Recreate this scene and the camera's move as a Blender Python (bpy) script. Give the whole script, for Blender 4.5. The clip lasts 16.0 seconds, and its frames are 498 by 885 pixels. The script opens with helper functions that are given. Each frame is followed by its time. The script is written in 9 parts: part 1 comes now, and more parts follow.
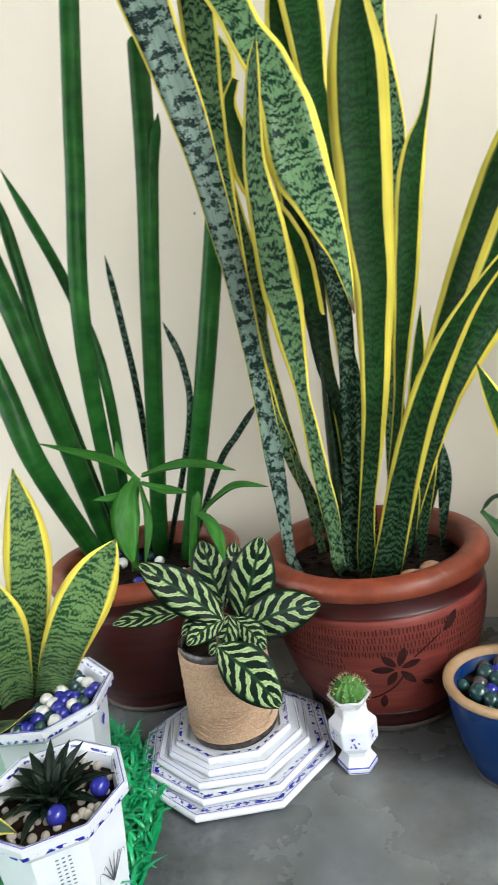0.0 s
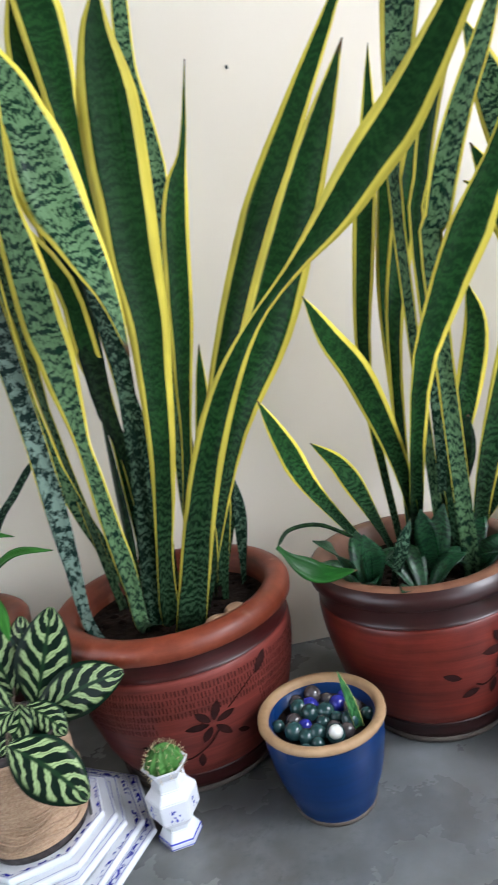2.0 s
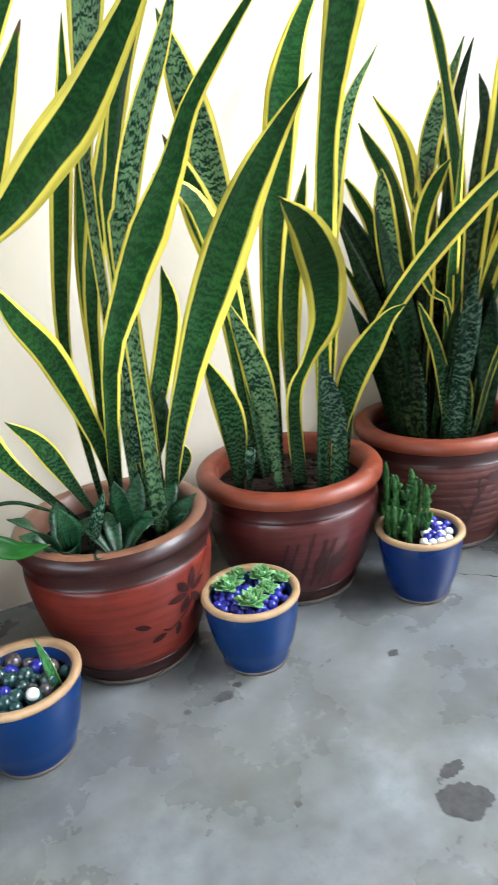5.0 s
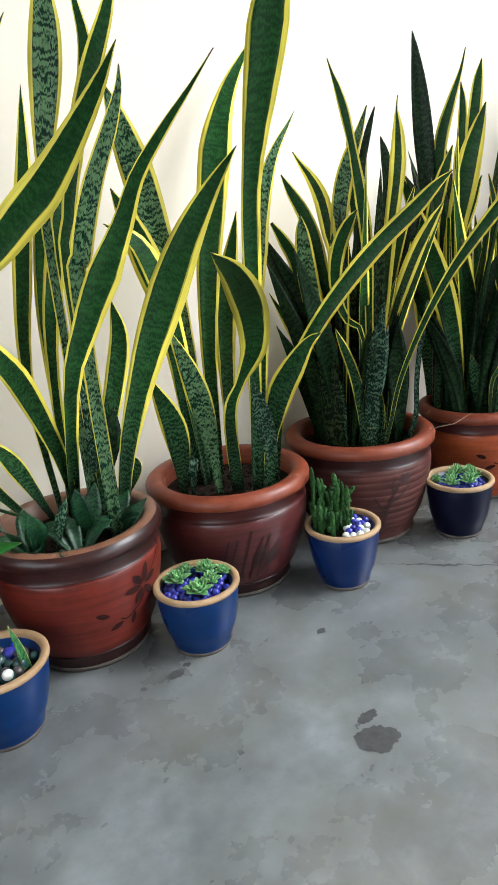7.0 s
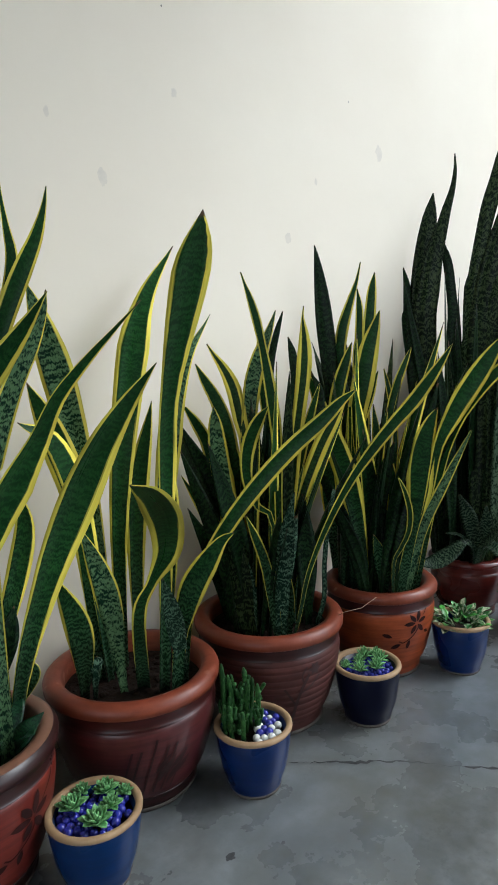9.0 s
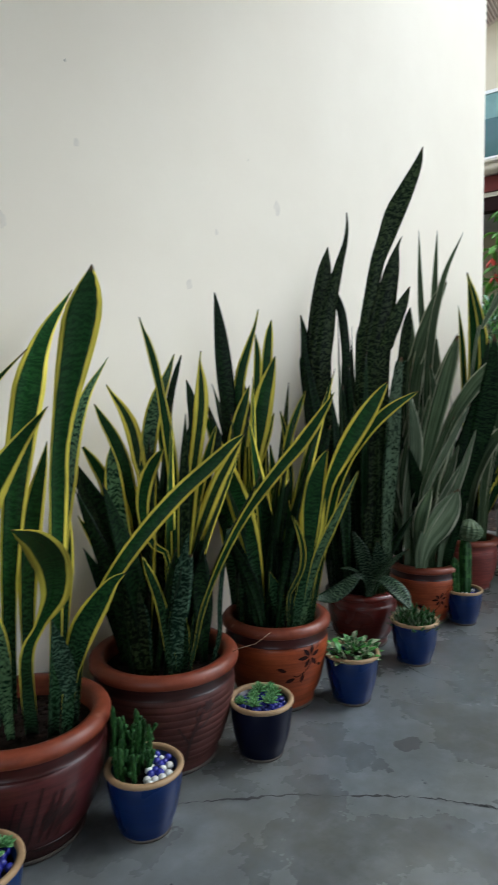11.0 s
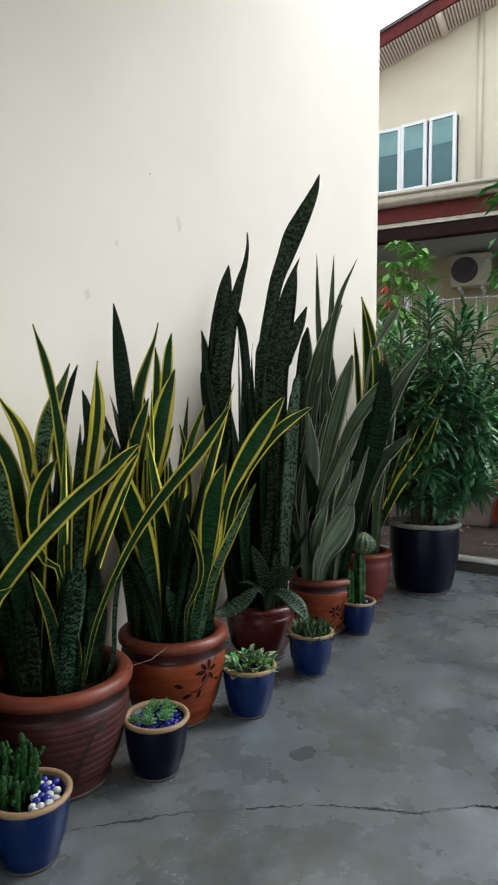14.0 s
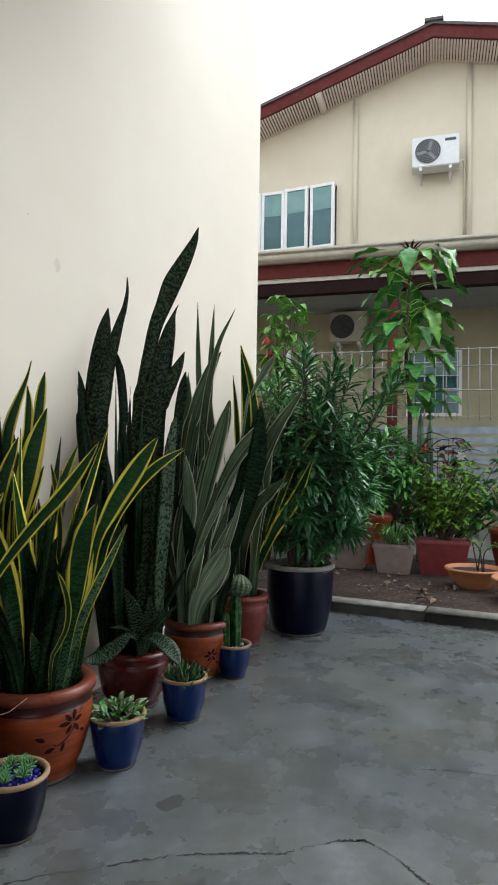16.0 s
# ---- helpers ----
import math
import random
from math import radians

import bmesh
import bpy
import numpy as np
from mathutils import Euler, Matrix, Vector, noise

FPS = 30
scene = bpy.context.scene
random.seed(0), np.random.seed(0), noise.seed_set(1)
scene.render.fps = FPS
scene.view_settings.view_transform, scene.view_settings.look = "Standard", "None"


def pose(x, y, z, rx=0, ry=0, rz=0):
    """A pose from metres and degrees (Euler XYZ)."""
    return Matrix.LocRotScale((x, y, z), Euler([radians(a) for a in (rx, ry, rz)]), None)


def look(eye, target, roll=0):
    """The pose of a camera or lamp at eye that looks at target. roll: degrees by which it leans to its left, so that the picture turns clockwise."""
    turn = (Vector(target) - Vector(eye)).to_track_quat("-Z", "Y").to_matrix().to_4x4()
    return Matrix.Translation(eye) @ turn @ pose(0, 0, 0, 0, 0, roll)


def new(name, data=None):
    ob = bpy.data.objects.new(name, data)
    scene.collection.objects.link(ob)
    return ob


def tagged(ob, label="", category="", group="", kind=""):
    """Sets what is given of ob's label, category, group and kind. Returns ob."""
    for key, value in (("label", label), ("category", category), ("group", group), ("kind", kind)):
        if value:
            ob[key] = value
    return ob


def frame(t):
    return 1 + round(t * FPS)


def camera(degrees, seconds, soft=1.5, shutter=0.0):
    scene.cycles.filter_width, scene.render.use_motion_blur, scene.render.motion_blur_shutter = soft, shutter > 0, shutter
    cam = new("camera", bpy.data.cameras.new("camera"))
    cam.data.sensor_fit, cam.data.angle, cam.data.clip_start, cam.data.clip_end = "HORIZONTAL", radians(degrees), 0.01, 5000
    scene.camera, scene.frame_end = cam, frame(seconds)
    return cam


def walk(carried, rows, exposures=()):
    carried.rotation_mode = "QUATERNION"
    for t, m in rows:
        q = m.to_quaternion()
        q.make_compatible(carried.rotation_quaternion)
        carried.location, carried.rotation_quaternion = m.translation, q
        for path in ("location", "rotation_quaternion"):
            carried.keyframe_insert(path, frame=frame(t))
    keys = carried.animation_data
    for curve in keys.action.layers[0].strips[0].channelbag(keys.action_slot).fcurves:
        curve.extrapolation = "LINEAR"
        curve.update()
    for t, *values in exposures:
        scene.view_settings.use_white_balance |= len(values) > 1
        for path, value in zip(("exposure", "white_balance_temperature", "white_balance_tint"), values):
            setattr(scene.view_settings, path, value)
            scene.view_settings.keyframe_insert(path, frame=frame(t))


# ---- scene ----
cam = camera(42.97, 16.0, 1.5, 0.4)
PATH = [
    (0, (0.2461, -1.3085, 0.6825), (-0.3465, 0.5657, 0.3131), -8.94),
    (0.5, (0.2349, -1.3070, 0.6965), (-0.1757, 0.6081, 0.2916), -10.66),
    (1, (0.2345, -1.3068, 0.6979), (-0.0146, 0.6412, 0.3193), -10.38),
    (1.5, (0.2331, -1.2752, 0.6967), (0.1390, 0.6828, 0.2996), -9.91),
    (2, (0.2571, -1.2509, 0.6892), (0.2951, 0.7134, 0.3151), -10.99),
    (2.5, (0.3027, -1.2115, 0.6655), (0.5152, 0.7365, 0.2654), -11.85),
    (3, (0.3158, -1.1662, 0.6452), (0.6312, 0.7312, 0.0971), -11.34),
    (3.5, (0.3299, -1.1632, 0.6485), (0.7663, 0.6905, 0.0377), -11.71),
    (4, (0.3249, -1.2005, 0.6776), (0.8773, 0.6172, 0.0526), -9.45),
    (4.5, (0.3263, -1.2640, 0.7237), (0.9713, 0.5147, 0.0757), -7.02),
    (5, (0.3181, -1.3199, 0.7484), (1.0923, 0.4019, 0.0879), -5.42),
    (5.2, (0.3126, -1.3382, 0.7595), (1.1432, 0.3508, 0.0835), -4.60),
    (7.3, (0.2435, -1.4827, 0.7942), (1.2121, 0.1700, 0.2192), -4.79),
    (7.5, (0.2446, -1.4661, 0.8098), (1.2026, 0.2128, 0.2964), -3.33),
    (8, (0.2741, -1.4075, 0.8534), (1.3171, 0.2472, 0.4361), -2.52),
    (8.5, (0.2654, -1.4165, 0.9068), (1.4509, 0.1628, 0.5901), -2.35),
    (8.7, (0.2561, -1.4293, 0.9258), (1.4797, 0.1267, 0.6399), -2.14),
    (10.8, (0.2625, -1.4839, 0.9479), (1.6510, -0.0533, 0.7890), -1.08),
    (11, (0.2602, -1.5113, 0.9547), (1.7208, -0.1539, 0.7993), -0.79),
    (11.5, (0.2742, -1.5208, 0.9420), (1.7942, -0.2270, 0.8178), -0.77),
    (12, (0.2706, -1.5313, 0.9357), (1.8710, -0.3364, 0.8315), -1.08),
    (12.5, (0.2659, -1.5269, 0.9385), (1.8983, -0.3783, 0.8124), -0.51),
    (13, (0.2694, -1.5253, 0.9422), (1.8915, -0.3619, 0.8190), 0.05),
    (13.5, (0.2694, -1.5209, 0.9343), (1.8824, -0.3454, 0.8065), -0.02),
    (14, (0.2684, -1.5285, 0.9358), (1.9188, -0.4028, 0.8403), 0.18),
    (14.5, (0.2811, -1.5454, 0.9255), (2.0036, -0.5335, 0.8309), 0.62),
    (15, (0.2871, -1.5548, 0.9284), (2.0529, -0.6200, 0.8404), 0.66),
    (15.5, (0.2676, -1.5690, 0.9250), (2.0610, -0.6839, 0.9105), 0.83),
    (16, (0.2654, -1.5836, 0.9208), (2.0872, -0.7602, 0.9765), 0.96),
]
walk(cam, [(t, look(eye, target, roll)) for t, eye, target, roll in PATH], exposures=((0, 2.5, 6300, 8), (1.5, 2.36, 6100, 9), (2.0, 2.35, 5850, 12), (2.5, 2.47, 5550, 20), (3.0, 2.7, 5450, 20), (3.6, 2.96, 5550, 15), (5.2, 2.93, 5950, 9), (7.4, 2.27, 6050, 8), (8.6, 1.7, 5850, 7), (10.8, 1.36, 5800, 6), (12.5, 1.34, 5790, 6), (14, 1.37, 5980, 8), (16, 1.24, 6100, 9)))

# ---- sky, sun and large lights ----
world = bpy.data.worlds.new("world")
scene.world = world
world.use_nodes = True
wn, wl = world.node_tree.nodes, world.node_tree.links
sky = wn.new("ShaderNodeTexSky")
sky.sky_type, sky.sun_disc = "NISHITA", False
sky.sun_elevation, sky.sun_rotation = radians(45), radians(119)
sky.dust_density, sky.air_density = 3.0, 1.2
pale = wn.new("ShaderNodeHueSaturation")
pale.inputs["Saturation"].default_value = 0.18
wl.new(sky.outputs[0], pale.inputs["Color"])
cloud = wn.new("ShaderNodeMix")
cloud.data_type = "RGBA"
cloud.inputs[0].default_value, cloud.inputs[7].default_value = 0.55, (7.0, 7.2, 7.4, 1)
wl.new(pale.outputs[0], cloud.inputs[6])
wl.new(cloud.outputs[2], wn["Background"].inputs[0])
wn["Background"].inputs[1].default_value = 0.15
sun = new("sun", bpy.data.lights.new("sun", "SUN"))
sun.data.energy, sun.data.angle, sun.data.color = 0.6, radians(24), (1.0, 0.98, 0.95)
sun.matrix_world = look((6.6, -3.6, 7.5), (0.0, 0.0, 0.0))


# ---- material helpers ----
def mat(name, rough=0.6, metal=0.0, spec=0.5):
    m = bpy.data.materials.new(name)
    m.use_nodes = True
    b = m.node_tree.nodes["Principled BSDF"]
    b.inputs["Roughness"].default_value, b.inputs["Metallic"].default_value = rough, metal
    b.inputs["Specular IOR Level"].default_value = spec
    return m, m.node_tree.nodes, m.node_tree.links, b


def noise_tex(n, l, scale, detail=4.0, rough=0.6, coord="Object", stretch=None):
    tc = n.new("ShaderNodeTexCoord")
    out = tc.outputs[coord]
    if stretch:
        mp = n.new("ShaderNodeMapping")
        mp.inputs["Scale"].default_value = stretch
        l.new(out, mp.inputs[0])
        out = mp.outputs[0]
    t = n.new("ShaderNodeTexNoise")
    t.inputs["Scale"].default_value, t.inputs["Detail"].default_value = scale, detail
    t.inputs["Roughness"].default_value = rough
    l.new(out, t.inputs["Vector"])
    return t


def ramp(n, l, fac, stops):
    r = n.new("ShaderNodeValToRGB")
    while len(r.color_ramp.elements) < len(stops):
        r.color_ramp.elements.new(0.5)
    for e, (p, c) in zip(r.color_ramp.elements, stops):
        e.position = p
        e.color = (c, c, c, 1) if isinstance(c, (int, float)) else (*c, 1)
    l.new(fac, r.inputs[0])
    return r.outputs[0]


def mixc(n, l, fac, a, b, how="MIX"):
    m = n.new("ShaderNodeMix")
    m.data_type, m.blend_type = "RGBA", how
    for v, s in ((fac, m.inputs[0]), (a, m.inputs[6]), (b, m.inputs[7])):
        if isinstance(v, (int, float)):
            s.default_value = v
        elif isinstance(v, tuple):
            s.default_value = (*v, 1)
        else:
            l.new(v, s)
    return m.outputs[2]


def maths(n, l, op, a, b=0.0):
    m = n.new("ShaderNodeMath")
    m.operation = op
    for v, s in ((a, m.inputs[0]), (b, m.inputs[1])):
        if isinstance(v, (int, float)):
            s.default_value = v
        else:
            l.new(v, s)
    return m.outputs[0]


def bump(n, l, b, height, strength=0.2, dist=0.01):
    k = n.new("ShaderNodeBump")
    k.inputs["Strength"].default_value, k.inputs["Distance"].default_value = strength, dist
    l.new(height, k.inputs["Height"])
    l.new(k.outputs[0], b.inputs["Normal"])


def surface(name, dark, light, scale=8.0, rough=0.6, bump_s=0.15, bump_d=0.004, big=None, spec=0.5, coat=0.0, lo=0.3, hi=0.7, stain=None, rings=0.0):
    """Two-scale speckled surface: fine grain between two colours and broad patches of a third."""
    m, n, l, b = mat(name, rough, 0, spec)
    fine = noise_tex(n, l, scale, 6)
    col = ramp(n, l, fine.outputs[0], [(lo, dark), (hi, light)])
    broad = noise_tex(n, l, scale * 0.17, 3)
    if big:
        col = mixc(n, l, ramp(n, l, broad.outputs[0], [(0.42, 0.0), (0.68, 1.0)]), col, big)
    if stain:
        sp = noise_tex(n, l, scale * 0.6, 2)
        col = mixc(n, l, ramp(n, l, sp.outputs[0], [(0.66, 0.0), (0.74, 1.0)]), col, stain)
    if rings:
        ring = noise_tex(n, l, 5.0, 5, 0.65, stretch=(1, 1, 16))
        col = mixc(n, l, 1.0, col, ramp(n, l, ring.outputs[0], [(0.32, 1.0 - rings), (0.68, 1.0 + rings)]), "MULTIPLY")
    l.new(col, b.inputs["Base Color"])
    l.new(ramp(n, l, broad.outputs[0], [(0.3, max(rough - 0.1, 0.05)), (0.7, min(rough + 0.12, 1.0))]), b.inputs["Roughness"])
    bump(n, l, b, fine.outputs[0], bump_s, bump_d)
    b.inputs["Coat Weight"].default_value = coat
    b.inputs["Coat Roughness"].default_value = 0.12
    return m


# ---- materials ----
WALL = surface("cream_wall_paint", (0.79, 0.72, 0.595), (0.83, 0.76, 0.635), 3.0, 0.75, 0.06, 0.003, (0.775, 0.695, 0.575))
CONCRETE = None
TAN_RIM = surface("tan_clay_rim", (0.1066, 0.0418, 0.0228), (0.1927, 0.0874, 0.0494), 26, 0.5, 0.12, 0.002, (0.1394, 0.0608, 0.0342), coat=0.2)
MAROON_GLAZE = surface("deep_maroon_glaze", (0.0246, 0.00418, 0.0038), (0.04264, 0.00722, 0.00646), 16, 0.38, 0.05, 0.001, (0.02952, 0.00494, 0.00456), spec=0.3, coat=0.08, rings=0.35)
TERRA = surface("terracotta_rim", (0.108, 0.0215, 0.0092), (0.182, 0.041, 0.0185), 30, 0.46, 0.2, 0.002, (0.132, 0.0275, 0.0125), spec=0.3, coat=0.06, stain=(0.25, 0.105, 0.066), rings=0.22)
GLAZE_DARK = surface("dark_brown_glaze", (0.014, 0.004, 0.004), (0.030, 0.008, 0.007), 22, 0.38, 0.05, 0.001, (0.020, 0.0055, 0.005), spec=0.3, coat=0.10, rings=0.35)
GLAZE_RED = surface("red_brown_glaze", (0.05084, 0.00722, 0.00532), (0.082, 0.01254, 0.00874), 16, 0.3, 0.06, 0.0015, (0.06232, 0.00874, 0.00646), spec=0.3, coat=0.18, rings=0.35)
GLAZE_ROSE = surface("rose_red_clay", (0.09676, 0.01672, 0.01216), (0.1394, 0.02812, 0.02052), 26, 0.5, 0.12, 0.0015, (0.1148, 0.02128, 0.0152), spec=0.25, coat=0.05, rings=0.35)
GLAZE_ORANGE = surface("orange_red_clay", (0.171, 0.0306, 0.00765), (0.2475, 0.0527, 0.0153), 20, 0.45, 0.1, 0.0015, (0.198, 0.0374, 0.0102), spec=0.25, coat=0.10, rings=0.35)
GLAZE_PLUM = surface("plum_brown_glaze", (0.043, 0.0095, 0.0095), (0.072, 0.0175, 0.0165), 18, 0.35, 0.08, 0.0015, (0.0492, 0.00988, 0.01064), spec=0.3, coat=0.15, rings=0.35)
GLAZE_BRICK = surface("brick_red_clay", (0.078, 0.0100, 0.0066), (0.122, 0.0185, 0.0110), 20, 0.40, 0.1, 0.0015, (0.092, 0.0120, 0.0076), spec=0.25, coat=0.06, rings=0.35)
RIDGED_BROWN = surface("ridged_brown_clay", (0.040, 0.0125, 0.0105), (0.085, 0.029, 0.024), 22, 0.5, 0.12, 0.0015, (0.055, 0.0185, 0.015), spec=0.2, coat=0.03, rings=0.3)
COMB = surface("combed_clay_groove", (0.026, 0.0062, 0.0052), (0.05, 0.012, 0.010), 60, 0.8, 0.2, 0.002, spec=0.1)
CARVE = surface("carved_dark_clay", (0.008, 0.003, 0.003), (0.030, 0.009, 0.008), 40, 0.8, 0.2, 0.002, spec=0.1)
BLUE = surface("royal_blue_glaze", (0.001445, 0.01403, 0.06375), (0.00255, 0.02295, 0.0935), 14, 0.3, 0.05, 0.001, (0.00187, 0.01785, 0.0765), spec=0.2, coat=0.08, rings=0.18)
# Royal blue again, darkened for the dimmer light on the right-hand pots.
BLUE_SHADED = surface("shaded_royal_blue_glaze", (0.0008, 0.0090, 0.052), (0.0014, 0.0150, 0.078), 14, 0.3, 0.05, 0.001, (0.0010, 0.0115, 0.064), spec=0.3, coat=0.12, rings=0.18)
BLUE_DARK = surface("navy_blue_glaze", (0.0011, 0.0015, 0.008), (0.002, 0.003, 0.014), 12, 0.34, 0.05, 0.001, (0.002, 0.003, 0.013), spec=0.14, coat=0.04)
CREAM = surface("unglazed_cream_rim", (0.19, 0.115, 0.052), (0.33, 0.215, 0.115), 28, 0.7, 0.15, 0.002, (0.25, 0.15, 0.072), stain=(0.15, 0.062, 0.026))
FOOT = surface("bare_clay_foot", (0.04, 0.03, 0.024), (0.075, 0.062, 0.05), 40, 0.8, 0.2, 0.002)
SOIL = surface("dark_soil", (0.003, 0.002, 0.0015), (0.020, 0.011, 0.007), 60, 0.95, 0.9, 0.01, (0.008, 0.005, 0.0035), spec=0.1)
GARDEN_SOIL = surface("garden_soil", (0.010, 0.0056, 0.0034), (0.085, 0.050, 0.030), 26, 0.95, 1.0, 0.03, (0.026, 0.0155, 0.0098))
ROCK = surface("tan_pebble", (0.22, 0.12, 0.07), (0.38, 0.24, 0.15), 30, 0.7, 0.2, 0.003)
PORCELAIN = surface("white_porcelain", (0.54, 0.567, 0.612), (0.612, 0.639, 0.675), 12, 0.16, 0.02, 0.0005, (0.576, 0.603, 0.648), coat=0.3)
COBALT = surface("cobalt_print", (0.014, 0.018, 0.24), (0.07, 0.09, 0.45), 90, 0.2, 0.02, 0.0005)
COBALT_SPECKLE = surface("cobalt_floral_band", (0.014, 0.016, 0.24), (0.56, 0.59, 0.66), 105, 0.2, 0.02, 0.0005, lo=0.47, hi=0.50)
INK = surface("dark_ink_print", (0.03, 0.035, 0.05), (0.09, 0.10, 0.13), 60, 0.3, 0.02, 0.0005)
TWINE = None
DRYLEAF = surface("dry_brown_leaf", (0.10, 0.062, 0.04), (0.32, 0.21, 0.14), 20, 0.8, 0.3, 0.004)
KERB_TOP = surface("pale_kerb_top_and_pot_rim", (0.15, 0.14, 0.12), (0.28, 0.265, 0.235), 16, 0.9, 0.4, 0.006)
KERB = surface("dark_kerb_concrete", (0.013, 0.0115, 0.0095), (0.042, 0.037, 0.031), 14, 0.9, 0.5, 0.008, (0.018, 0.016, 0.014))
PAVING = surface("pale_yard_paving", (0.14, 0.137, 0.127), (0.21, 0.203, 0.187), 3, 0.85, 0.2, 0.004)
HOUSE_CREAM = surface("cream_house_render", (0.60, 0.54, 0.415), (0.64, 0.58, 0.45), 5, 0.8, 0.1, 0.003, (0.585, 0.525, 0.40))
HOUSE_WHITE = surface("white_painted_trim", (0.70, 0.70, 0.70), (0.78, 0.78, 0.77), 8, 0.5, 0.05, 0.002)
GUTTER = surface("dusty_grey_cream_gutter", (0.36, 0.33, 0.27), (0.50, 0.46, 0.38), 9, 0.55, 0.1, 0.002, (0.42, 0.39, 0.32))
# House cream made darker and more olive: porch shade put into the colour.
HOUSE_SHADED = surface("porch_shaded_cream_render", (0.36, 0.325, 0.215), (0.41, 0.37, 0.25), 5, 0.8, 0.1, 0.003, (0.34, 0.305, 0.20))
# Lower porch beam: much darker than the maroon beam above it.
DARK_TIMBER = surface("dark_brown_timber", (0.010, 0.003, 0.003), (0.020, 0.006, 0.006), 12, 0.7, 0.1, 0.002, spec=0.15)
MAROON = surface("maroon_painted_timber", (0.072, 0.010, 0.009), (0.112, 0.018, 0.015), 12, 0.6, 0.1, 0.002, spec=0.2)
ROOF = surface("grey_brown_roof_tile", (0.06, 0.045, 0.045), (0.11, 0.085, 0.08), 9, 0.8, 0.4, 0.01)
SLAT = surface("cream_soffit_slat", (0.72, 0.6, 0.55), (0.8, 0.68, 0.62), 10, 0.7, 0.1, 0.002)
CEILING_W = surface("white_porch_ceiling", (0.30, 0.31, 0.315), (0.36, 0.37, 0.38), 4, 0.8, 0.1, 0.003)
AC_WHITE = surface("off_white_sheet_metal", (0.62, 0.63, 0.63), (0.70, 0.71, 0.70), 14, 0.4, 0.04, 0.001)
AC_DARK = surface("dark_grille", (0.02, 0.022, 0.024), (0.06, 0.065, 0.07), 30, 0.5, 0.1, 0.002)
AC_GREY = surface("grey_wire_guard", (0.20, 0.21, 0.215), (0.30, 0.31, 0.315), 20, 0.45, 0.05, 0.001)
STEEL = surface("white_painted_wire", (0.26, 0.27, 0.265), (0.36, 0.37, 0.36), 20, 0.45, 0.05, 0.001)
SLAT_BLUE = surface("blue_grey_louvre", (0.20, 0.25, 0.29), (0.34, 0.39, 0.43), 10, 0.5, 0.08, 0.002)
PLASTIC_GREY = surface("brown_grey_plastic_trough", (0.25, 0.185, 0.165), (0.35, 0.27, 0.24), 14, 0.6, 0.1, 0.002)
PLASTIC_RED = surface("maroon_plastic_trough", (0.16, 0.02, 0.022), (0.23, 0.035, 0.035), 14, 0.45, 0.06, 0.002)
PLASTIC_ORANGE = surface("orange_red_plastic", (0.42, 0.065, 0.025), (0.55, 0.10, 0.04), 12, 0.45, 0.05, 0.002)
BOWL_CLAY = surface("orange_clay_bowl", (0.42, 0.16, 0.06), (0.55, 0.23, 0.10), 16, 0.55, 0.1, 0.002)
BARK = surface("brown_bark", (0.035, 0.024, 0.017), (0.09, 0.062, 0.042), 30, 0.9, 0.6, 0.006)
TURF = surface("bright_green_plastic_turf", (0.004, 0.20, 0.07), (0.014, 0.38, 0.13), 18, 0.4, 0.05, 0.002)
PETAL_RED = surface("red_petal", (0.45, 0.03, 0.02), (0.65, 0.07, 0.04), 20, 0.5, 0.05, 0.002)


def concrete():
    m, n, l, b = mat("stained_grey_concrete", 0.6)
    fine = noise_tex(n, l, 80, 8, 0.7)
    mid = noise_tex(n, l, 3.2, 6, 0.62)
    cloud = noise_tex(n, l, 8.5, 9, 0.64)
    broad = noise_tex(n, l, 1.2, 6, 0.6)
    col = ramp(n, l, mid.outputs[0], [(0.31, (0.026, 0.031, 0.035)), (0.50, (0.088, 0.104, 0.116)), (0.69, (0.215, 0.245, 0.268))])
    col = mixc(n, l, 0.45, col, ramp(n, l, cloud.outputs[0], [(0.33, (0.020, 0.024, 0.027)), (0.50, (0.082, 0.096, 0.106)), (0.67, (0.23, 0.257, 0.275))]))
    col = mixc(n, l, ramp(n, l, broad.outputs[0], [(0.32, 0.0), (0.74, 0.4)]), col, (0.132, 0.148, 0.160))
    col = mixc(n, l, 0.2, col, ramp(n, l, fine.outputs[0], [(0.35, (0.02, 0.022, 0.023)), (0.65, (0.21, 0.21, 0.21))]))
    grime = noise_tex(n, l, 20.0, 10, 0.75)
    col = mixc(n, l, ramp(n, l, grime.outputs[0], [(0.46, 0.0), (0.82, 0.8)]), col, (0.026, 0.027, 0.028))
    ochre = noise_tex(n, l, 2.0, 7, 0.6)
    col = mixc(n, l, ramp(n, l, ochre.outputs[0], [(0.36, 0.0), (0.80, 0.42)]), col, (0.158, 0.140, 0.088))
    l.new(col, b.inputs["Base Color"])
    l.new(ramp(n, l, mid.outputs[0], [(0.25, 0.19), (0.75, 0.36)]), b.inputs["Roughness"])
    b.inputs["Specular IOR Level"].default_value = 0.65
    bump(n, l, b, fine.outputs[0], 0.12, 0.003)
    return m


CONCRETE = concrete()


def twine():
    m, n, l, b = mat("jute_twine", 0.9)
    t = noise_tex(n, l, 320, 4, 0.7)
    l.new(ramp(n, l, t.outputs[0], [(0.3, (0.26, 0.165, 0.10)), (0.7, (0.46, 0.325, 0.215))]), b.inputs["Base Color"])
    bump(n, l, b, t.outputs[0], 0.5, 0.002)
    return m


TWINE = twine()


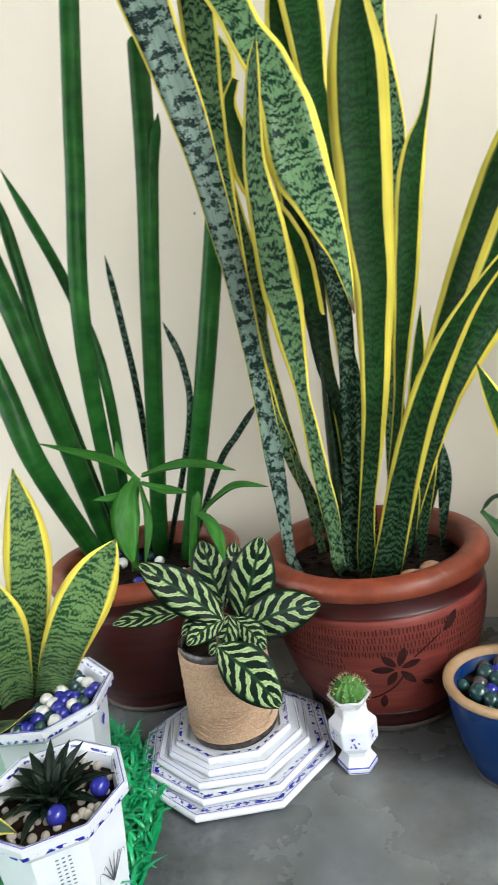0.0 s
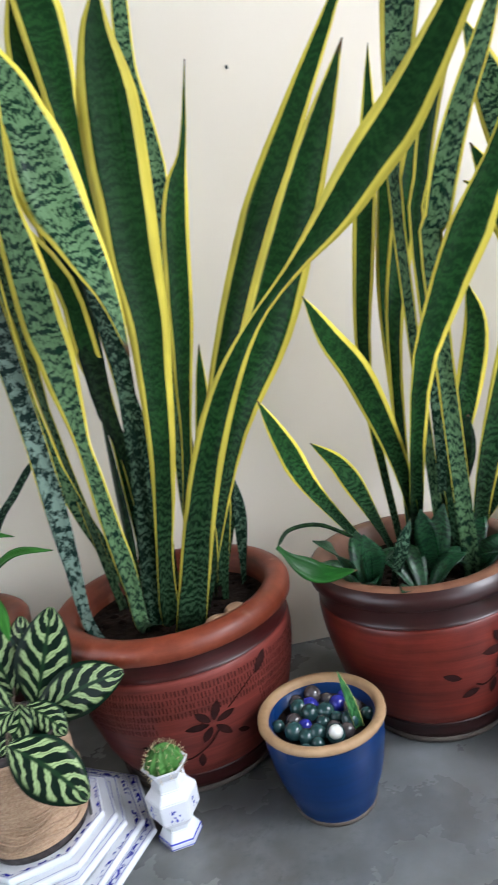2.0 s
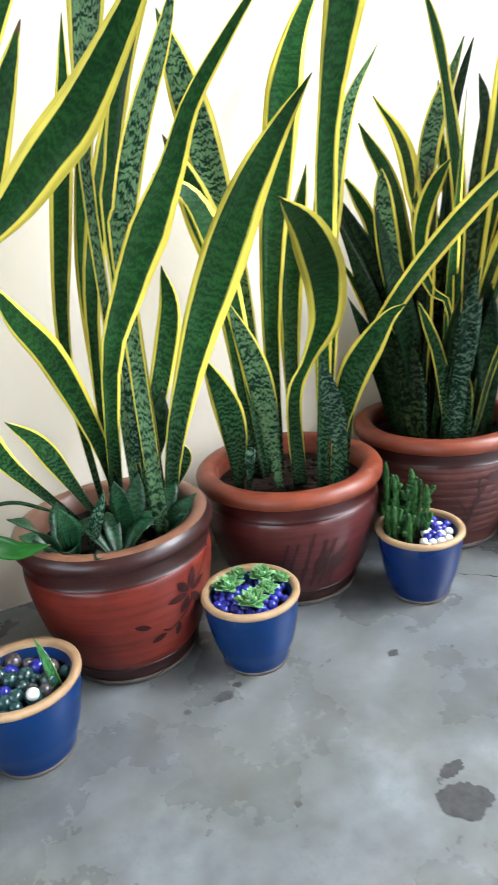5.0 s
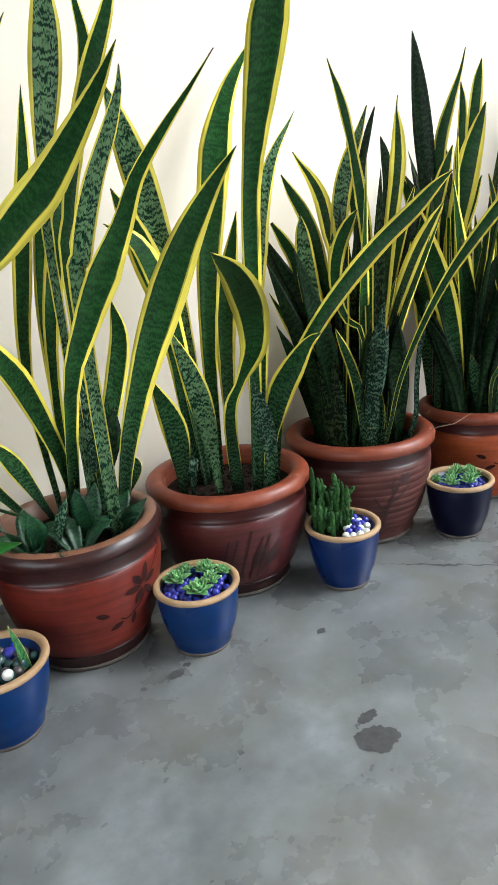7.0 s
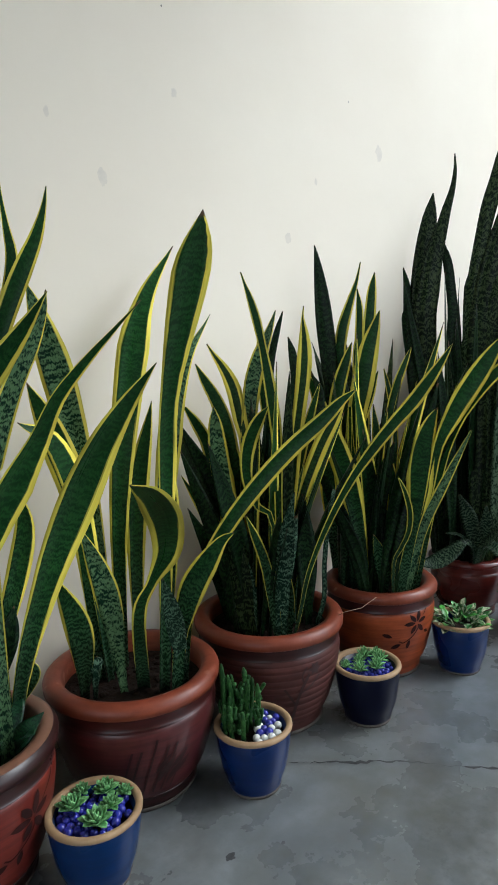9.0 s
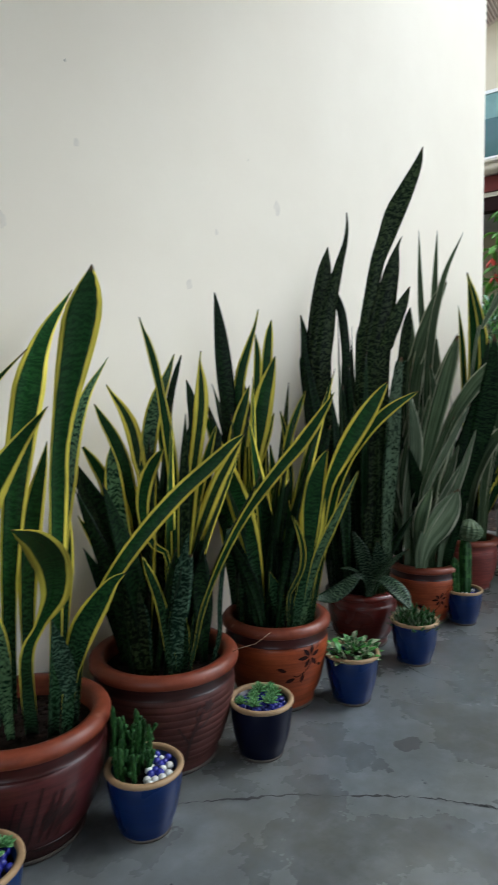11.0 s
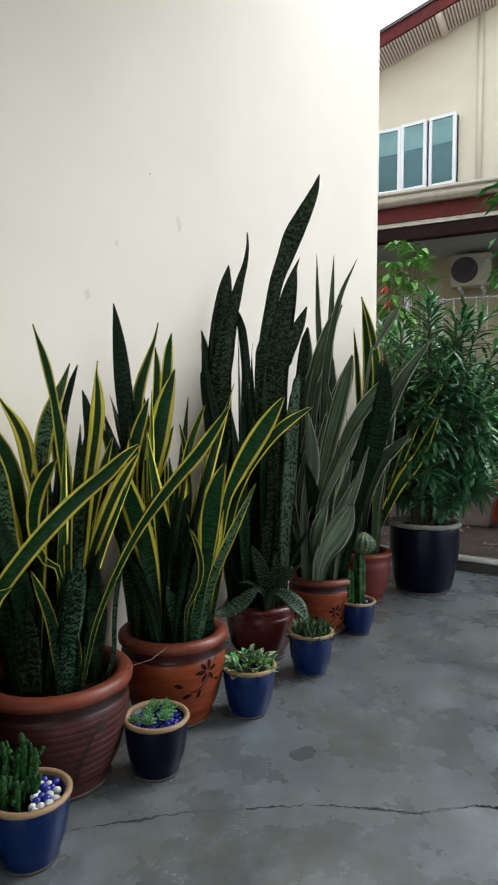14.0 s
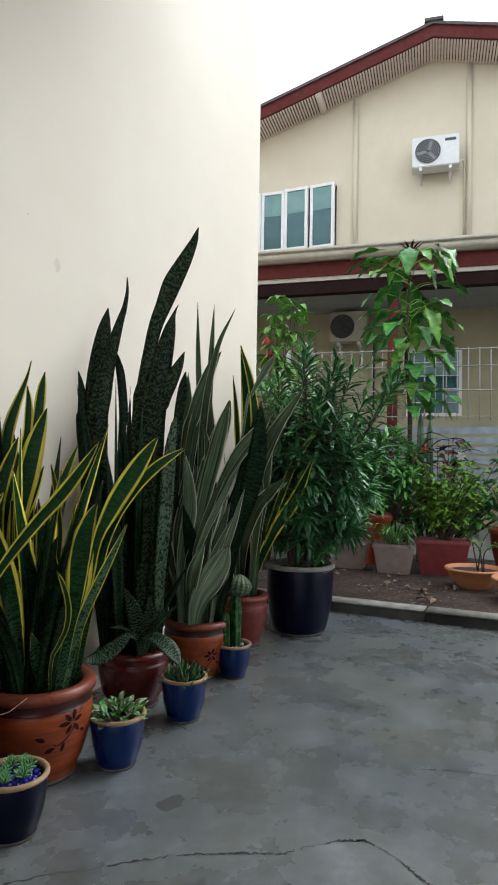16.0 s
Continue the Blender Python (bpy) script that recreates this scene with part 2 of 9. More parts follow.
def blade_material(name, dark, light, margin, edge, width=0.30, band=60.0, contrast=(0.46, 0.58), rough=0.34, plain=0.0, spec=0.1, base=None, tip=True, comb=0.26):
    """Snake plant skin: jagged zigzag cross bands, paler towards the foot, a coloured margin on both edges and a dry tip (u across, v metres along)."""
    m, n, l, b = mat(name, rough, 0, spec)
    tc = n.new("ShaderNodeTexCoord")
    sp = n.new("ShaderNodeSeparateXYZ")
    l.new(tc.outputs["UV"], sp.inputs[0])
    info = n.new("ShaderNodeObjectInfo")
    u, v = sp.outputs[0], sp.outputs[1]
    across = maths(n, l, "ABSOLUTE", maths(n, l, "SUBTRACT", u, 0.5))
    shift = maths(n, l, "MULTIPLY", info.outputs["Random"], 37.0)

    def grain(su, sv, detail=2.0, rough_n=0.5):
        comb = n.new("ShaderNodeCombineXYZ")
        l.new(maths(n, l, "MULTIPLY", u, su), comb.inputs[0])
        l.new(maths(n, l, "MULTIPLY", v, sv), comb.inputs[1])
        l.new(shift, comb.inputs[2])
        t = n.new("ShaderNodeTexNoise")
        t.inputs["Scale"].default_value, t.inputs["Detail"].default_value, t.inputs["Roughness"].default_value = 1.0, detail, rough_n
        l.new(comb.outputs[0], t.inputs["Vector"])
        return t.outputs[0]

    def centred(x, k):
        return maths(n, l, "MULTIPLY", maths(n, l, "SUBTRACT", x, 0.5), k)
    streak = grain(18.0, 4.0)
    if band > 25:
        phase = maths(n, l, "ADD", maths(n, l, "MULTIPLY", v, band), shift)
        phase = maths(n, l, "ADD", phase, maths(n, l, "MULTIPLY", maths(n, l, "PINGPONG", maths(n, l, "MULTIPLY", u, 3.0), 0.5), 0.5))
        phase = maths(n, l, "ADD", phase, centred(grain(2.0, 22.0, 4.0, 0.6), 4.5))
        phase = maths(n, l, "ADD", phase, centred(grain(24.0, 40.0, 3.0), 1.6))
        wave = maths(n, l, "MULTIPLY", maths(n, l, "PINGPONG", phase, 0.5), 2.0)
        mark = maths(n, l, "ADD", maths(n, l, "MULTIPLY", wave, comb), maths(n, l, "MULTIPLY", grain(2.4, 75.0, 5.0, 0.62), 1.0 - comb))
    elif band < 5:
        mark = grain(11.0, band, 3.0, 0.55)
    else:
        mark = grain(1.6, band * 2.0, 4.0, 0.6)
    pale = light
    if base:
        foot_k = ramp(n, l, v, [(0.05, 1.0), (0.34, 0.0)])
        pale = mixc(n, l, foot_k, light, base)
        if band > 25:
            rungs = maths(n, l, "ADD", maths(n, l, "MULTIPLY", wave, 0.62), maths(n, l, "MULTIPLY", grain(3.0, 60.0, 3.0), 0.30))
            mix = n.new("ShaderNodeMix")
            l.new(maths(n, l, "MULTIPLY", foot_k, 0.8), mix.inputs[0])
            l.new(mark, mix.inputs[2])
            l.new(rungs, mix.inputs[3])
            mark = mix.outputs[0]
    body = mixc(n, l, ramp(n, l, mark, [(contrast[0], 0.0), (contrast[1], 1.0)]), dark, pale)
    body = mixc(n, l, ramp(n, l, streak, [(0.5, 0.0), (0.8, 0.4)]), body, dark)
    if plain:
        even = tuple(0.45 * p + 0.55 * q for p, q in zip(dark, light))
        body = mixc(n, l, ramp(n, l, v, [(0.18, 0.0), (0.55, plain)]), body, even)
    if edge > 0:
        lim = maths(n, l, "ADD", centred(streak, 0.09), 0.5 - edge)
        lim = maths(n, l, "ADD", lim, centred(info.outputs["Random"], 0.05))
        lim = maths(n, l, "ADD", lim, centred(grain(0.8, 5.0), 0.10))
        lim = maths(n, l, "ADD", lim, ramp(n, l, v, [(0.06, 0.17), (0.32, 0.0)]))
        kk = n.new("ShaderNodeClamp")
        l.new(maths(n, l, "MULTIPLY", maths(n, l, "SUBTRACT", across, lim), 34.0), kk.inputs[0])
        rim = mixc(n, l, grain(30.0, 6.0), tuple(0.8 * c for c in margin), tuple(min(1.0, c * 1.3) for c in margin))
        body = mixc(n, l, kk.outputs[0], body, rim)
    hs = n.new("ShaderNodeHueSaturation")
    l.new(maths(n, l, "ADD", maths(n, l, "MULTIPLY", info.outputs["Random"], 0.4), 0.8), hs.inputs["Value"])
    slow = noise_tex(n, l, 7.0, 2)
    body = mixc(n, l, 1.0, body, ramp(n, l, slow.outputs[0], [(0.3, 0.75), (0.7, 1.15)]), "MULTIPLY")
    if tip:
        um = n.new("ShaderNodeUVMap")
        um.uv_map = "along"
        sx = n.new("ShaderNodeSeparateXYZ")
        l.new(um.outputs[0], sx.inputs[0])
        dry = maths(n, l, "ADD", sx.outputs[0], centred(info.outputs["Random"], 0.03))
        body = mixc(n, l, ramp(n, l, dry, [(0.975, 0.0), (0.992, 1.0)]), body, (0.075, 0.045, 0.022))
    l.new(body, hs.inputs["Color"])
    l.new(hs.outputs[0], b.inputs["Base Color"])
    l.new(ramp(n, l, streak, [(0.3, rough - 0.08), (0.7, rough + 0.1)]), b.inputs["Roughness"])
    bump(n, l, b, streak, 0.18, 0.002)
    return m


YELLOW = (0.74, 0.63, 0.085)
FOOT_PALE = (0.052, 0.105, 0.055)
LAUR = blade_material("yellow_edged_blade", (0.0018, 0.012, 0.004), (0.022, 0.082, 0.020), YELLOW, 0.155, plain=0.5, band=78, contrast=(0.38, 0.62), base=FOOT_PALE)
LAUR_PALE = blade_material("pale_banded_yellow_edged_blade", (0.003, 0.020, 0.010), (0.105, 0.19, 0.088), YELLOW, 0.12, band=72, contrast=(0.42, 0.54))
LAUR_SOFT = blade_material("pale_green_finely_banded_blade", (0.012, 0.048, 0.018), (0.135, 0.23, 0.085), YELLOW, 0.16, band=95, contrast=(0.42, 0.54))
LAUR_WIDE = blade_material("broad_yellow_margin_blade", (0.0018, 0.012, 0.004), (0.022, 0.082, 0.020), YELLOW, 0.17, plain=0.5, band=78, contrast=(0.38, 0.62), base=FOOT_PALE)
LAUR_GOLD = blade_material("mostly_yellow_blade", (0.004, 0.016, 0.005), (0.03, 0.075, 0.02), YELLOW, 0.29, plain=0.4, band=78, contrast=(0.38, 0.62), base=FOOT_PALE)
MOTTLE = blade_material("grey_mottled_blade", (0.0039, 0.016, 0.012), (0.15, 0.215, 0.175), YELLOW, 0.06, band=58, contrast=(0.45, 0.53), comb=0.12)
BANDED = blade_material("dark_blade_with_pale_bands", (0.003, 0.017, 0.009), (0.10, 0.175, 0.11), YELLOW, 0.0, band=75, contrast=(0.50, 0.60))
DARKBAND = blade_material("dark_blade_with_faint_bands", (0.003, 0.010, 0.0035), (0.046, 0.072, 0.028), YELLOW, 0.0, band=40, contrast=(0.46, 0.60), comb=0.4)
GBAND = blade_material("pale_blade_with_bold_dark_chevrons", (0.004, 0.016, 0.008), (0.105, 0.155, 0.095), YELLOW, 0.0, band=30, contrast=(0.36, 0.46), comb=0.55)
GFOOT = blade_material("dark_rosette_leaf_with_pale_cross_bands", (0.003, 0.013, 0.007), (0.070, 0.105, 0.062), (0.10, 0.14, 0.08), 0.03, band=85, contrast=(0.48, 0.60), comb=0.45)
ROSETTE = blade_material("glossy_green_rosette_leaf", (0.003, 0.018, 0.008), (0.017, 0.066, 0.026), YELLOW, 0.0, band=110, contrast=(0.42, 0.58), spec=0.3, tip=False)
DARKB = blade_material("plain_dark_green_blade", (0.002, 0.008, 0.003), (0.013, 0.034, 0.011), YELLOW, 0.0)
GREYB = blade_material("grey_green_pale_edged_blade", (0.018, 0.036, 0.015), (0.120, 0.165, 0.088), (0.52, 0.52, 0.36), 0.085, band=2, contrast=(0.36, 0.68))
GREYP = blade_material("pale_grey_green_blade", (0.060, 0.095, 0.050), (0.25, 0.31, 0.205), (0.56, 0.56, 0.42), 0.10, band=2, contrast=(0.34, 0.68))
CYL = blade_material("smooth_green_cylinder_blade", (0.007, 0.050, 0.009), (0.019, 0.097, 0.016), YELLOW, 0.0, band=14, contrast=(0.35, 0.65), tip=False)
FRESH = blade_material("fresh_green_leaf", (0.02465, 0.1085, 0.01479), (0.04437, 0.1578, 0.02711), YELLOW, 0.0, band=6)
LUSH = blade_material("dark_fresh_green_leaf", (0.007, 0.038, 0.006), (0.014, 0.065, 0.010), YELLOW, 0.0, band=6)
AGAVE = blade_material("blackish_green_leaf", (0.00464, 0.01044, 0.00696), (0.0116, 0.0232, 0.0145), YELLOW, 0.0)
BUSH = blade_material("dark_shrub_leaf", (0.022, 0.105, 0.030), (0.100, 0.29, 0.085), YELLOW, 0.0, band=8, rough=0.28, spec=0.45)
LIME = blade_material("light_green_leaf", (0.10, 0.26, 0.04), (0.18, 0.38, 0.08), YELLOW, 0.0, band=8)
BROAD = blade_material("mid_green_tree_leaf", (0.035, 0.17, 0.02), (0.08, 0.30, 0.045), YELLOW, 0.0, band=8, rough=0.35, spec=0.4)
WINE = blade_material("wine_red_leaf", (0.05, 0.012, 0.014), (0.12, 0.03, 0.03), YELLOW, 0.0, band=8)
SUCC = blade_material("mint_green_succulent", (0.09, 0.235, 0.085), (0.22, 0.42, 0.17), YELLOW, 0.0, band=20, tip=False)
CACTUS = blade_material("green_cactus_skin", (0.016, 0.06, 0.016), (0.045, 0.12, 0.036), YELLOW, 0.0, band=60)
GREY_CACT = blade_material("grey_green_cactus_skin", (0.05, 0.075, 0.04), (0.11, 0.14, 0.08), YELLOW, 0.0, band=60)
DCACT = blade_material("dark_cactus_skin", (0.010, 0.036, 0.009), (0.034, 0.09, 0.024), YELLOW, 0.0, band=60)
VARIEG = blade_material("cream_splashed_leaf", (0.03, 0.12, 0.03), (0.42, 0.45, 0.30), YELLOW, 0.0, band=20)


def calathea_material():
    """Feathered pale stripes running out from the midrib (u across, v 0..1 along)."""
    m, n, l, b = mat("feathered_calathea_leaf", 0.38, 0, 0.14)
    tc = n.new("ShaderNodeTexCoord")
    sp = n.new("ShaderNodeSeparateXYZ")
    l.new(tc.outputs["UV"], sp.inputs[0])
    across = maths(n, l, "ABSOLUTE", maths(n, l, "SUBTRACT", sp.outputs[0], 0.5))
    wob = noise_tex(n, l, 5, 3, coord="UV")
    s = maths(n, l, "ADD", maths(n, l, "MULTIPLY", sp.outputs[1], 5.6), maths(n, l, "MULTIPLY", across, -3.4))
    s = maths(n, l, "ADD", s, maths(n, l, "MULTIPLY", wob.outputs[0], 0.9))
    saw = maths(n, l, "PINGPONG", s, 0.5)
    fine = maths(n, l, "PINGPONG", maths(n, l, "MULTIPLY", s, 4.0), 0.5)
    pale_g = mixc(n, l, ramp(n, l, fine, [(0.05, 0.0), (0.22, 1.0)]), (0.14, 0.21, 0.085), (0.27, 0.36, 0.165))
    lens = maths(n, l, "ADD", saw, maths(n, l, "MULTIPLY", maths(n, l, "ABSOLUTE", maths(n, l, "SUBTRACT", across, 0.2)), -0.7))
    col = mixc(n, l, ramp(n, l, lens, [(0.13, 1.0), (0.17, 0.0)]), (0.002, 0.009, 0.005), pale_g)
    rimd = ramp(n, l, across, [(0.40, 0.0), (0.44, 1.0)])
    col = mixc(n, l, rimd, col, (0.005, 0.02, 0.010))
    mid = ramp(n, l, across, [(0.025, 1.0), (0.055, 0.0)])
    col = mixc(n, l, mid, col, (0.008, 0.028, 0.010))
    l.new(col, b.inputs["Base Color"])
    return m


CALATHEA = calathea_material()


def marble_material(name, base, rough=0.08, streak=0.3):
    m, n, l, b = mat(name, rough)
    t = noise_tex(n, l, 90, 3)
    l.new(mixc(n, l, ramp(n, l, t.outputs[0], [(0.4, 0.0), (0.7, streak)]), base, tuple(min(1, c * 2 + 0.1) for c in base)), b.inputs["Base Color"])
    return m


M_BLUE = marble_material("deep_blue_glass", (0.009, 0.012, 0.19))
M_TEAL = marble_material("dark_teal_glass", (0.006, 0.034, 0.034))
M_SMOKE = marble_material("smoky_brown_glass", (0.035, 0.029, 0.03))
M_WHITE = marble_material("white_speckled_stone", (0.50, 0.50, 0.47), 0.35, 0.1)


def glass():
    m, n, l, b = mat("tinted_window_glass", 0.08, 0.0, 0.6)
    t = noise_tex(n, l, 2.0, 2)
    l.new(ramp(n, l, t.outputs[0], [(0.3, (0.014, 0.075, 0.085)), (0.7, (0.025, 0.115, 0.125))]), b.inputs["Base Color"])
    return m


GLASS = glass()
BLIND = surface("pale_teal_roller_blind", (0.14, 0.26, 0.26), (0.19, 0.33, 0.32), 6, 0.6, 0.05, 0.002)


# ---- mesh helpers ----
def thing(name, label, category, at=(0, 0, 0), rz=0.0, group="", kind=""):
    ob = new(name)
    ob.matrix_world = pose(*at, 0, 0, rz)
    return tagged(ob, label, category, group, kind)


def part(name, bm, material, parent=None, label="", smooth=True):
    me = bpy.data.meshes.new(name)
    bmesh.ops.recalc_face_normals(bm, faces=bm.faces)
    bm.to_mesh(me)
    bm.free()
    for p in me.polygons:
        p.use_smooth = smooth
    me.materials.append(material)
    ob = new(name, me)
    if parent:
        ob.parent = parent
    return tagged(ob, label)


def solid(name, bm, material, label, category, group="", kind="", smooth=True):
    return tagged(part(name, bm, material, None, label, smooth), label, category, group, kind)


def box(bm, x0, x1, y0, y1, z0, z1, m=None, bevel=0.0):
    r = bmesh.ops.create_cube(bm, size=1, matrix=Matrix.LocRotScale(((x0 + x1) / 2, (y0 + y1) / 2, (z0 + z1) / 2), None, (abs(x1 - x0), abs(y1 - y0), abs(z1 - z0))))
    if m is not None:
        bmesh.ops.transform(bm, matrix=m, verts=r["verts"])
    if bevel:
        es = list({e for v in r["verts"] for e in v.link_edges})
        bmesh.ops.bevel(bm, geom=es, offset=bevel, segments=2, affect="EDGES")
    return bm


def boxed(*a, m=None, bevel=0.0):
    return box(bmesh.new(), *a, m=m, bevel=bevel)


def lathe(profile, sides=48, m=None, squash=None):
    """Turned body from (radius, z) rows, closed where the radius is nought."""
    bm = bmesh.new()
    rings = []
    for r, z in profile:
        if r < 1e-5:
            rings.append([bm.verts.new((0, 0, z))])
        else:
            rings.append([bm.verts.new((r * math.cos(2 * math.pi * i / sides), r * math.sin(2 * math.pi * i / sides), z)) for i in range(sides)])
    for a, b in zip(rings, rings[1:]):
        for i in range(sides):
            j = (i + 1) % sides
            if len(a) == 1 and len(b) == 1:
                continue
            if len(a) == 1:
                bm.faces.new((a[0], b[j], b[i]))
            elif len(b) == 1:
                bm.faces.new((a[i], a[j], b[0]))
            else:
                bm.faces.new((a[i], a[j], b[j], b[i]))
    if m is not None:
        bmesh.ops.transform(bm, matrix=m, verts=bm.verts)
    return bm


def tube(bm, pts, r0, r1=None, sides=8):
    """A round rod along points, tapering from r0 to r1, with closed ends."""
    r1 = r0 if r1 is None else r1
    pts = [Vector(p) for p in pts]
    rings = []
    for k, p in enumerate(pts):
        d = (pts[min(k + 1, len(pts) - 1)] - pts[max(k - 1, 0)]).normalized()
        a = d.cross(Vector((0.31, 0.87, 0.12))).normalized()
        b = d.cross(a)
        r = r0 + (r1 - r0) * k / (len(pts) - 1)
        rings.append([bm.verts.new(p + (a * math.cos(2 * math.pi * i / sides) + b * math.sin(2 * math.pi * i / sides)) * r) for i in range(sides)])
    for a, b in zip(rings, rings[1:]):
        for i in range(sides):
            j = (i + 1) % sides
            bm.faces.new((a[i], a[j], b[j], b[i]))
    bm.faces.new(rings[0][::-1])
    bm.faces.new(rings[-1])
    return bm


def spline(pts, steps):
    """Catmull-Rom points through the given ones."""
    p = [Vector(q) for q in pts]
    p = [p[0] * 2 - p[1]] + p + [p[-1] * 2 - p[-2]]
    out = []
    seg = len(p) - 3
    for k in range(steps + 1):
        s = k / steps * seg
        i = min(int(s), seg - 1)
        t = s - i
        a, b, c, d = p[i:i + 4]
        out.append(0.5 * ((2 * b) + (c - a) * t + (2 * a - 5 * b + 4 * c - d) * t * t + (3 * b - a - 3 * c + d) * t * t * t))
    return out


def ribbon(bm, pts, width, front, steps=18, cup=0.28, thick=0.004, wide_at=0.56, foot=0.32, twist=0.0, uv_metres=True, wave=0.0, tail=1.7, oval=False, pinch=None, prof=None):
    """A pointed, channelled, solid leaf along points. front: the way its face looks; width in metres at its broadest, or prof: widths at the points."""
    uv = bm.loops.layers.uv.verify()
    along = bm.loops.layers.uv.get("along") or bm.loops.layers.uv.new("along")
    if prof:
        steps = max(steps, 3 * (len(prof) - 1))
        shape = [q.x for q in spline([(w, 0, 0) for w in prof], steps)]
    c = spline(pts, steps)
    f = Vector(front).normalized()
    length, rows = 0.0, []
    ph = sum(c[0]) * 7.0
    for k, p in enumerate(c):
        s = k / steps
        d = (c[min(k + 1, steps)] - c[max(k - 1, 0)]).normalized()
        n = (f - d * f.dot(d))
        n = n.normalized() if n.length > 0.05 else d.orthogonal().normalized()
        side = d.cross(n)
        a = radians(twist) * (s - 0.5) * 2
        side, n = side * math.cos(a) + n * math.sin(a), n * math.cos(a) - side * math.sin(a)
        if prof:
            h = max(shape[k], 0.0012) / max(width, 1e-6)
        elif oval:
            h = max(math.sin(math.pi * min(s * 0.97 + 0.015, 1.0)), 0.02) ** 0.7
        elif s < wide_at:
            q = s / wide_at
            h = foot + (1 - foot) * (q * q * (3 - 2 * q)) ** 1.15
        else:
            q = (s - wide_at) / (1 - wide_at)
            h = max((1 - q ** tail) ** 0.95, 0.02) if q < 1 else 0.02
        if pinch:
            h *= 1 - pinch[1] * math.exp(-((s - pinch[0]) / pinch[2]) ** 2)
        h *= width / 2
        if k:
            length += (p - c[k - 1]).length
        rise = cup * h * (0.9 if oval else 1.9 - 1.6 * s)
        th = thick * (1.15 - 0.8 * s)
        wv = wave * h * math.sin(s * 15 + ph)
        row = []
        for u, lift in ((-1, rise * 1.0 + wv), (-0.55, rise * 0.30 + wv * 0.3), (0, 0), (0.55, rise * 0.30 - wv * 0.3), (1, rise - wv)):
            row.append(bm.verts.new(p + side * (u * h) + n * lift))
        for u, lift in ((0.55, rise * 0.30 - wv * 0.3), (0, 0), (-0.55, rise * 0.30 + wv * 0.3)):
            row.append(bm.verts.new(p + side * (u * h) + n * (lift - th)))
        rows.append((row, length, s))
    total = max(length, 1e-4)
    us = (0.0, 0.225, 0.5, 0.775, 1.0, 0.775, 0.5, 0.225)
    for (a, la, sa), (b, lb, sb) in zip(rows, rows[1:]):
        for i in range(8):
            j = (i + 1) % 8
            fc = bm.faces.new((a[i], a[j], b[j], b[i]))
            uj = us[j]
            for lp, (u, v) in zip(fc.loops, ((us[i], la), (uj, la), (uj, lb), (us[i], lb))):
                lp[uv].uv = (u, v if uv_metres else v / total)
            for lp, q in zip(fc.loops, (sa, sa, sb, sb)):
                lp[along].uv = (q, 0.0)
    bm.faces.new(rows[0][0][::-1])
    bm.faces.new(rows[-1][0])
    return bm


def blade(plant, material, width, front, pts, label="", stalk=None, **k):
    if stalk:
        a, e = Vector(stalk), Vector(pts[0])
        part("stalk", tube(bmesh.new(), spline([a - Vector((0, 0, 0.05)), a.lerp(e, 0.6) + Vector((0, 0, 0.012)), e], 6), 0.0022, 0.0016, 6), BARK, plant)
    return part("leaf", ribbon(bmesh.new(), pts, width, front, **k), material, plant, label)


# ---- floor, walls, ground ----
fl = boxed(-7.0, 4.05, -9.0, 0.0, -0.15, 0.0)
solid("floor", fl, CONCRETE, "grey stained concrete porch slab with cracks", "floor", kind="structure", smooth=False)


def crack(pts, width, seed):
    rnd = random.Random(seed)
    bm = bmesh.new()
    c = []
    for a, b in zip(pts, pts[1:]):
        a, b = Vector((*a, 0.0)), Vector((*b, 0.0))
        for k in range(22):
            p = a.lerp(b, k / 22)
            c.append(p + Vector((rnd.uniform(-1, 1), rnd.uniform(-1, 1), 0)) * 0.0045)
    prev = None
    for k, p in enumerate(c):
        d = (c[min(k + 1, len(c) - 1)] - c[max(k - 1, 0)]).normalized()
        s = Vector((-d.y, d.x, 0)) * width * rnd.uniform(0.15, 1.7) * max(0.35, 0.95 + 1.7 * noise.noise(p * 9 + Vector((seed, 0, 0))))
        row = [bm.verts.new(p + s + Vector((0, 0, 0.0012))), bm.verts.new(p - s + Vector((0, 0, 0.0012)))]
        if prev:
            bm.faces.new((prev[0], prev[1], row[1], row[0]))
        prev = row
    return bm


CRACK = surface("crack_shadow_dirt", (0.008, 0.008, 0.008), (0.03, 0.03, 0.03), 40, 0.9, 0.2, 0.002)
DARKSTAIN = surface("dark_damp_stain", (0.014, 0.014, 0.014), (0.045, 0.046, 0.047), 60, 0.7, 0.2, 0.002)
for i, (cp, cw) in enumerate((
        (((1.10, -0.36), (1.18, -0.43), (1.37, -0.60), (1.566, -0.826), (1.638, -0.959), (1.676, -1.045), (1.737, -1.101), (1.79, -1.16), (1.814, -1.211)), 0.0022),
        (((2.249, -0.957), (2.214, -1.032), (2.219, -1.141), (2.239, -1.267), (2.273, -1.35), (2.33, -1.6)), 0.0016),
        (((2.182, -0.47), (2.16, -0.541), (2.171, -0.611)), 0.0014),
        (((1.814, -1.211), (1.796, -1.252), (1.78, -1.291), (1.733, -1.352), (1.688, -1.418), (1.62, -1.6)), 0.0022))):
    solid("floor_crack", crack(cp, cw, i), CRACK, "thin jagged dark crack in the concrete", "crack", kind="structure")


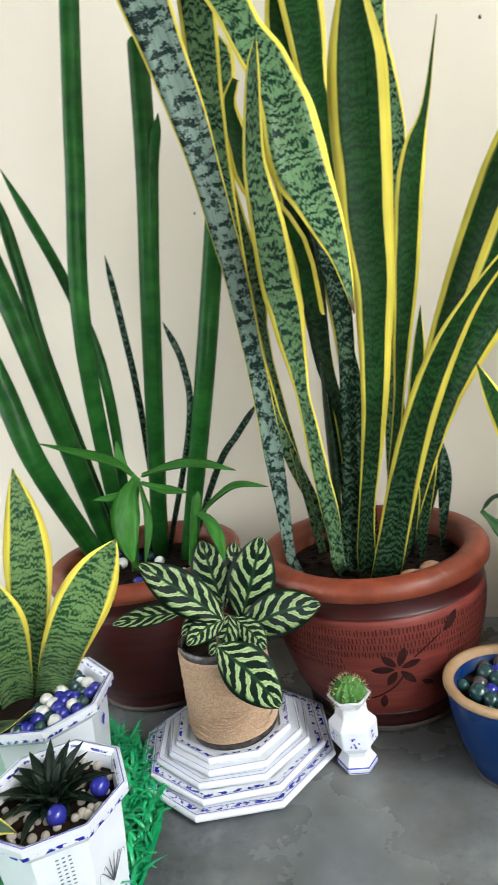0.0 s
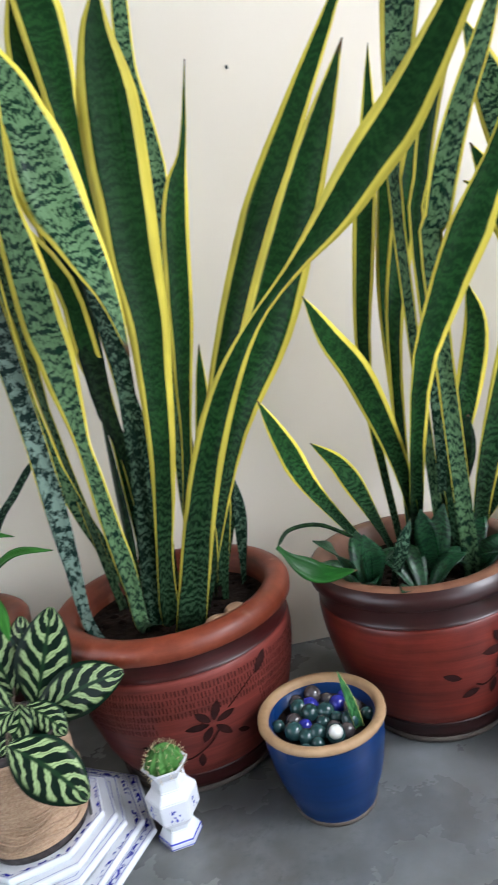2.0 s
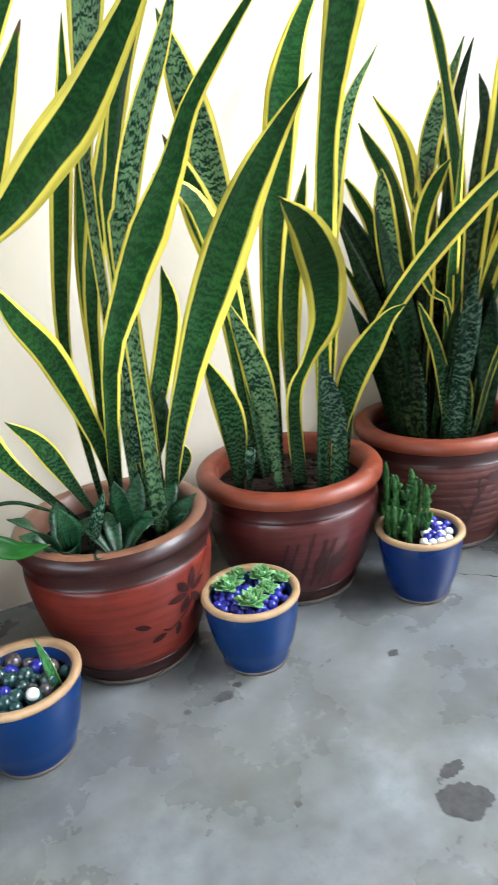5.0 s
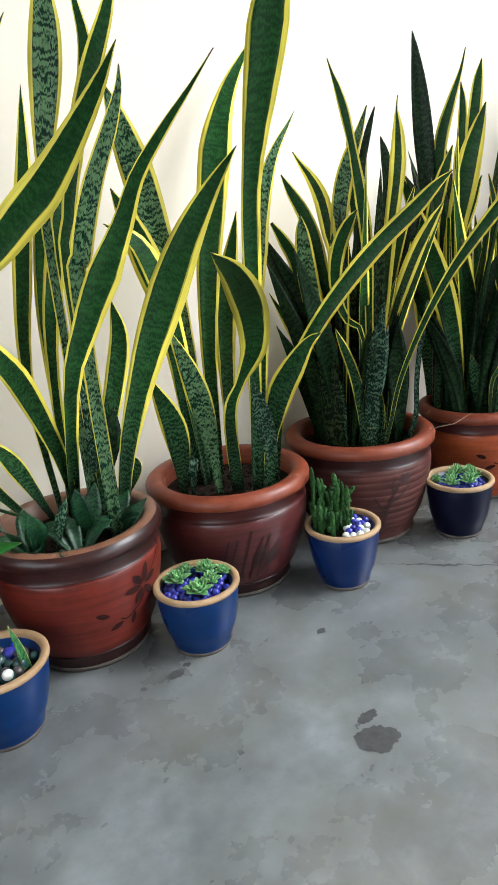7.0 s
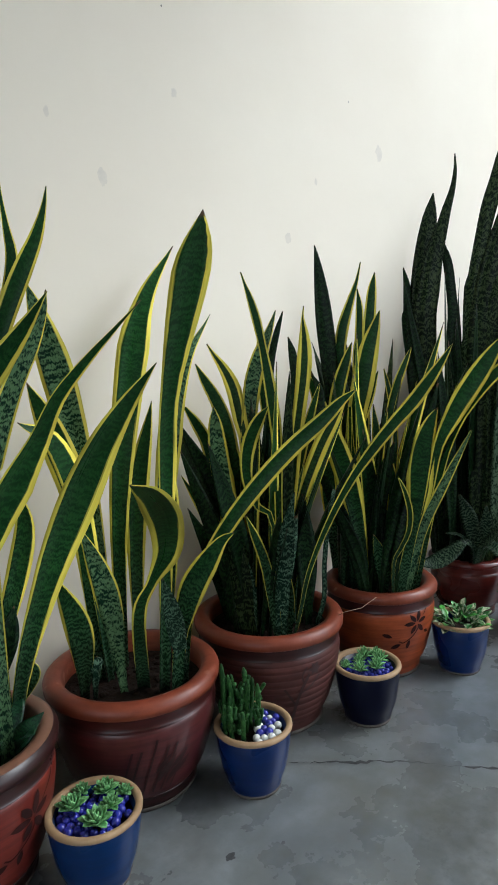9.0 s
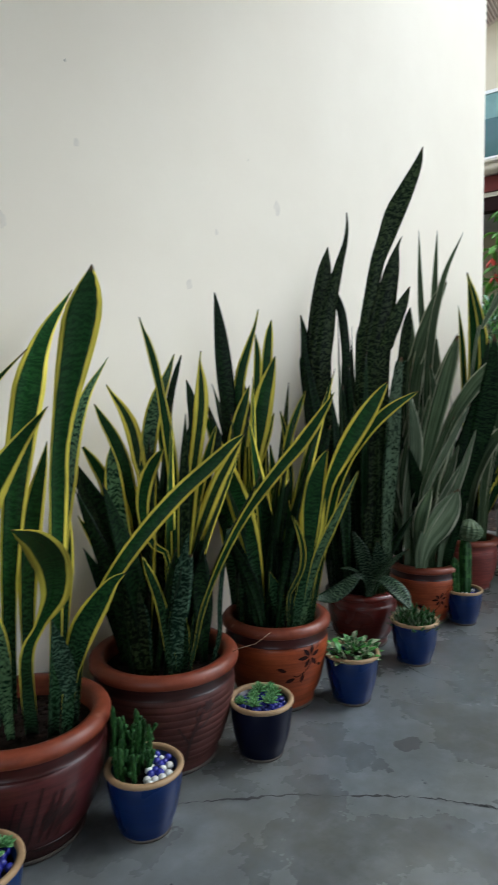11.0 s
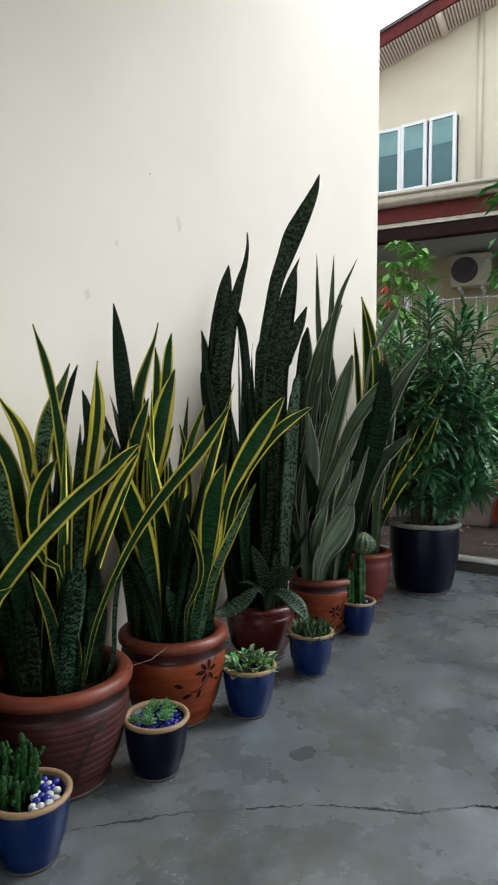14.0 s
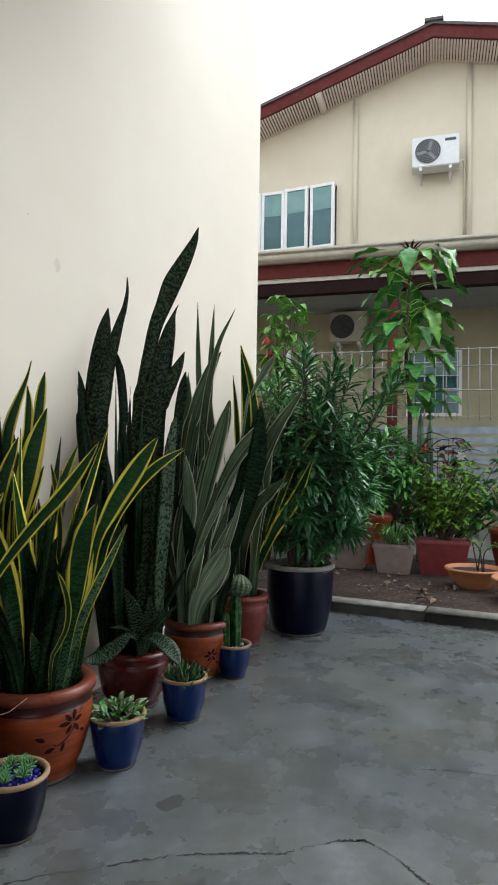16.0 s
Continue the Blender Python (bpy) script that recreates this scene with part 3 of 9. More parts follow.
def blotch(x, y, r, seed, stretch=1.0, ang=0.0, z=0.0008):
    rnd = random.Random(seed)
    bm = bmesh.new()
    vs = []
    for k in range(60):
        a = 2 * math.pi * k / 60
        q = r * (0.85 + 0.45 * noise.noise(Vector((math.cos(a) * 0.9 + seed, math.sin(a) * 0.9, 0.3))) + 0.16 * noise.noise(Vector((math.cos(a) * 3.1 + seed, math.sin(a) * 3.1, 1.3))) + 0.10 * noise.noise(Vector((math.cos(a) * 8 + seed, math.sin(a) * 8, 2.3))))
        px, py = q * math.cos(a) * stretch, q * math.sin(a)
        vs.append(bm.verts.new((x + px * math.cos(ang) - py * math.sin(ang), y + px * math.sin(ang) + py * math.cos(ang), z)))
    bm.faces.new(vs)
    return bm


for i, (bx, by, br, st) in enumerate(((0.80, -0.845, 0.034, 1.2), (0.815, -0.80, 0.014, 1.6), (0.90, -0.56, 0.009, 1.6), (0.60, -0.50, 0.012, 1.8), (0.63, -0.485, 0.008, 1.4), (0.53, -0.50, 0.007, 1.0),
                                      (0.60, -0.74, 0.006, 1.0), (1.0, -0.60, 0.005, 1.0), (2.6, -0.95, 0.008, 1.0), (3.1, -0.85, 0.012, 1.4))):
    solid("floor_stain", blotch(bx, by, br, i + 3, st), DARKSTAIN, "dark stain on the concrete floor", "stain", kind="structure")

SPLASH = surface("mossy_grey_splash", (0.045, 0.055, 0.052), (0.12, 0.14, 0.13), 60, 0.8, 0.2, 0.002)
rnd = random.Random(77)
for i in range(34):
    sx, sy = (3.68, -0.74) if i < 8 else (3.48, -1.22)
    solid("floor_splash", blotch(sx + rnd.gauss(0, 0.12), sy + rnd.gauss(0, 0.10), rnd.uniform(0.006, 0.022), i + 60, rnd.uniform(1.0, 2.2), rnd.uniform(0, 3), 0.0006), SPLASH if i % 3 else DARKSTAIN, "small grey splash mark on the concrete", "stain", kind="structure")
DAMP = surface("faint_damp_patch", (0.030, 0.031, 0.031), (0.062, 0.064, 0.064), 18, 0.5, 0.1, 0.002)
for i, (sx, sy, sr) in enumerate(((1.75, -0.70, 0.035), (2.604, -0.739, 0.010), (1.516, -0.927, 0.010), (3.36, -1.028, 0.012))):
    solid("floor_stain", blotch(sx, sy, sr, i + 120, 1.3), DAMP, "round damp patch on the concrete", "stain", kind="structure")

WX = 3.86
solid("wall_north", boxed(-7.0, WX, 0.0, 0.22, -0.15, 6.5), WALL, "smooth cream painted house wall behind the pots", "wall", kind="structure", smooth=False)
solid("wall_end", boxed(WX - 0.22, WX - 0.004, 0.22, 8.0, -0.15, 6.5), WALL, "cream painted return of the house wall", "wall", kind="structure", smooth=False)


def smudge(x, z, r, seed, tall=1.6):
    bm = blotch(0, 0, r, seed, 1.0 / tall)
    bmesh.ops.rotate(bm, verts=bm.verts, matrix=Matrix.Rotation(radians(90), 3, "X"))
    bmesh.ops.translate(bm, vec=(x, 0.0002, z), verts=bm.verts)
    return bm


SMUDGE = surface("faint_wall_smudge", (0.66, 0.60, 0.51), (0.75, 0.68, 0.57), 60, 0.8, 0.05, 0.002)
for i, (wx, wz, wr) in enumerate(((0.88, 1.506, 0.012), (1.012, 1.384, 0.022), (1.744, 1.48, 0.012), (1.228, 1.625, 0.015), (2.05, 1.62, 0.03), (1.62, 1.30, 0.02), (2.35, 1.42, 0.014))):
    solid("wall_smudge", smudge(wx, wz, wr, i + 20), SMUDGE, "faint grey smudge on the cream wall", "smudge", kind="structure")
for i, (wx, wz, wr) in enumerate(((1.202, 1.825, 0.004), (-0.207, 0.92, 0.004), (0.371, 1.139, 0.005), (1.9, 1.75, 0.003), (0.62, 0.86, 0.003))):
    solid("wall_speck", smudge(wx, wz, wr, i + 40), DARKSTAIN, "tiny dark speck on the cream wall", "speck", kind="structure")
# Ceiling, front wall and block above: out of view, added to shape the light.
solid("ceiling", boxed(-3.2, 2.75, -5.2, 0.0, 3.45, 3.6), GUTTER, "unseen grey-cream ceiling added to shade the pots", "ceiling", kind="structure", smooth=False)
solid("light_block_south", boxed(-3.2, 1.5, -5.2, -5.0, -0.15, 3.45), HOUSE_CREAM, "unseen cream wall added to block light from the front", "wall", kind="structure", smooth=False)
solid("light_block_upper", boxed(-3.2, 2.6, -5.2, -0.01, 3.61, 4.4), HOUSE_CREAM, "unseen cream block added to hold back light from above", "wall", kind="structure", smooth=False)
solid("ground", boxed(-40, 60, -40, 40, -0.4, -0.16), GARDEN_SOIL, "bare brown earth round the houses", "ground", kind="structure", smooth=False)
solid("soil_bed", boxed(4.20, 6.6, -6.0, 3.0, -0.16, 0.03), GARDEN_SOIL, "strip of bare soil with dry leaves behind the kerb", "soil", kind="structure", smooth=False)
solid("pavement", boxed(6.6, 9.8, -12.0, 8.0, -0.16, 0.01), PAVING, "pale concrete yard of the next house", "pavement", kind="structure", smooth=False)
# Each kerb length has dark sides and a much paler top.
for k in range(6):
    kb = solid("kerb", boxed(4.06, 4.19, -4.0 + k * 1.0, -3.01 + k * 1.0, -0.15, 0.055, bevel=0.008), KERB, "rough grey concrete kerb edging the soil", "kerb", kind="structure")
    part("kerb_upper_face", boxed(4.052, 4.186, -3.998 + k * 1.0, -3.012 + k * 1.0, 0.056, 0.067, bevel=0.003), KERB_TOP, kb, "pale upper face of the kerb")


# ---- pots ----
def big_profile(R, H, Rb):
    """Outer outline of a large bellied pot: (radius, z) from the foot up to under the lip."""
    return [(Rb * 0.985, 0.0), (Rb * 1.01, 0.006), (Rb * 1.035, 0.03), (Rb + (R - Rb) * 0.34, H * 0.22), (Rb + (R - Rb) * 0.60, H * 0.42), (Rb + (R - Rb) * 0.76, H * 0.60),
            (R * 0.935, H * 0.74), (R * 0.905, H * 0.80), (R * 0.91, H * 0.88), (R * 0.93, H * 0.915)]


def radius_at(prof, z):
    for (r0, z0), (r1, z1) in zip(prof, prof[1:]):
        if z0 <= z <= z1:
            return r0 + (r1 - r0) * (z - z0) / max(z1 - z0, 1e-6)
    return prof[-1][0]


def smooth_profile(prof, n=6):
    out = []
    for q in spline([(r, z, 0) for r, z in prof], n * (len(prof) - 1)):
        out.append((q.x, q.y))
    return out


def big_pot(name, label, x, y, R, H, Rb, body, collar, lip, lip_in=None, ridges=False, band=None):
    ob = thing(name, label, "plant pot", (x, y, 0), group="large pots along the wall")
    prof = big_profile(R, H, Rb)
    sm = smooth_profile(prof)
    cut = H * 0.78
    low = [p for p in sm if p[1] <= cut]
    if ridges:
        low = [(r + 0.0024 * (abs(math.sin(z * math.pi / 0.019)) ** 0.5 - 0.7) * (0.03 < z < cut - 0.012), z) for r, z in
               [(radius_at(sm, cut * k / 170), cut * k / 170) for k in range(171)]]
    rim_in = radius_at(prof, H * 0.9) - 0.024
    part("body", lathe([(0, 0.004)] + low + [(R * 0.86, cut), (rim_in * 0.9, H * 0.5), (0, H * 0.45)], 64), body, ob)
    top = [(r, z) for r, z in sm if z >= cut]
    part("collar", lathe([(R * 0.87, cut - 0.002)] + [(top[0][0] + 0.003, cut)] + [(r + 0.002, z) for r, z in top] + [(rim_in, H * 0.915), (rim_in, cut)], 64), collar, ob)
    L = R * 0.99
    lipp = [(rim_in - 0.001, H * 0.84), (L - 0.022, H * 0.882), (L - 0.006, H * 0.888), (L - 0.001, H * 0.898), (L, H * 0.945), (L - 0.003, H * 0.968), (L - 0.009, H * 0.988), (L - 0.017, H * 0.998), (L - 0.026, H * 0.998), (rim_in - 0.001, H * 0.978), (rim_in - 0.006, H * 0.80), (rim_in - 0.012, H * 0.6)]
    if lip_in:
        part("rim", lathe(lipp[:7], 64), lip, ob)
        part("rim_top", lathe(lipp[6:], 64), lip_in, ob, "bare tan clay rim top")
    else:
        part("rim", lathe(lipp, 64), lip, ob)
    part("foot_ring", lathe([(Rb * 0.9, 0.0), (Rb * 1.0, 0.0), (Rb * 1.035, 0.006), (Rb * 1.03, 0.012), (Rb * 0.9, 0.012)], 48), FOOT, ob)
    if band:
        foot = [(radius_at(sm, z) + 0.0014, z) for z in (0.012, 0.018, 0.026, 0.034, 0.040)]
        part("foot_band", lathe([(foot[0][0] - 0.004, 0.012)] + foot + [(foot[-1][0] - 0.004, 0.041)], 64), band, ob, "dark glazed band round the foot")
    soil = bmesh.new()
    bmesh.ops.create_circle(soil, cap_ends=True, segments=48, radius=rim_in - 0.004)
    bmesh.ops.inset_individual(soil, faces=soil.faces[:], thickness=0.02)
    bmesh.ops.translate(soil, vec=(0, 0, H - 0.045), verts=soil.verts)
    soil_ob = part("soil", soil, SOIL, ob, "dark crumbly potting soil")
    rnd = random.Random(name + str(x))
    clods = bmesh.new()
    for _ in range(70):
        a, q = rnd.uniform(0, 6.28), (rim_in - 0.02) * math.sqrt(rnd.random())
        bmesh.ops.create_icosphere(clods, subdivisions=1, radius=rnd.uniform(0.003, 0.010), matrix=Matrix.LocRotScale((q * math.cos(a), q * math.sin(a), H - 0.044), None, (1.2, 0.9, 0.6)))
    tagged(part("soil_crumb", clods, SOIL, soil_ob), kind="stuff")
    return ob, sm


def on_pot(sm, ang, z, out=0.0012):
    r = radius_at(sm, z) + out
    return Vector((r * math.cos(ang), r * math.sin(ang), z))


def petal(bm, sm, ang, z, dirn, length, width, R):
    """A pointed carved petal lying on the turned surface, from (ang, z) outwards along dirn (0 = sideways, 90 = up)."""
    ca, sa = math.cos(radians(dirn)), math.sin(radians(dirn))
    rows = []
    for k in range(7):
        s = k / 6
        h = width * math.sin(math.pi * min(s * 0.95 + 0.04, 1.0)) ** 0.8
        row = []
        for e in (-1, 0, 1):
            du, dz = ca * s * length - sa * e * h, sa * s * length + ca * e * h
            row.append(bm.verts.new(on_pot(sm, ang + du / R, z + dz, 0.0016)))
        rows.append(row)
    for a, b in zip(rows, rows[1:]):
        for i in range(2):
            bm.faces.new((a[i], a[i + 1], b[i + 1], b[i]))


def stroke(bm, sm, pts, w, R):
    """A carved line through (angle in degrees, z) points."""
    prev = None
    c = spline([(radians(a), z, 0) for a, z in pts], 4 * (len(pts) - 1))
    for k, q in enumerate(c):
        d = c[min(k + 1, len(c) - 1)] - c[max(k - 1, 0)]
        d = Vector((d.x * R, d.y, 0)).normalized()
        row = [bm.verts.new(on_pot(sm, q.x - d.y * w / R, q.y + d.x * w, 0.0018)), bm.verts.new(on_pot(sm, q.x + d.y * w / R, q.y - d.x * w, 0.0018))]
        if prev:
            bm.faces.new((prev[0], prev[1], row[1], row[0]))
        prev = row


def carved_flower(ob, sm, ang, z, R, size=0.034):
    """Six pointed petals, a bent stem with leaves and a bud."""
    a = radians(ang)
    for k, dn in enumerate((20, 75, 130, 180, 240, 310)):
        bm = bmesh.new()
        petal(bm, sm, a + math.cos(radians(dn)) * 0.006 / R, z + math.sin(radians(dn)) * 0.006, dn, size * (1.0 if k % 2 else 0.85), size * 0.19, R)
        part("carved_petal", bm, CARVE, ob, "dark carved petal")
    bm = bmesh.new()
    stroke(bm, sm, ((ang + 3, z - 0.01), (ang - 3, z - 0.035), (ang - 14, z - 0.055), (ang - 20, z - 0.05)), 0.0016, R)
    part("carved_stem", bm, CARVE, ob, "dark carved stem")
    bm = bmesh.new()
    stroke(bm, sm, ((ang + 8, z + 0.018), (ang + 15, z + 0.035), (ang + 22, z + 0.05)), 0.0012, R)
    part("carved_stem", bm, CARVE, ob, "dark carved stem")
    for da, dz, dn, q in ((24, 0.05, 50, 0.035), (-18, -0.06, 200, 0.03), (-8, -0.05, 260, 0.028), (-28, -0.035, 160, 0.028), (12, -0.03, -30, 0.022)):
        bm = bmesh.new()
        petal(bm, sm, a + radians(da), z + dz, dn, q, q * 0.22, R)
        part("carved_leaf", bm, CARVE, ob, "dark carved leaf")


POT_A, SM_A = big_pot("flower_pot", "large plain dark red-brown glazed pot with a clay rim", -0.348, -0.228, 0.194, 0.273, 0.131, MAROON_GLAZE, MAROON_GLAZE, TERRA)
POT_B, SM_B = big_pot("flower_pot", "large rose-red clay pot with combed marks and a carved flower", 0.102, -0.250, 0.200, 0.285, 0.135, GLAZE_ROSE, MAROON_GLAZE, TERRA, band=MAROON_GLAZE)
POT_C, SM_C = big_pot("flower_pot", "large red-brown pot with a cream-brown rim and a carved flower", 0.510, -0.270, 0.180, 0.280, 0.120, GLAZE_BRICK, GLAZE_DARK, GLAZE_DARK, TAN_RIM, band=GLAZE_DARK)
POT_D, SM_D = big_pot("flower_pot", "large plum-red glazed pot with carved bamboo strokes", 0.894, -0.227, 0.196, 0.273, 0.129, GLAZE_PLUM, MAROON_GLAZE, TERRA, band=GLAZE_DARK)
POT_E, SM_E = big_pot("flower_pot", "large brown ridged pot with a carved tree", 1.302, -0.224, 0.199, 0.283, 0.136, RIDGED_BROWN, GLAZE_DARK, TERRA, ridges=True)
POT_F, SM_F = big_pot("flower_pot", "large orange clay pot with a dark collar and a carved flower", 1.731, -0.250, 0.171, 0.273, 0.116, GLAZE_ORANGE, MAROON_GLAZE, TERRA)
POT_G, SM_G = big_pot("flower_pot", "dark red-brown glazed pot beside a spiky succulent", 2.290, -0.205, 0.140, 0.213, 0.095, GLAZE_RED, GLAZE_RED, GLAZE_RED)
POT_H, SM_H = big_pot("flower_pot", "red clay pot with a dark collar and carved leaves", 2.683, -0.257, 0.147, 0.242, 0.100, GLAZE_ORANGE, GLAZE_DARK, TERRA)
POT_I, SM_I = big_pot("flower_pot", "rose-red clay pot half hidden behind a cactus", 3.20, -0.22, 0.150, 0.250, 0.105, GLAZE_ROSE, GLAZE_ROSE, TERRA)

carved_flower(POT_B, SM_B, -76, 0.137, 0.17)
carved_flower(POT_C, SM_C, -62, 0.165, 0.16, 0.040)
carved_flower(POT_F, SM_F, -101, 0.180, 0.15)
carved_flower(POT_H, SM_H, -122, 0.11, 0.12, 0.026)
marks = bmesh.new()
rnd = random.Random(19)
for r in range(6):
    for k in range(96):
        a = radians(-172 + k * 1.72 + (r % 2) * 0.8 + rnd.uniform(-0.25, 0.25))
        z0 = 0.1985 - r * 0.0126 + rnd.uniform(-0.0008, 0.0008)
        if r > 3 and abs(math.degrees(a) + 76) < 26:
            continue
        w, h = rnd.uniform(0.0038, 0.0058), rnd.uniform(0.0082, 0.0105)
        q = [on_pot(SM_B, a - w, z0, 0.0012), on_pot(SM_B, a + w, z0, 0.0012), on_pot(SM_B, a + w, z0 + h, 0.0012), on_pot(SM_B, a - w, z0 + h, 0.0012)]
        marks.faces.new([marks.verts.new(v) for v in q])
tagged(part("comb_mark", marks, COMB, POT_B, "rows of short combed dashes"), kind="stuff")
for a0 in (-128, -122, -112, -104, -98, -90):
    bm = bmesh.new()
    stroke(bm, SM_D, ((a0 - 4, 0.06), (a0, 0.10), (a0 + 7, 0.15 + 0.02 * (a0 % 3))), 0.0022, 0.17)
    part("carved_stroke", bm, GLAZE_DARK, POT_D, "dark carved bamboo stroke")
for a0, z0, dn in ((-106, 0.11, 50), (-100, 0.10, 60), (-95, 0.11, 40), (-104, 0.085, 65), (-92, 0.09, 45), (-98, 0.075, 55)):
    bm = bmesh.new()
    petal(bm, SM_D, radians(a0), z0, dn, 0.05, 0.006, 0.17)
    part("carved_leaf", bm, GLAZE_DARK, POT_D, "dark carved bamboo leaf")
for pts, w in ((((-112, 0.04), (-110, 0.09), (-106, 0.14), (-100, 0.18)), 0.004), (((-110, 0.10), (-116, 0.13), (-120, 0.15)), 0.0025), (((-107, 0.13), (-98, 0.145), (-90, 0.17)), 0.0025), (((-104, 0.155), (-106, 0.18), (-102, 0.20)), 0.002)):
    bm = bmesh.new()
    stroke(bm, SM_E, pts, w, 0.17)
    part("carved_branch", bm, GLAZE_DARK, POT_E, "dark carved tree branch")
for k in range(6):
    bm = bmesh.new()
    petal(bm, SM_E, radians(-95), 0.190, k * 60, 0.018, 0.0045, 0.18)
    part("carved_petal", bm, GLAZE_DARK, POT_E, "small carved blossom petal")


def blue_pot(label, x, y, R, H, Rb, body=None):
    ob = thing("small_pot", label, "plant pot", (x, y, 0), group="small blue pots on the floor")
    out = smooth_profile([(Rb * 0.98, 0), (Rb * 1.01, 0.005), (Rb * 1.10, 0.025), (Rb * 1.26, H * 0.36), (R * 0.905, H * 0.62), (R * 0.94, H * 0.80), (R * 0.935, H * 0.93)], 4)
    part("body", lathe([(0, 0.003)] + out + [(R * 0.80, H * 0.93), (R * 0.7, H * 0.4), (0, H * 0.35)], 48), body or BLUE, ob)
    part("rim", lathe([(R * 0.84, H * 0.92), (R * 0.975, H * 0.925), (R, H * 0.945), (R * 0.995, H * 0.98), (R * 0.965, H), (R * 0.88, H * 0.997), (R * 0.84, H * 0.97), (R * 0.82, H * 0.8), (R * 0.80, H * 0.6)], 48), CREAM, ob, "unglazed cream-brown rim")
    part("foot_ring", lathe([(Rb * 0.85, 0), (Rb, 0), (Rb * 1.035, 0.004), (Rb * 1.02, 0.009), (Rb * 0.85, 0.009)], 40), FOOT, ob, "bare clay foot")
    bm = bmesh.new()
    bmesh.ops.create_circle(bm, cap_ends=True, segments=40, radius=R * 0.815)
    bmesh.ops.translate(bm, vec=(0, 0, H * 0.82), verts=bm.verts)
    part("soil", bm, SOIL, ob, "dark soil")
    return ob


blue_pot("royal blue glazed pot full of glass marbles", 0.300, -0.447, 0.091, 0.143, 0.059)
blue_pot("royal blue glazed pot with small succulents and blue marbles", 0.693, -0.431, 0.088, 0.141, 0.058)
blue_pot("royal blue glazed pot with a columnar cactus", 1.074, -0.427, 0.087, 0.147, 0.057, BLUE_SHADED)
blue_pot("navy blue glazed pot with mint-green succulents", 1.466, -0.422, 0.087, 0.150, 0.058, BLUE_DARK)
blue_pot("royal blue glazed pot with a cream-splashed trailing plant", 1.871, -0.438, 0.086, 0.155, 0.057, BLUE_SHADED)
S6 = blue_pot("royal blue glazed pot with a spiky green succulent", 2.252, -0.448, 0.084, 0.153, 0.056, BLUE_SHADED)
blue_pot("royal blue glazed pot with a round-headed cactus", 2.726, -0.415, 0.077, 0.142, 0.051, BLUE_SHADED)
bm = bmesh.new()
bmesh.ops.create_uvsphere(bm, u_segments=16, v_segments=8, radius=0.008, matrix=Matrix.LocRotScale((2.252 * 0 + 0.068 * math.cos(radians(-128)), 0.068 * math.sin(radians(-128)), 0.085), Euler((0, 0, radians(-128))), (0.3, 1.2, 0.8)))
part("sticker", bm, PORCELAIN, S6, "small pale oval sticker")

# big navy pot with its shrub
POT_J = thing("flower_pot", "tall navy blue glazed pot with a pale rim", "plant pot", (3.548, -0.418, 0), group="large pots along the wall")
jr, jh, jb = 0.190, 0.369, 0.135
part("body", lathe([(0, 0.003)] + smooth_profile([(jb * 0.98, 0), (jb * 1.02, 0.012), (jb * 1.12, 0.05), (jr * 0.93, jh * 0.5), (jr * 0.95, jh * 0.8), (jr * 0.93, jh * 0.94)], 4) + [(jr * 0.84, jh * 0.94), (jr * 0.8, jh * 0.5), (0, jh * 0.5)], 56), BLUE_DARK, POT_J)
part("rim", lathe([(jr * 0.83, jh * 0.93), (jr * 0.985, jh * 0.935), (jr, jh * 0.955), (jr * 0.99, jh * 0.985), (jr * 0.95, jh), (jr * 0.86, jh * 0.995), (jr * 0.82, jh * 0.97), (jr * 0.80, jh * 0.7)], 56), KERB_TOP, POT_J, "unglazed cream rim")
part("foot_ring", lathe([(jb * 0.9, 0), (jb, 0), (jb * 1.035, 0.006), (jb * 1.02, 0.012), (jb * 0.9, 0.012)], 48), FOOT, POT_J)
bm = bmesh.new()
bmesh.ops.create_circle(bm, cap_ends=True, segments=40, radius=jr * 0.82)
bmesh.ops.translate(bm, vec=(0, 0, jh * 0.90), verts=bm.verts)
part("soil", bm, SOIL, POT_J, "dark soil")


def rod_leaf(plant, material, r, pts):
    """A round, grooved, tapering leaf of the cylindrical snake plant."""
    bm = bmesh.new()
    uv = bm.loops.layers.uv.verify()
    c = spline(pts, 20)
    rings, L = [], [0.0]
    for k, p in enumerate(c):
        d = (c[min(k + 1, 20)] - c[max(k - 1, 0)]).normalized()
        a = d.cross(Vector((0.2, -1, 0.1))).normalized()
        b = d.cross(a)
        if k:
            L.append(L[-1] + (p - c[k - 1]).length)
        s = k / 20
        q = r * (0.92 + 0.1 * math.sin(s * 3)) * (1 - max(0, (s - 0.86) / 0.14) ** 1.5 * 0.92)
        rings.append([bm.verts.new(p + (a * math.cos(math.pi * i / 6) + b * math.sin(math.pi * i / 6)) * q * (0.96 if i % 2 else 1.0)) for i in range(12)])
    for k, (a, b) in enumerate(zip(rings, rings[1:])):
        for i in range(12):
            j = (i + 1) % 12
            f = bm.faces.new((a[i], a[j], b[j], b[i]))
            for lp, (u, v) in zip(f.loops, ((i / 12, L[k]), ((i + 1) / 12, L[k]), ((i + 1) / 12, L[k + 1]), (i / 12, L[k + 1]))):
                lp[uv].uv = (u, v)
    bm.faces.new(rings[0][::-1])
    bm.faces.new(rings[-1])
    return part("leaf", bm, material, plant)


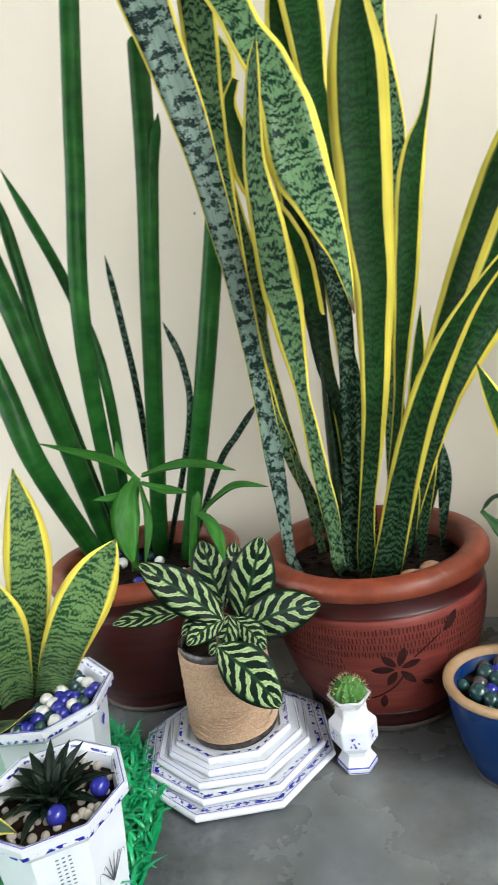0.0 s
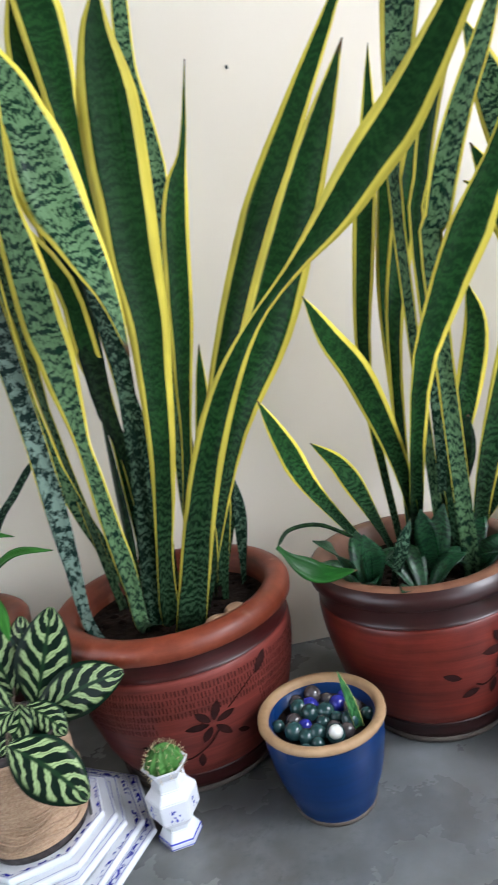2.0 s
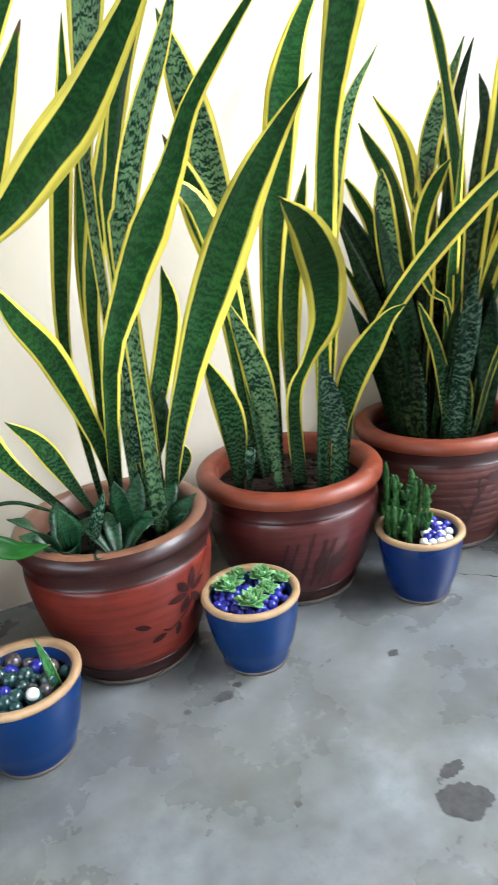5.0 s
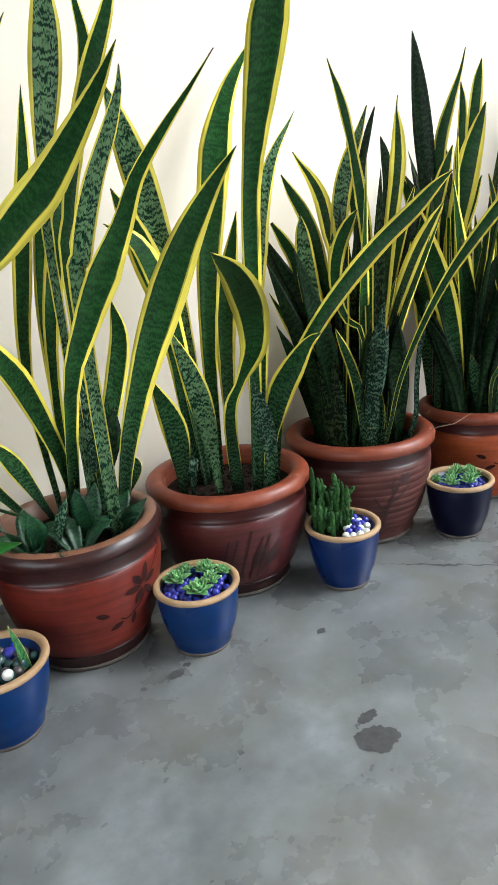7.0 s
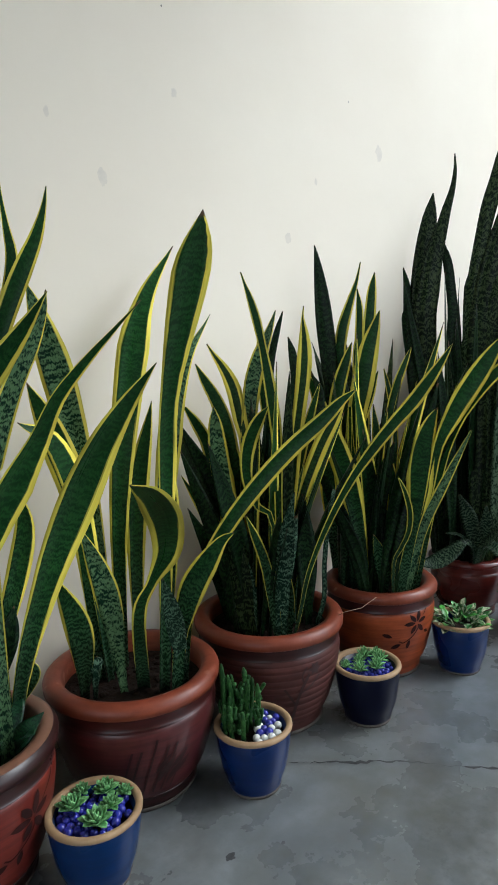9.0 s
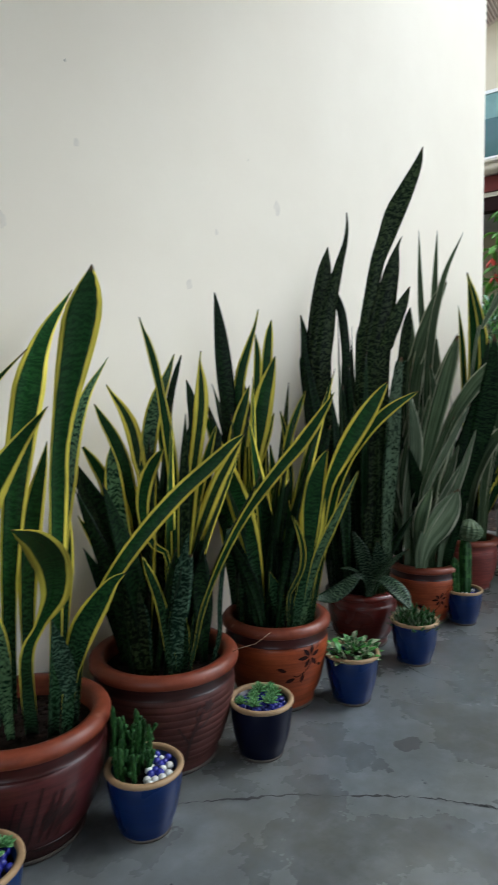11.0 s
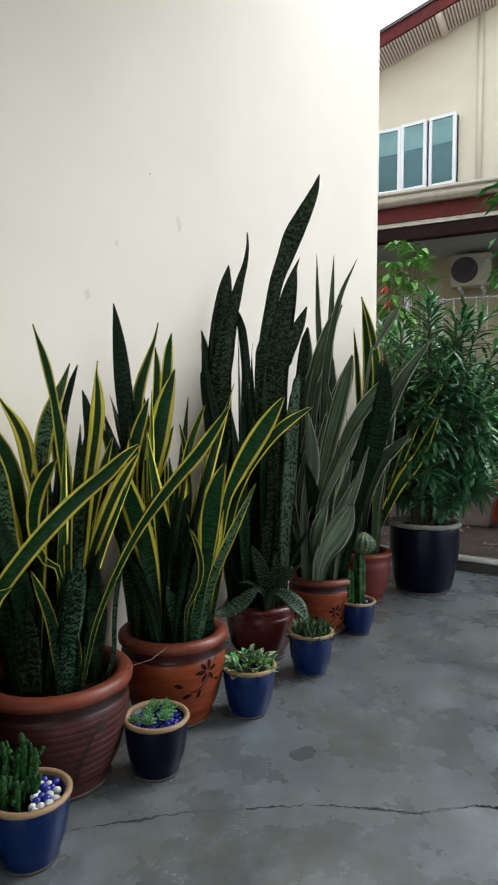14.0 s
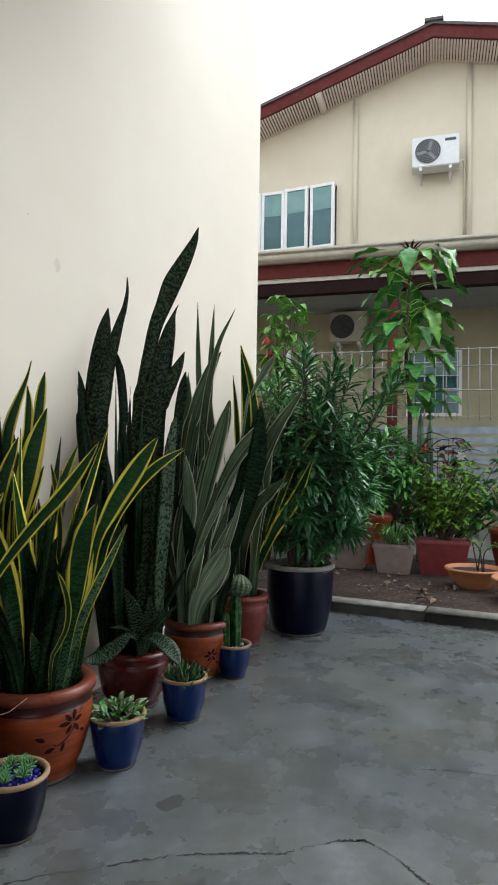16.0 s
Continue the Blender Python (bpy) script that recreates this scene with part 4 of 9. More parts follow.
# ---- snake plants, leaf by leaf ----
PLANTS = {}
PL = thing("cylindrical_snake_plant", "tall smooth green cylindrical snake plant in a dark red pot", "plant", group="snake plants in pots")
PLANTS["A"] = PL
rod_leaf(PL, CYL, 0.0178, ((-0.438, -0.143, 0.208), (-0.361, -0.277, 0.679), (-0.327, -0.248, 0.989), (-0.293, -0.218, 1.261), (-0.275, -0.200, 1.401)))
rod_leaf(PL, CYL, 0.0221, ((-0.475, -0.171, 0.208), (-0.483, -0.315, 0.476), (-0.532, -0.307, 0.642), (-0.578, -0.300, 0.774)))
rod_leaf(PL, CYL, 0.0223, ((-0.461, -0.146, 0.208), (-0.474, -0.257, 0.617), (-0.524, -0.253, 0.827), (-0.577, -0.250, 1.011)))
rod_leaf(PL, CYL, 0.0132, ((-0.451, -0.134, 0.208), (-0.484, -0.212, 0.646), (-0.507, -0.206, 0.825), (-0.531, -0.200, 0.999)))
rod_leaf(PL, CYL, 0.0111, ((-0.432, -0.128, 0.208), (-0.383, -0.185, 0.596), (-0.434, -0.170, 0.803), (-0.542, -0.150, 1.051)))
rod_leaf(PL, CYL, 0.0187, ((-0.357, -0.151, 0.208), (-0.247, -0.234, 0.681), (-0.208, -0.216, 0.969), (-0.192, -0.203, 1.147), (-0.191, -0.200, 1.188)))
rod_leaf(PL, CYL, 0.0098, ((-0.398, -0.098, 0.208), (-0.227, -0.225, 0.779), (-0.192, -0.222, 0.965), (-0.167, -0.220, 1.051)))
rod_leaf(PL, BANDED, 0.0066, ((-0.378, -0.092, 0.208), (-0.321, -0.182, 0.543), (-0.336, -0.165, 0.722), (-0.352, -0.150, 0.852)))
rod_leaf(PL, BANDED, 0.0061, ((-0.366, -0.089, 0.208), (-0.198, -0.250, 0.510), (-0.188, -0.250, 0.623), (-0.213, -0.250, 0.707)))
rod_leaf(PL, CYL, 0.0175, ((-0.292, -0.158, 0.208), (-0.152, -0.271, 0.570), (-0.107, -0.235, 0.797), (-0.076, -0.200, 0.990)))
rod_leaf(PL, BANDED, 0.0063, ((-0.311, -0.093, 0.208), (-0.164, -0.229, 0.426), (-0.120, -0.215, 0.484), (-0.078, -0.200, 0.535)))

PL = thing("snake_plant", "tall snake plant with yellow-edged and grey mottled leaves", "plant", group="snake plants in pots")
PLANTS["B"] = PL
blade(PL, MOTTLE, 1.0, (0.4, -1, 0.1), ((-0.010, -0.300, 0.222), (-0.019, -0.340, 0.292), (-0.019, -0.345, 0.378), (-0.020, -0.352, 0.476), (-0.022, -0.358, 0.569), (-0.026, -0.365, 0.658), (-0.030, -0.371, 0.744), (-0.039, -0.378, 0.826), (-0.048, -0.385, 0.906), (-0.060, -0.391, 0.983), (-0.076, -0.398, 1.059), (-0.091, -0.405, 1.132), (-0.104, -0.412, 1.208), (-0.122, -0.420, 1.282)), prof=(0.017, 0.017, 0.023, 0.031, 0.030, 0.030, 0.035, 0.040, 0.044, 0.054, 0.060, 0.070, 0.078, 0.041), cup=0.34)
blade(PL, LAUR_PALE, 1.0, (0.3, -0.97, -0.03), ((0.062, -0.260, 0.222), (0.061, -0.340, 0.271), (0.061, -0.346, 0.325), (0.059, -0.352, 0.375), (0.055, -0.358, 0.424), (0.052, -0.364, 0.472), (0.050, -0.370, 0.518), (0.047, -0.376, 0.563), (0.046, -0.382, 0.607), (0.044, -0.388, 0.650), (0.043, -0.393, 0.691), (0.039, -0.399, 0.732), (0.038, -0.411, 0.809), (0.035, -0.424, 0.889), (0.045, -0.434, 0.948), (0.056, -0.444, 0.998), (0.066, -0.450, 1.029)), prof=(0.021, 0.021, 0.023, 0.028, 0.027, 0.026, 0.024, 0.021, 0.031, 0.043, 0.051, 0.054, 0.049, 0.032, 0.024, 0.017, 0.002), wave=.03, cup=.2)
blade(PL, BANDED, 1.0, (0.13, -0.99, 0.1), ((0.074, -0.290, 0.222), (0.074, -0.290, 0.252), (0.082, -0.291, 0.354), (0.094, -0.293, 0.451), (0.103, -0.294, 0.544), (0.110, -0.296, 0.634), (0.108, -0.297, 0.722), (0.103, -0.298, 0.782), (0.094, -0.299, 0.842), (0.092, -0.300, 0.875)), prof=(0.023, 0.023, 0.027, 0.024, 0.025, 0.027, 0.037, 0.037, 0.029, 0.010))
blade(PL, LAUR_WIDE, 1.0, (0.12, -1, -0.06), ((0.118, -0.260, 0.222), (0.102, -0.310, 0.257), (0.113, -0.312, 0.358), (0.132, -0.314, 0.452), (0.147, -0.315, 0.542), (0.157, -0.317, 0.629), (0.165, -0.319, 0.712), (0.165, -0.321, 0.794), (0.169, -0.323, 0.871), (0.172, -0.325, 0.946), (0.177, -0.326, 1.018), (0.180, -0.328, 1.088), (0.188, -0.329, 1.127), (0.193, -0.330, 1.153)), prof=(0.032, 0.032, 0.026, 0.034, 0.042, 0.051, 0.062, 0.076, 0.082, 0.086, 0.080, 0.045, 0.019, 0.002), cup=.22, wave=.02)
blade(PL, LAUR, 1.0, (0.0, -1, -0.07), ((0.119, -0.250, 0.222), (0.119, -0.250, 0.233), (0.144, -0.246, 0.334), (0.162, -0.242, 0.432), (0.179, -0.238, 0.527), (0.193, -0.234, 0.618), (0.208, -0.230, 0.706), (0.220, -0.225, 0.792), (0.226, -0.223, 0.834), (0.234, -0.221, 0.875), (0.245, -0.219, 0.915), (0.259, -0.217, 0.949), (0.271, -0.215, 0.991), (0.281, -0.213, 1.037), (0.292, -0.210, 1.085)), prof=(0.026, 0.026, 0.021, 0.017, 0.018, 0.030, 0.039, 0.043, 0.043, 0.041, 0.032, 0.015, 0.009, 0.005, 0.002), cup=.2)
blade(PL, LAUR_PALE, 1.0, (0.3, -0.95, -0.15), ((0.030, -0.160, 0.222), (-0.059, -0.200, 0.549), (-0.072, -0.240, 0.937), (-0.045, -0.300, 1.206), (-0.033, -0.340, 1.211), (0.014, -0.360, 1.121), (0.034, -0.367, 1.070), (0.056, -0.373, 1.027), (0.069, -0.377, 0.993), (0.079, -0.382, 0.954), (0.083, -0.388, 0.915), (0.090, -0.393, 0.876), (0.105, -0.398, 0.835), (0.119, -0.404, 0.794), (0.131, -0.409, 0.754), (0.138, -0.414, 0.715), (0.143, -0.420, 0.672)), prof=(0.020, 0.030, 0.046, 0.060, 0.064, 0.054, 0.052, 0.061, 0.063, 0.075, 0.083, 0.082, 0.064, 0.048, 0.029, 0.016, 0.002), steps=54)
blade(PL, LAUR_PALE, 1.0, (0.26, -0.93, 0.1), ((0.009, -0.201, 0.222), (-0.050, -0.170, 0.607), (-0.053, -0.168, 0.751), (-0.077, -0.165, 0.922), (-0.079, -0.163, 0.999), (-0.069, -0.162, 1.071), (-0.059, -0.161, 1.132), (-0.062, -0.160, 1.166)), prof=(0.015, 0.015, 0.030, 0.022, 0.042, 0.053, 0.044, 0.009))
blade(PL, LAUR_WIDE, 1.0, (0.24, -0.95, 0.1), ((0.075, -0.212, 0.222), (0.066, -0.200, 0.534), (0.049, -0.210, 0.676), (0.039, -0.218, 0.800), (-0.022, -0.227, 0.902), (-0.031, -0.232, 0.965), (-0.038, -0.237, 1.026), (-0.020, -0.240, 1.063)), prof=(0.014, 0.014, 0.038, 0.034, 0.040, 0.045, 0.027, 0.014))
blade(PL, DARKB, 1.0, (0.17, -0.99, 0.1), ((0.084, -0.227, 0.222), (0.078, -0.220, 0.476), (0.058, -0.215, 0.587), (0.054, -0.211, 0.675), (0.050, -0.207, 0.761), (0.042, -0.203, 0.847), (0.033, -0.200, 0.922)), prof=(0.017, 0.017, 0.029, 0.038, 0.047, 0.037, 0.009))
blade(PL, LAUR, 1.0, (0.13, -0.94, 0.1), ((0.097, -0.212, 0.222), (0.096, -0.200, 0.531), (0.086, -0.179, 0.822), (0.104, -0.169, 0.957), (0.092, -0.162, 1.050), (0.089, -0.155, 1.139), (0.082, -0.148, 1.237), (0.061, -0.140, 1.337)), prof=(0.025, 0.025, 0.043, 0.038, 0.046, 0.066, 0.072, 0.026))
blade(PL, LAUR_WIDE, 1.0, (0.17, -0.94, 0.1), ((0.066, -0.197, 0.222), (0.053, -0.180, 0.634), (0.019, -0.154, 0.933), (0.038, -0.141, 1.069), (0.044, -0.133, 1.150), (0.047, -0.128, 1.204), (0.055, -0.120, 1.282)), prof=(0.020, 0.020, 0.039, 0.046, 0.053, 0.046, 0.014))
blade(PL, LAUR_PALE, 1.0, (0.03, -0.96, 0.1), ((0.146, -0.212, 0.222), (0.161, -0.200, 0.523), (0.213, -0.162, 0.890), (0.206, -0.148, 1.026), (0.201, -0.139, 1.115), (0.211, -0.127, 1.225), (0.217, -0.120, 1.283)), prof=(0.020, 0.020, 0.028, 0.041, 0.031, 0.027, 0.005))
blade(PL, LAUR, 0.026, (0.04, -1, 0.04), ((0.129, -0.108, 0.222), (0.202, -0.166, 0.513), (0.226, -0.150, 0.666)))
blade(PL, LAUR_WIDE, 0.015, (0.06, -0.99, 0.1), ((0.168, -0.212, 0.222), (0.188, -0.300, 0.350), (0.198, -0.300, 0.424)))
blade(PL, BANDED, 0.023, (0.01, -1, 0.09), ((0.219, -0.191, 0.222), (0.237, -0.221, 0.360), (0.241, -0.200, 0.433)))
blade(PL, LAUR, 0.052, (0.03, -1, 0.09), ((0.180, -0.179, 0.222), (0.203, -0.192, 0.363), (0.231, -0.180, 0.470)))
blade(PL, LAUR, 0.030, (0.04, -1, 0.09), ((0.185, -0.240, 0.222), (0.209, -0.270, 0.387), (0.231, -0.260, 0.468)))
blade(PL, LAUR, 0.056, (-0.4, -1, 0.1), ((0.131, -0.259, 0.222), (0.230, -0.275, 0.546), (0.334, -0.283, 0.790), (0.423, -0.290, 0.954), (0.544, -0.300, 1.156)))
blade(PL, LAUR, 0.078, (-0.2, -1, 0.15), ((0.141, -0.263, 0.222), (0.246, -0.279, 0.507), (0.335, -0.311, 0.672), (0.410, -0.353, 0.844), (0.480, -0.406, 1.002)), foot=.35)
blade(PL, LAUR_WIDE, 0.060, (0.1, -1, 0.2), ((0.125, -0.330, 0.222), (0.183, -0.378, 0.427), (0.225, -0.397, 0.544), (0.265, -0.414, 0.623), (0.312, -0.432, 0.688), (0.371, -0.454, 0.744), (0.418, -0.472, 0.787), (0.463, -0.495, 0.836), (0.498, -0.514, 0.872), (0.532, -0.541, 0.919), (0.570, -0.585, 0.982), (0.590, -0.635, 1.031)), foot=.75, wide_at=.70, steps=34, pinch=(.40, .70, .14), tail=1.4)

PL = thing("snake_plant", "yellow-edged snake plant with small rosettes at its foot", "plant", group="snake plants in pots")
PLANTS["C"] = PL
blade(PL, LAUR, 0.038, (0, -1, 0.6), ((0.475, -0.168, 0.215), (0.362, -0.296, 0.407), (0.325, -0.335, 0.498), (0.296, -0.382, 0.580)))
blade(PL, LAUR, 0.036, (0, -1, 0.6), ((0.505, -0.160, 0.215), (0.443, -0.270, 0.363), (0.406, -0.300, 0.442), (0.364, -0.330, 0.495)))
blade(PL, LAUR, 0.049, (0, -1, 0.5), ((0.548, -0.163, 0.215), (0.508, -0.274, 0.404), (0.454, -0.331, 0.564), (0.407, -0.376, 0.645), (0.377, -0.419, 0.705)))
blade(PL, LAUR_WIDE, 0.039, (-0.3, -1, 0), ((0.519, -0.159, 0.215), (0.494, -0.181, 0.543), (0.531, -0.153, 0.768), (0.572, -0.126, 0.945), (0.602, -0.100, 1.100)))
blade(PL, LAUR, 0.040, (-0.21, -0.98, -0), ((0.537, -0.160, 0.215), (0.548, -0.172, 0.574), (0.573, -0.142, 0.765), (0.612, -0.100, 0.993)))
blade(PL, LAUR_WIDE, 0.042, (-0.23, -0.97, -0), ((0.535, -0.160, 0.215), (0.542, -0.204, 0.579), (0.584, -0.188, 0.763), (0.645, -0.170, 0.937), (0.716, -0.150, 1.106)))
blade(PL, LAUR, 0.063, (0.2, -1, 0.1), ((0.537, -0.160, 0.215), (0.522, -0.369, 0.545), (0.556, -0.404, 0.662), (0.591, -0.440, 0.750), (0.622, -0.477, 0.822), (0.641, -0.515, 0.885), (0.672, -0.562, 0.942), (0.697, -0.611, 0.986), (0.711, -0.664, 1.021)), wide_at=.40, tail=.55, steps=24, foot=.42)
blade(PL, LAUR, 0.082, (0.1, -1, 0.1), ((0.624, -0.227, 0.215), (0.626, -0.312, 0.392), (0.673, -0.339, 0.557), (0.718, -0.367, 0.679), (0.765, -0.399, 0.788), (0.809, -0.428, 0.866), (0.856, -0.459, 0.936)), wide_at=.54, foot=.32, tail=1.25, steps=24)
blade(PL, BANDED, 0.024, (-0.24, -0.97, 0.05), ((0.582, -0.176, 0.215), (0.562, -0.316, 0.436), (0.572, -0.308, 0.568), (0.576, -0.300, 0.692)))
blade(PL, DARKB, 0.045, (-0.27, -0.96, 0.09), ((0.579, -0.174, 0.215), (0.625, -0.211, 0.384), (0.655, -0.200, 0.464)))
blade(PL, ROSETTE, 0.034, (0, -0.6, 1), ((0.413, -0.268, 0.215), (0.371, -0.385, 0.333), (0.334, -0.420, 0.378)), foot=.5, tail=1.1)
blade(PL, ROSETTE, 0.041, (0, -1, 0.4), ((0.427, -0.289, 0.215), (0.418, -0.375, 0.314), (0.408, -0.400, 0.365)), foot=.5, tail=1.1)
blade(PL, BANDED, 0.020, (-0.17, -0.98, 0.12), ((0.453, -0.310, 0.215), (0.464, -0.368, 0.314), (0.483, -0.380, 0.366)))
blade(PL, ROSETTE, 0.035, (-0.22, -0.97, 0.12), ((0.536, -0.307, 0.215), (0.512, -0.349, 0.318), (0.505, -0.360, 0.370)), foot=.6)
blade(PL, ROSETTE, 0.042, (0, -0.6, 1), ((0.571, -0.312, 0.215), (0.607, -0.342, 0.272), (0.641, -0.360, 0.313)), foot=.5, tail=1.1)
blade(PL, LAUR_WIDE, 0.027, (-0.3, -0.95, 0.11), ((0.609, -0.198, 0.215), (0.651, -0.280, 0.342), (0.648, -0.280, 0.381)))
blade(PL, ROSETTE, 0.043, (-0.23, -0.96, 0.12), ((0.514, -0.301, 0.215), (0.540, -0.293, 0.281), (0.566, -0.280, 0.344)))
blade(PL, LAUR, 0.047, (-0.31, -0.95, 0.04), ((0.564, -0.167, 0.215), (0.640, -0.187, 0.431), (0.698, -0.165, 0.592), (0.700, -0.150, 0.684)))
blade(PL, LAUR_PALE, 1.0, (-0.28, -0.93, 0.1), ((0.559, -0.269, 0.215), (0.559, -0.269, 0.775), (0.571, -0.271, 0.898), (0.582, -0.274, 0.977), (0.593, -0.278, 1.036), (0.603, -0.282, 1.093), (0.611, -0.285, 1.149), (0.615, -0.285, 1.198), (0.616, -0.284, 1.229), (0.616, -0.282, 1.256), (0.611, -0.278, 1.286), (0.607, -0.274, 1.319), (0.607, -0.272, 1.351)), prof=(0.016, 0.020, 0.026, 0.038, 0.050, 0.056, 0.049, 0.030, 0.009, 0.005, 0.007, 0.006, 0.002))
blade(PL, LAUR, 1.0, (-0.33, -0.93, 0.1), ((0.611, -0.251, 0.215), (0.611, -0.251, 0.806), (0.637, -0.258, 0.939), (0.659, -0.265, 1.034), (0.674, -0.270, 1.094), (0.680, -0.269, 1.140), (0.676, -0.264, 1.186), (0.673, -0.258, 1.238), (0.673, -0.255, 1.278)), prof=(0.015, 0.019, 0.022, 0.023, 0.023, 0.021, 0.013, 0.006, 0.002))
blade(PL, LAUR, 1.0, (-0.33, -0.93, 0.1), ((0.581, -0.279, 0.215), (0.581, -0.279, 0.738), (0.598, -0.283, 0.842), (0.621, -0.291, 0.936), (0.643, -0.301, 1.009), (0.664, -0.310, 1.066), (0.684, -0.319, 1.114), (0.704, -0.328, 1.161), (0.719, -0.333, 1.210), (0.726, -0.335, 1.248)), prof=(0.017, 0.022, 0.025, 0.030, 0.034, 0.036, 0.033, 0.024, 0.011, 0.002))
blade(PL, LAUR_PALE, 1.0, (-0.33, -0.94, 0.1), ((0.577, -0.342, 0.215), (0.577, -0.342, 0.709), (0.589, -0.353, 0.776), (0.607, -0.367, 0.848), (0.628, -0.384, 0.911), (0.653, -0.403, 0.971), (0.671, -0.417, 1.024), (0.676, -0.422, 1.060)), prof=(0.024, 0.030, 0.037, 0.038, 0.032, 0.026, 0.013, 0.002))
rnd = random.Random(33)
for cx, cy, cz, n in ((0.405, -0.335, 0.236, 5), (0.490, -0.375, 0.236, 5), (0.590, -0.320, 0.236, 5)):
    for k in range(n):
        a = 2 * math.pi * k / n + rnd.uniform(-0.3, 0.3)
        d = Vector((math.cos(a), math.sin(a), 0))
        o = Vector((cx, cy, cz))
        L = rnd.uniform(0.06, 0.10)
        up = rnd.uniform(0.8, 1.7)
        blade(PL, ROSETTE, rnd.uniform(0.028, 0.040), (-d.x * 0.6, -d.y * 0.6 - 0.2, 1), [o + d * 0.006, o + d * L * 0.45 + Vector((0, 0, L * 0.42 * up)), o + d * L * 0.8 + Vector((0, 0, L * 0.55 * up))], foot=0.5, wide_at=0.5, steps=10, cup=0.3)

PL = thing("snake_plant", "yellow-edged snake plant with one curled leaf", "plant", group="snake plants in pots")
PLANTS["D"] = PL
blade(PL, LAUR, 0.075, (-0.1, -1, 0), ((0.922, -0.307, 0.208), (0.916, -0.368, 0.662), (0.878, -0.454, 0.865), (0.848, -0.580, 1.068), (0.826, -0.660, 1.156)), wide_at=.76, foot=.34, pinch=(.52, .35, .14))
blade(PL, LAUR, 0.075, (-0.49, -0.87, -0), ((0.909, -0.154, 0.208), (0.912, -0.170, 0.584), (0.988, -0.124, 0.921), (1.052, -0.099, 1.089), (1.153, -0.077, 1.224)), wide_at=.58, tail=.9)
blade(PL, LAUR_WIDE, 0.062, (-0.55, -0.83, 0.04), ((0.905, -0.257, 0.208), (0.844, -0.363, 0.434), (0.848, -0.411, 0.515), (0.850, -0.470, 0.591), (0.812, -0.534, 0.667), (0.745, -0.607, 0.730), (0.671, -0.676, 0.769)), steps=28, wide_at=.72, foot=.45, tail=1.6, pinch=(.33, .5, .12))
blade(PL, BANDED, 0.039, (-0.53, -0.84, 0.12), ((0.976, -0.322, 0.208), (0.922, -0.374, 0.391), (0.868, -0.420, 0.523)))
blade(PL, LAUR, 0.054, (-0.39, -0.91, 0.12), ((0.783, -0.216, 0.208), (0.751, -0.288, 0.402), (0.704, -0.300, 0.535)))
blade(PL, LAUR_PALE, 0.051, (-0.44, -0.89, 0.11), ((0.860, -0.252, 0.208), (0.817, -0.289, 0.455), (0.761, -0.300, 0.621)))
blade(PL, BANDED, 0.026, (-0.41, -0.9, 0.14), ((0.799, -0.230, 0.208), (0.786, -0.270, 0.299), (0.791, -0.271, 0.337)), wide_at=.9)
blade(PL, LAUR, 0.052, (-0.48, -0.87, 0.06), ((0.909, -0.228, 0.208), (0.970, -0.149, 0.597), (1.043, -0.120, 0.847)))
blade(PL, LAUR_PALE, 0.057, (-0.56, -0.83, -0), ((0.953, -0.266, 0.208), (1.020, -0.204, 0.663), (1.091, -0.191, 0.916), (1.181, -0.183, 1.049)), wide_at=.45, tail=.8)
blade(PL, LAUR_PALE, 0.073, (-0.39, -0.92, 0.01), ((0.879, -0.164, 0.208), (0.862, -0.142, 0.601), (0.821, -0.122, 0.878), (0.793, -0.110, 1.009), (0.767, -0.100, 1.112)))
blade(PL, LAUR, 0.066, (-0.38, -0.93, 0.03), ((0.846, -0.171, 0.208), (0.813, -0.178, 0.615), (0.777, -0.163, 0.787), (0.733, -0.150, 0.905)))
blade(PL, LAUR, 0.053, (0, -1, 0.5), ((0.861, -0.185, 0.208), (0.804, -0.232, 0.578), (0.748, -0.244, 0.772), (0.673, -0.250, 0.833)))
blade(PL, LAUR, 0.046, (-0.53, -0.85, 0.08), ((1.022, -0.168, 0.208), (1.041, -0.175, 0.521), (1.073, -0.150, 0.704)))
blade(PL, LAUR, 1.0, (-0.63, -0.76, 0.1), ((0.965, -0.324, 0.208), (0.974, -0.337, 0.364), (0.983, -0.352, 0.442), (1.005, -0.378, 0.517), (1.035, -0.410, 0.590), (1.069, -0.445, 0.655), (1.107, -0.483, 0.717), (1.143, -0.519, 0.767), (1.179, -0.554, 0.810), (1.206, -0.581, 0.847), (1.227, -0.602, 0.870)), prof=(0.015, 0.019, 0.026, 0.031, 0.033, 0.036, 0.037, 0.035, 0.032, 0.020, 0.002))
blade(PL, LAUR, 1.0, (-0.53, -0.78, 0.1), ((0.935, -0.340, 0.208), (0.941, -0.356, 0.355), (0.946, -0.373, 0.420), (0.956, -0.393, 0.478), (0.974, -0.417, 0.527), (0.994, -0.445, 0.575), (1.011, -0.465, 0.593)), prof=(0.022, 0.028, 0.043, 0.056, 0.049, 0.024, 0.003))

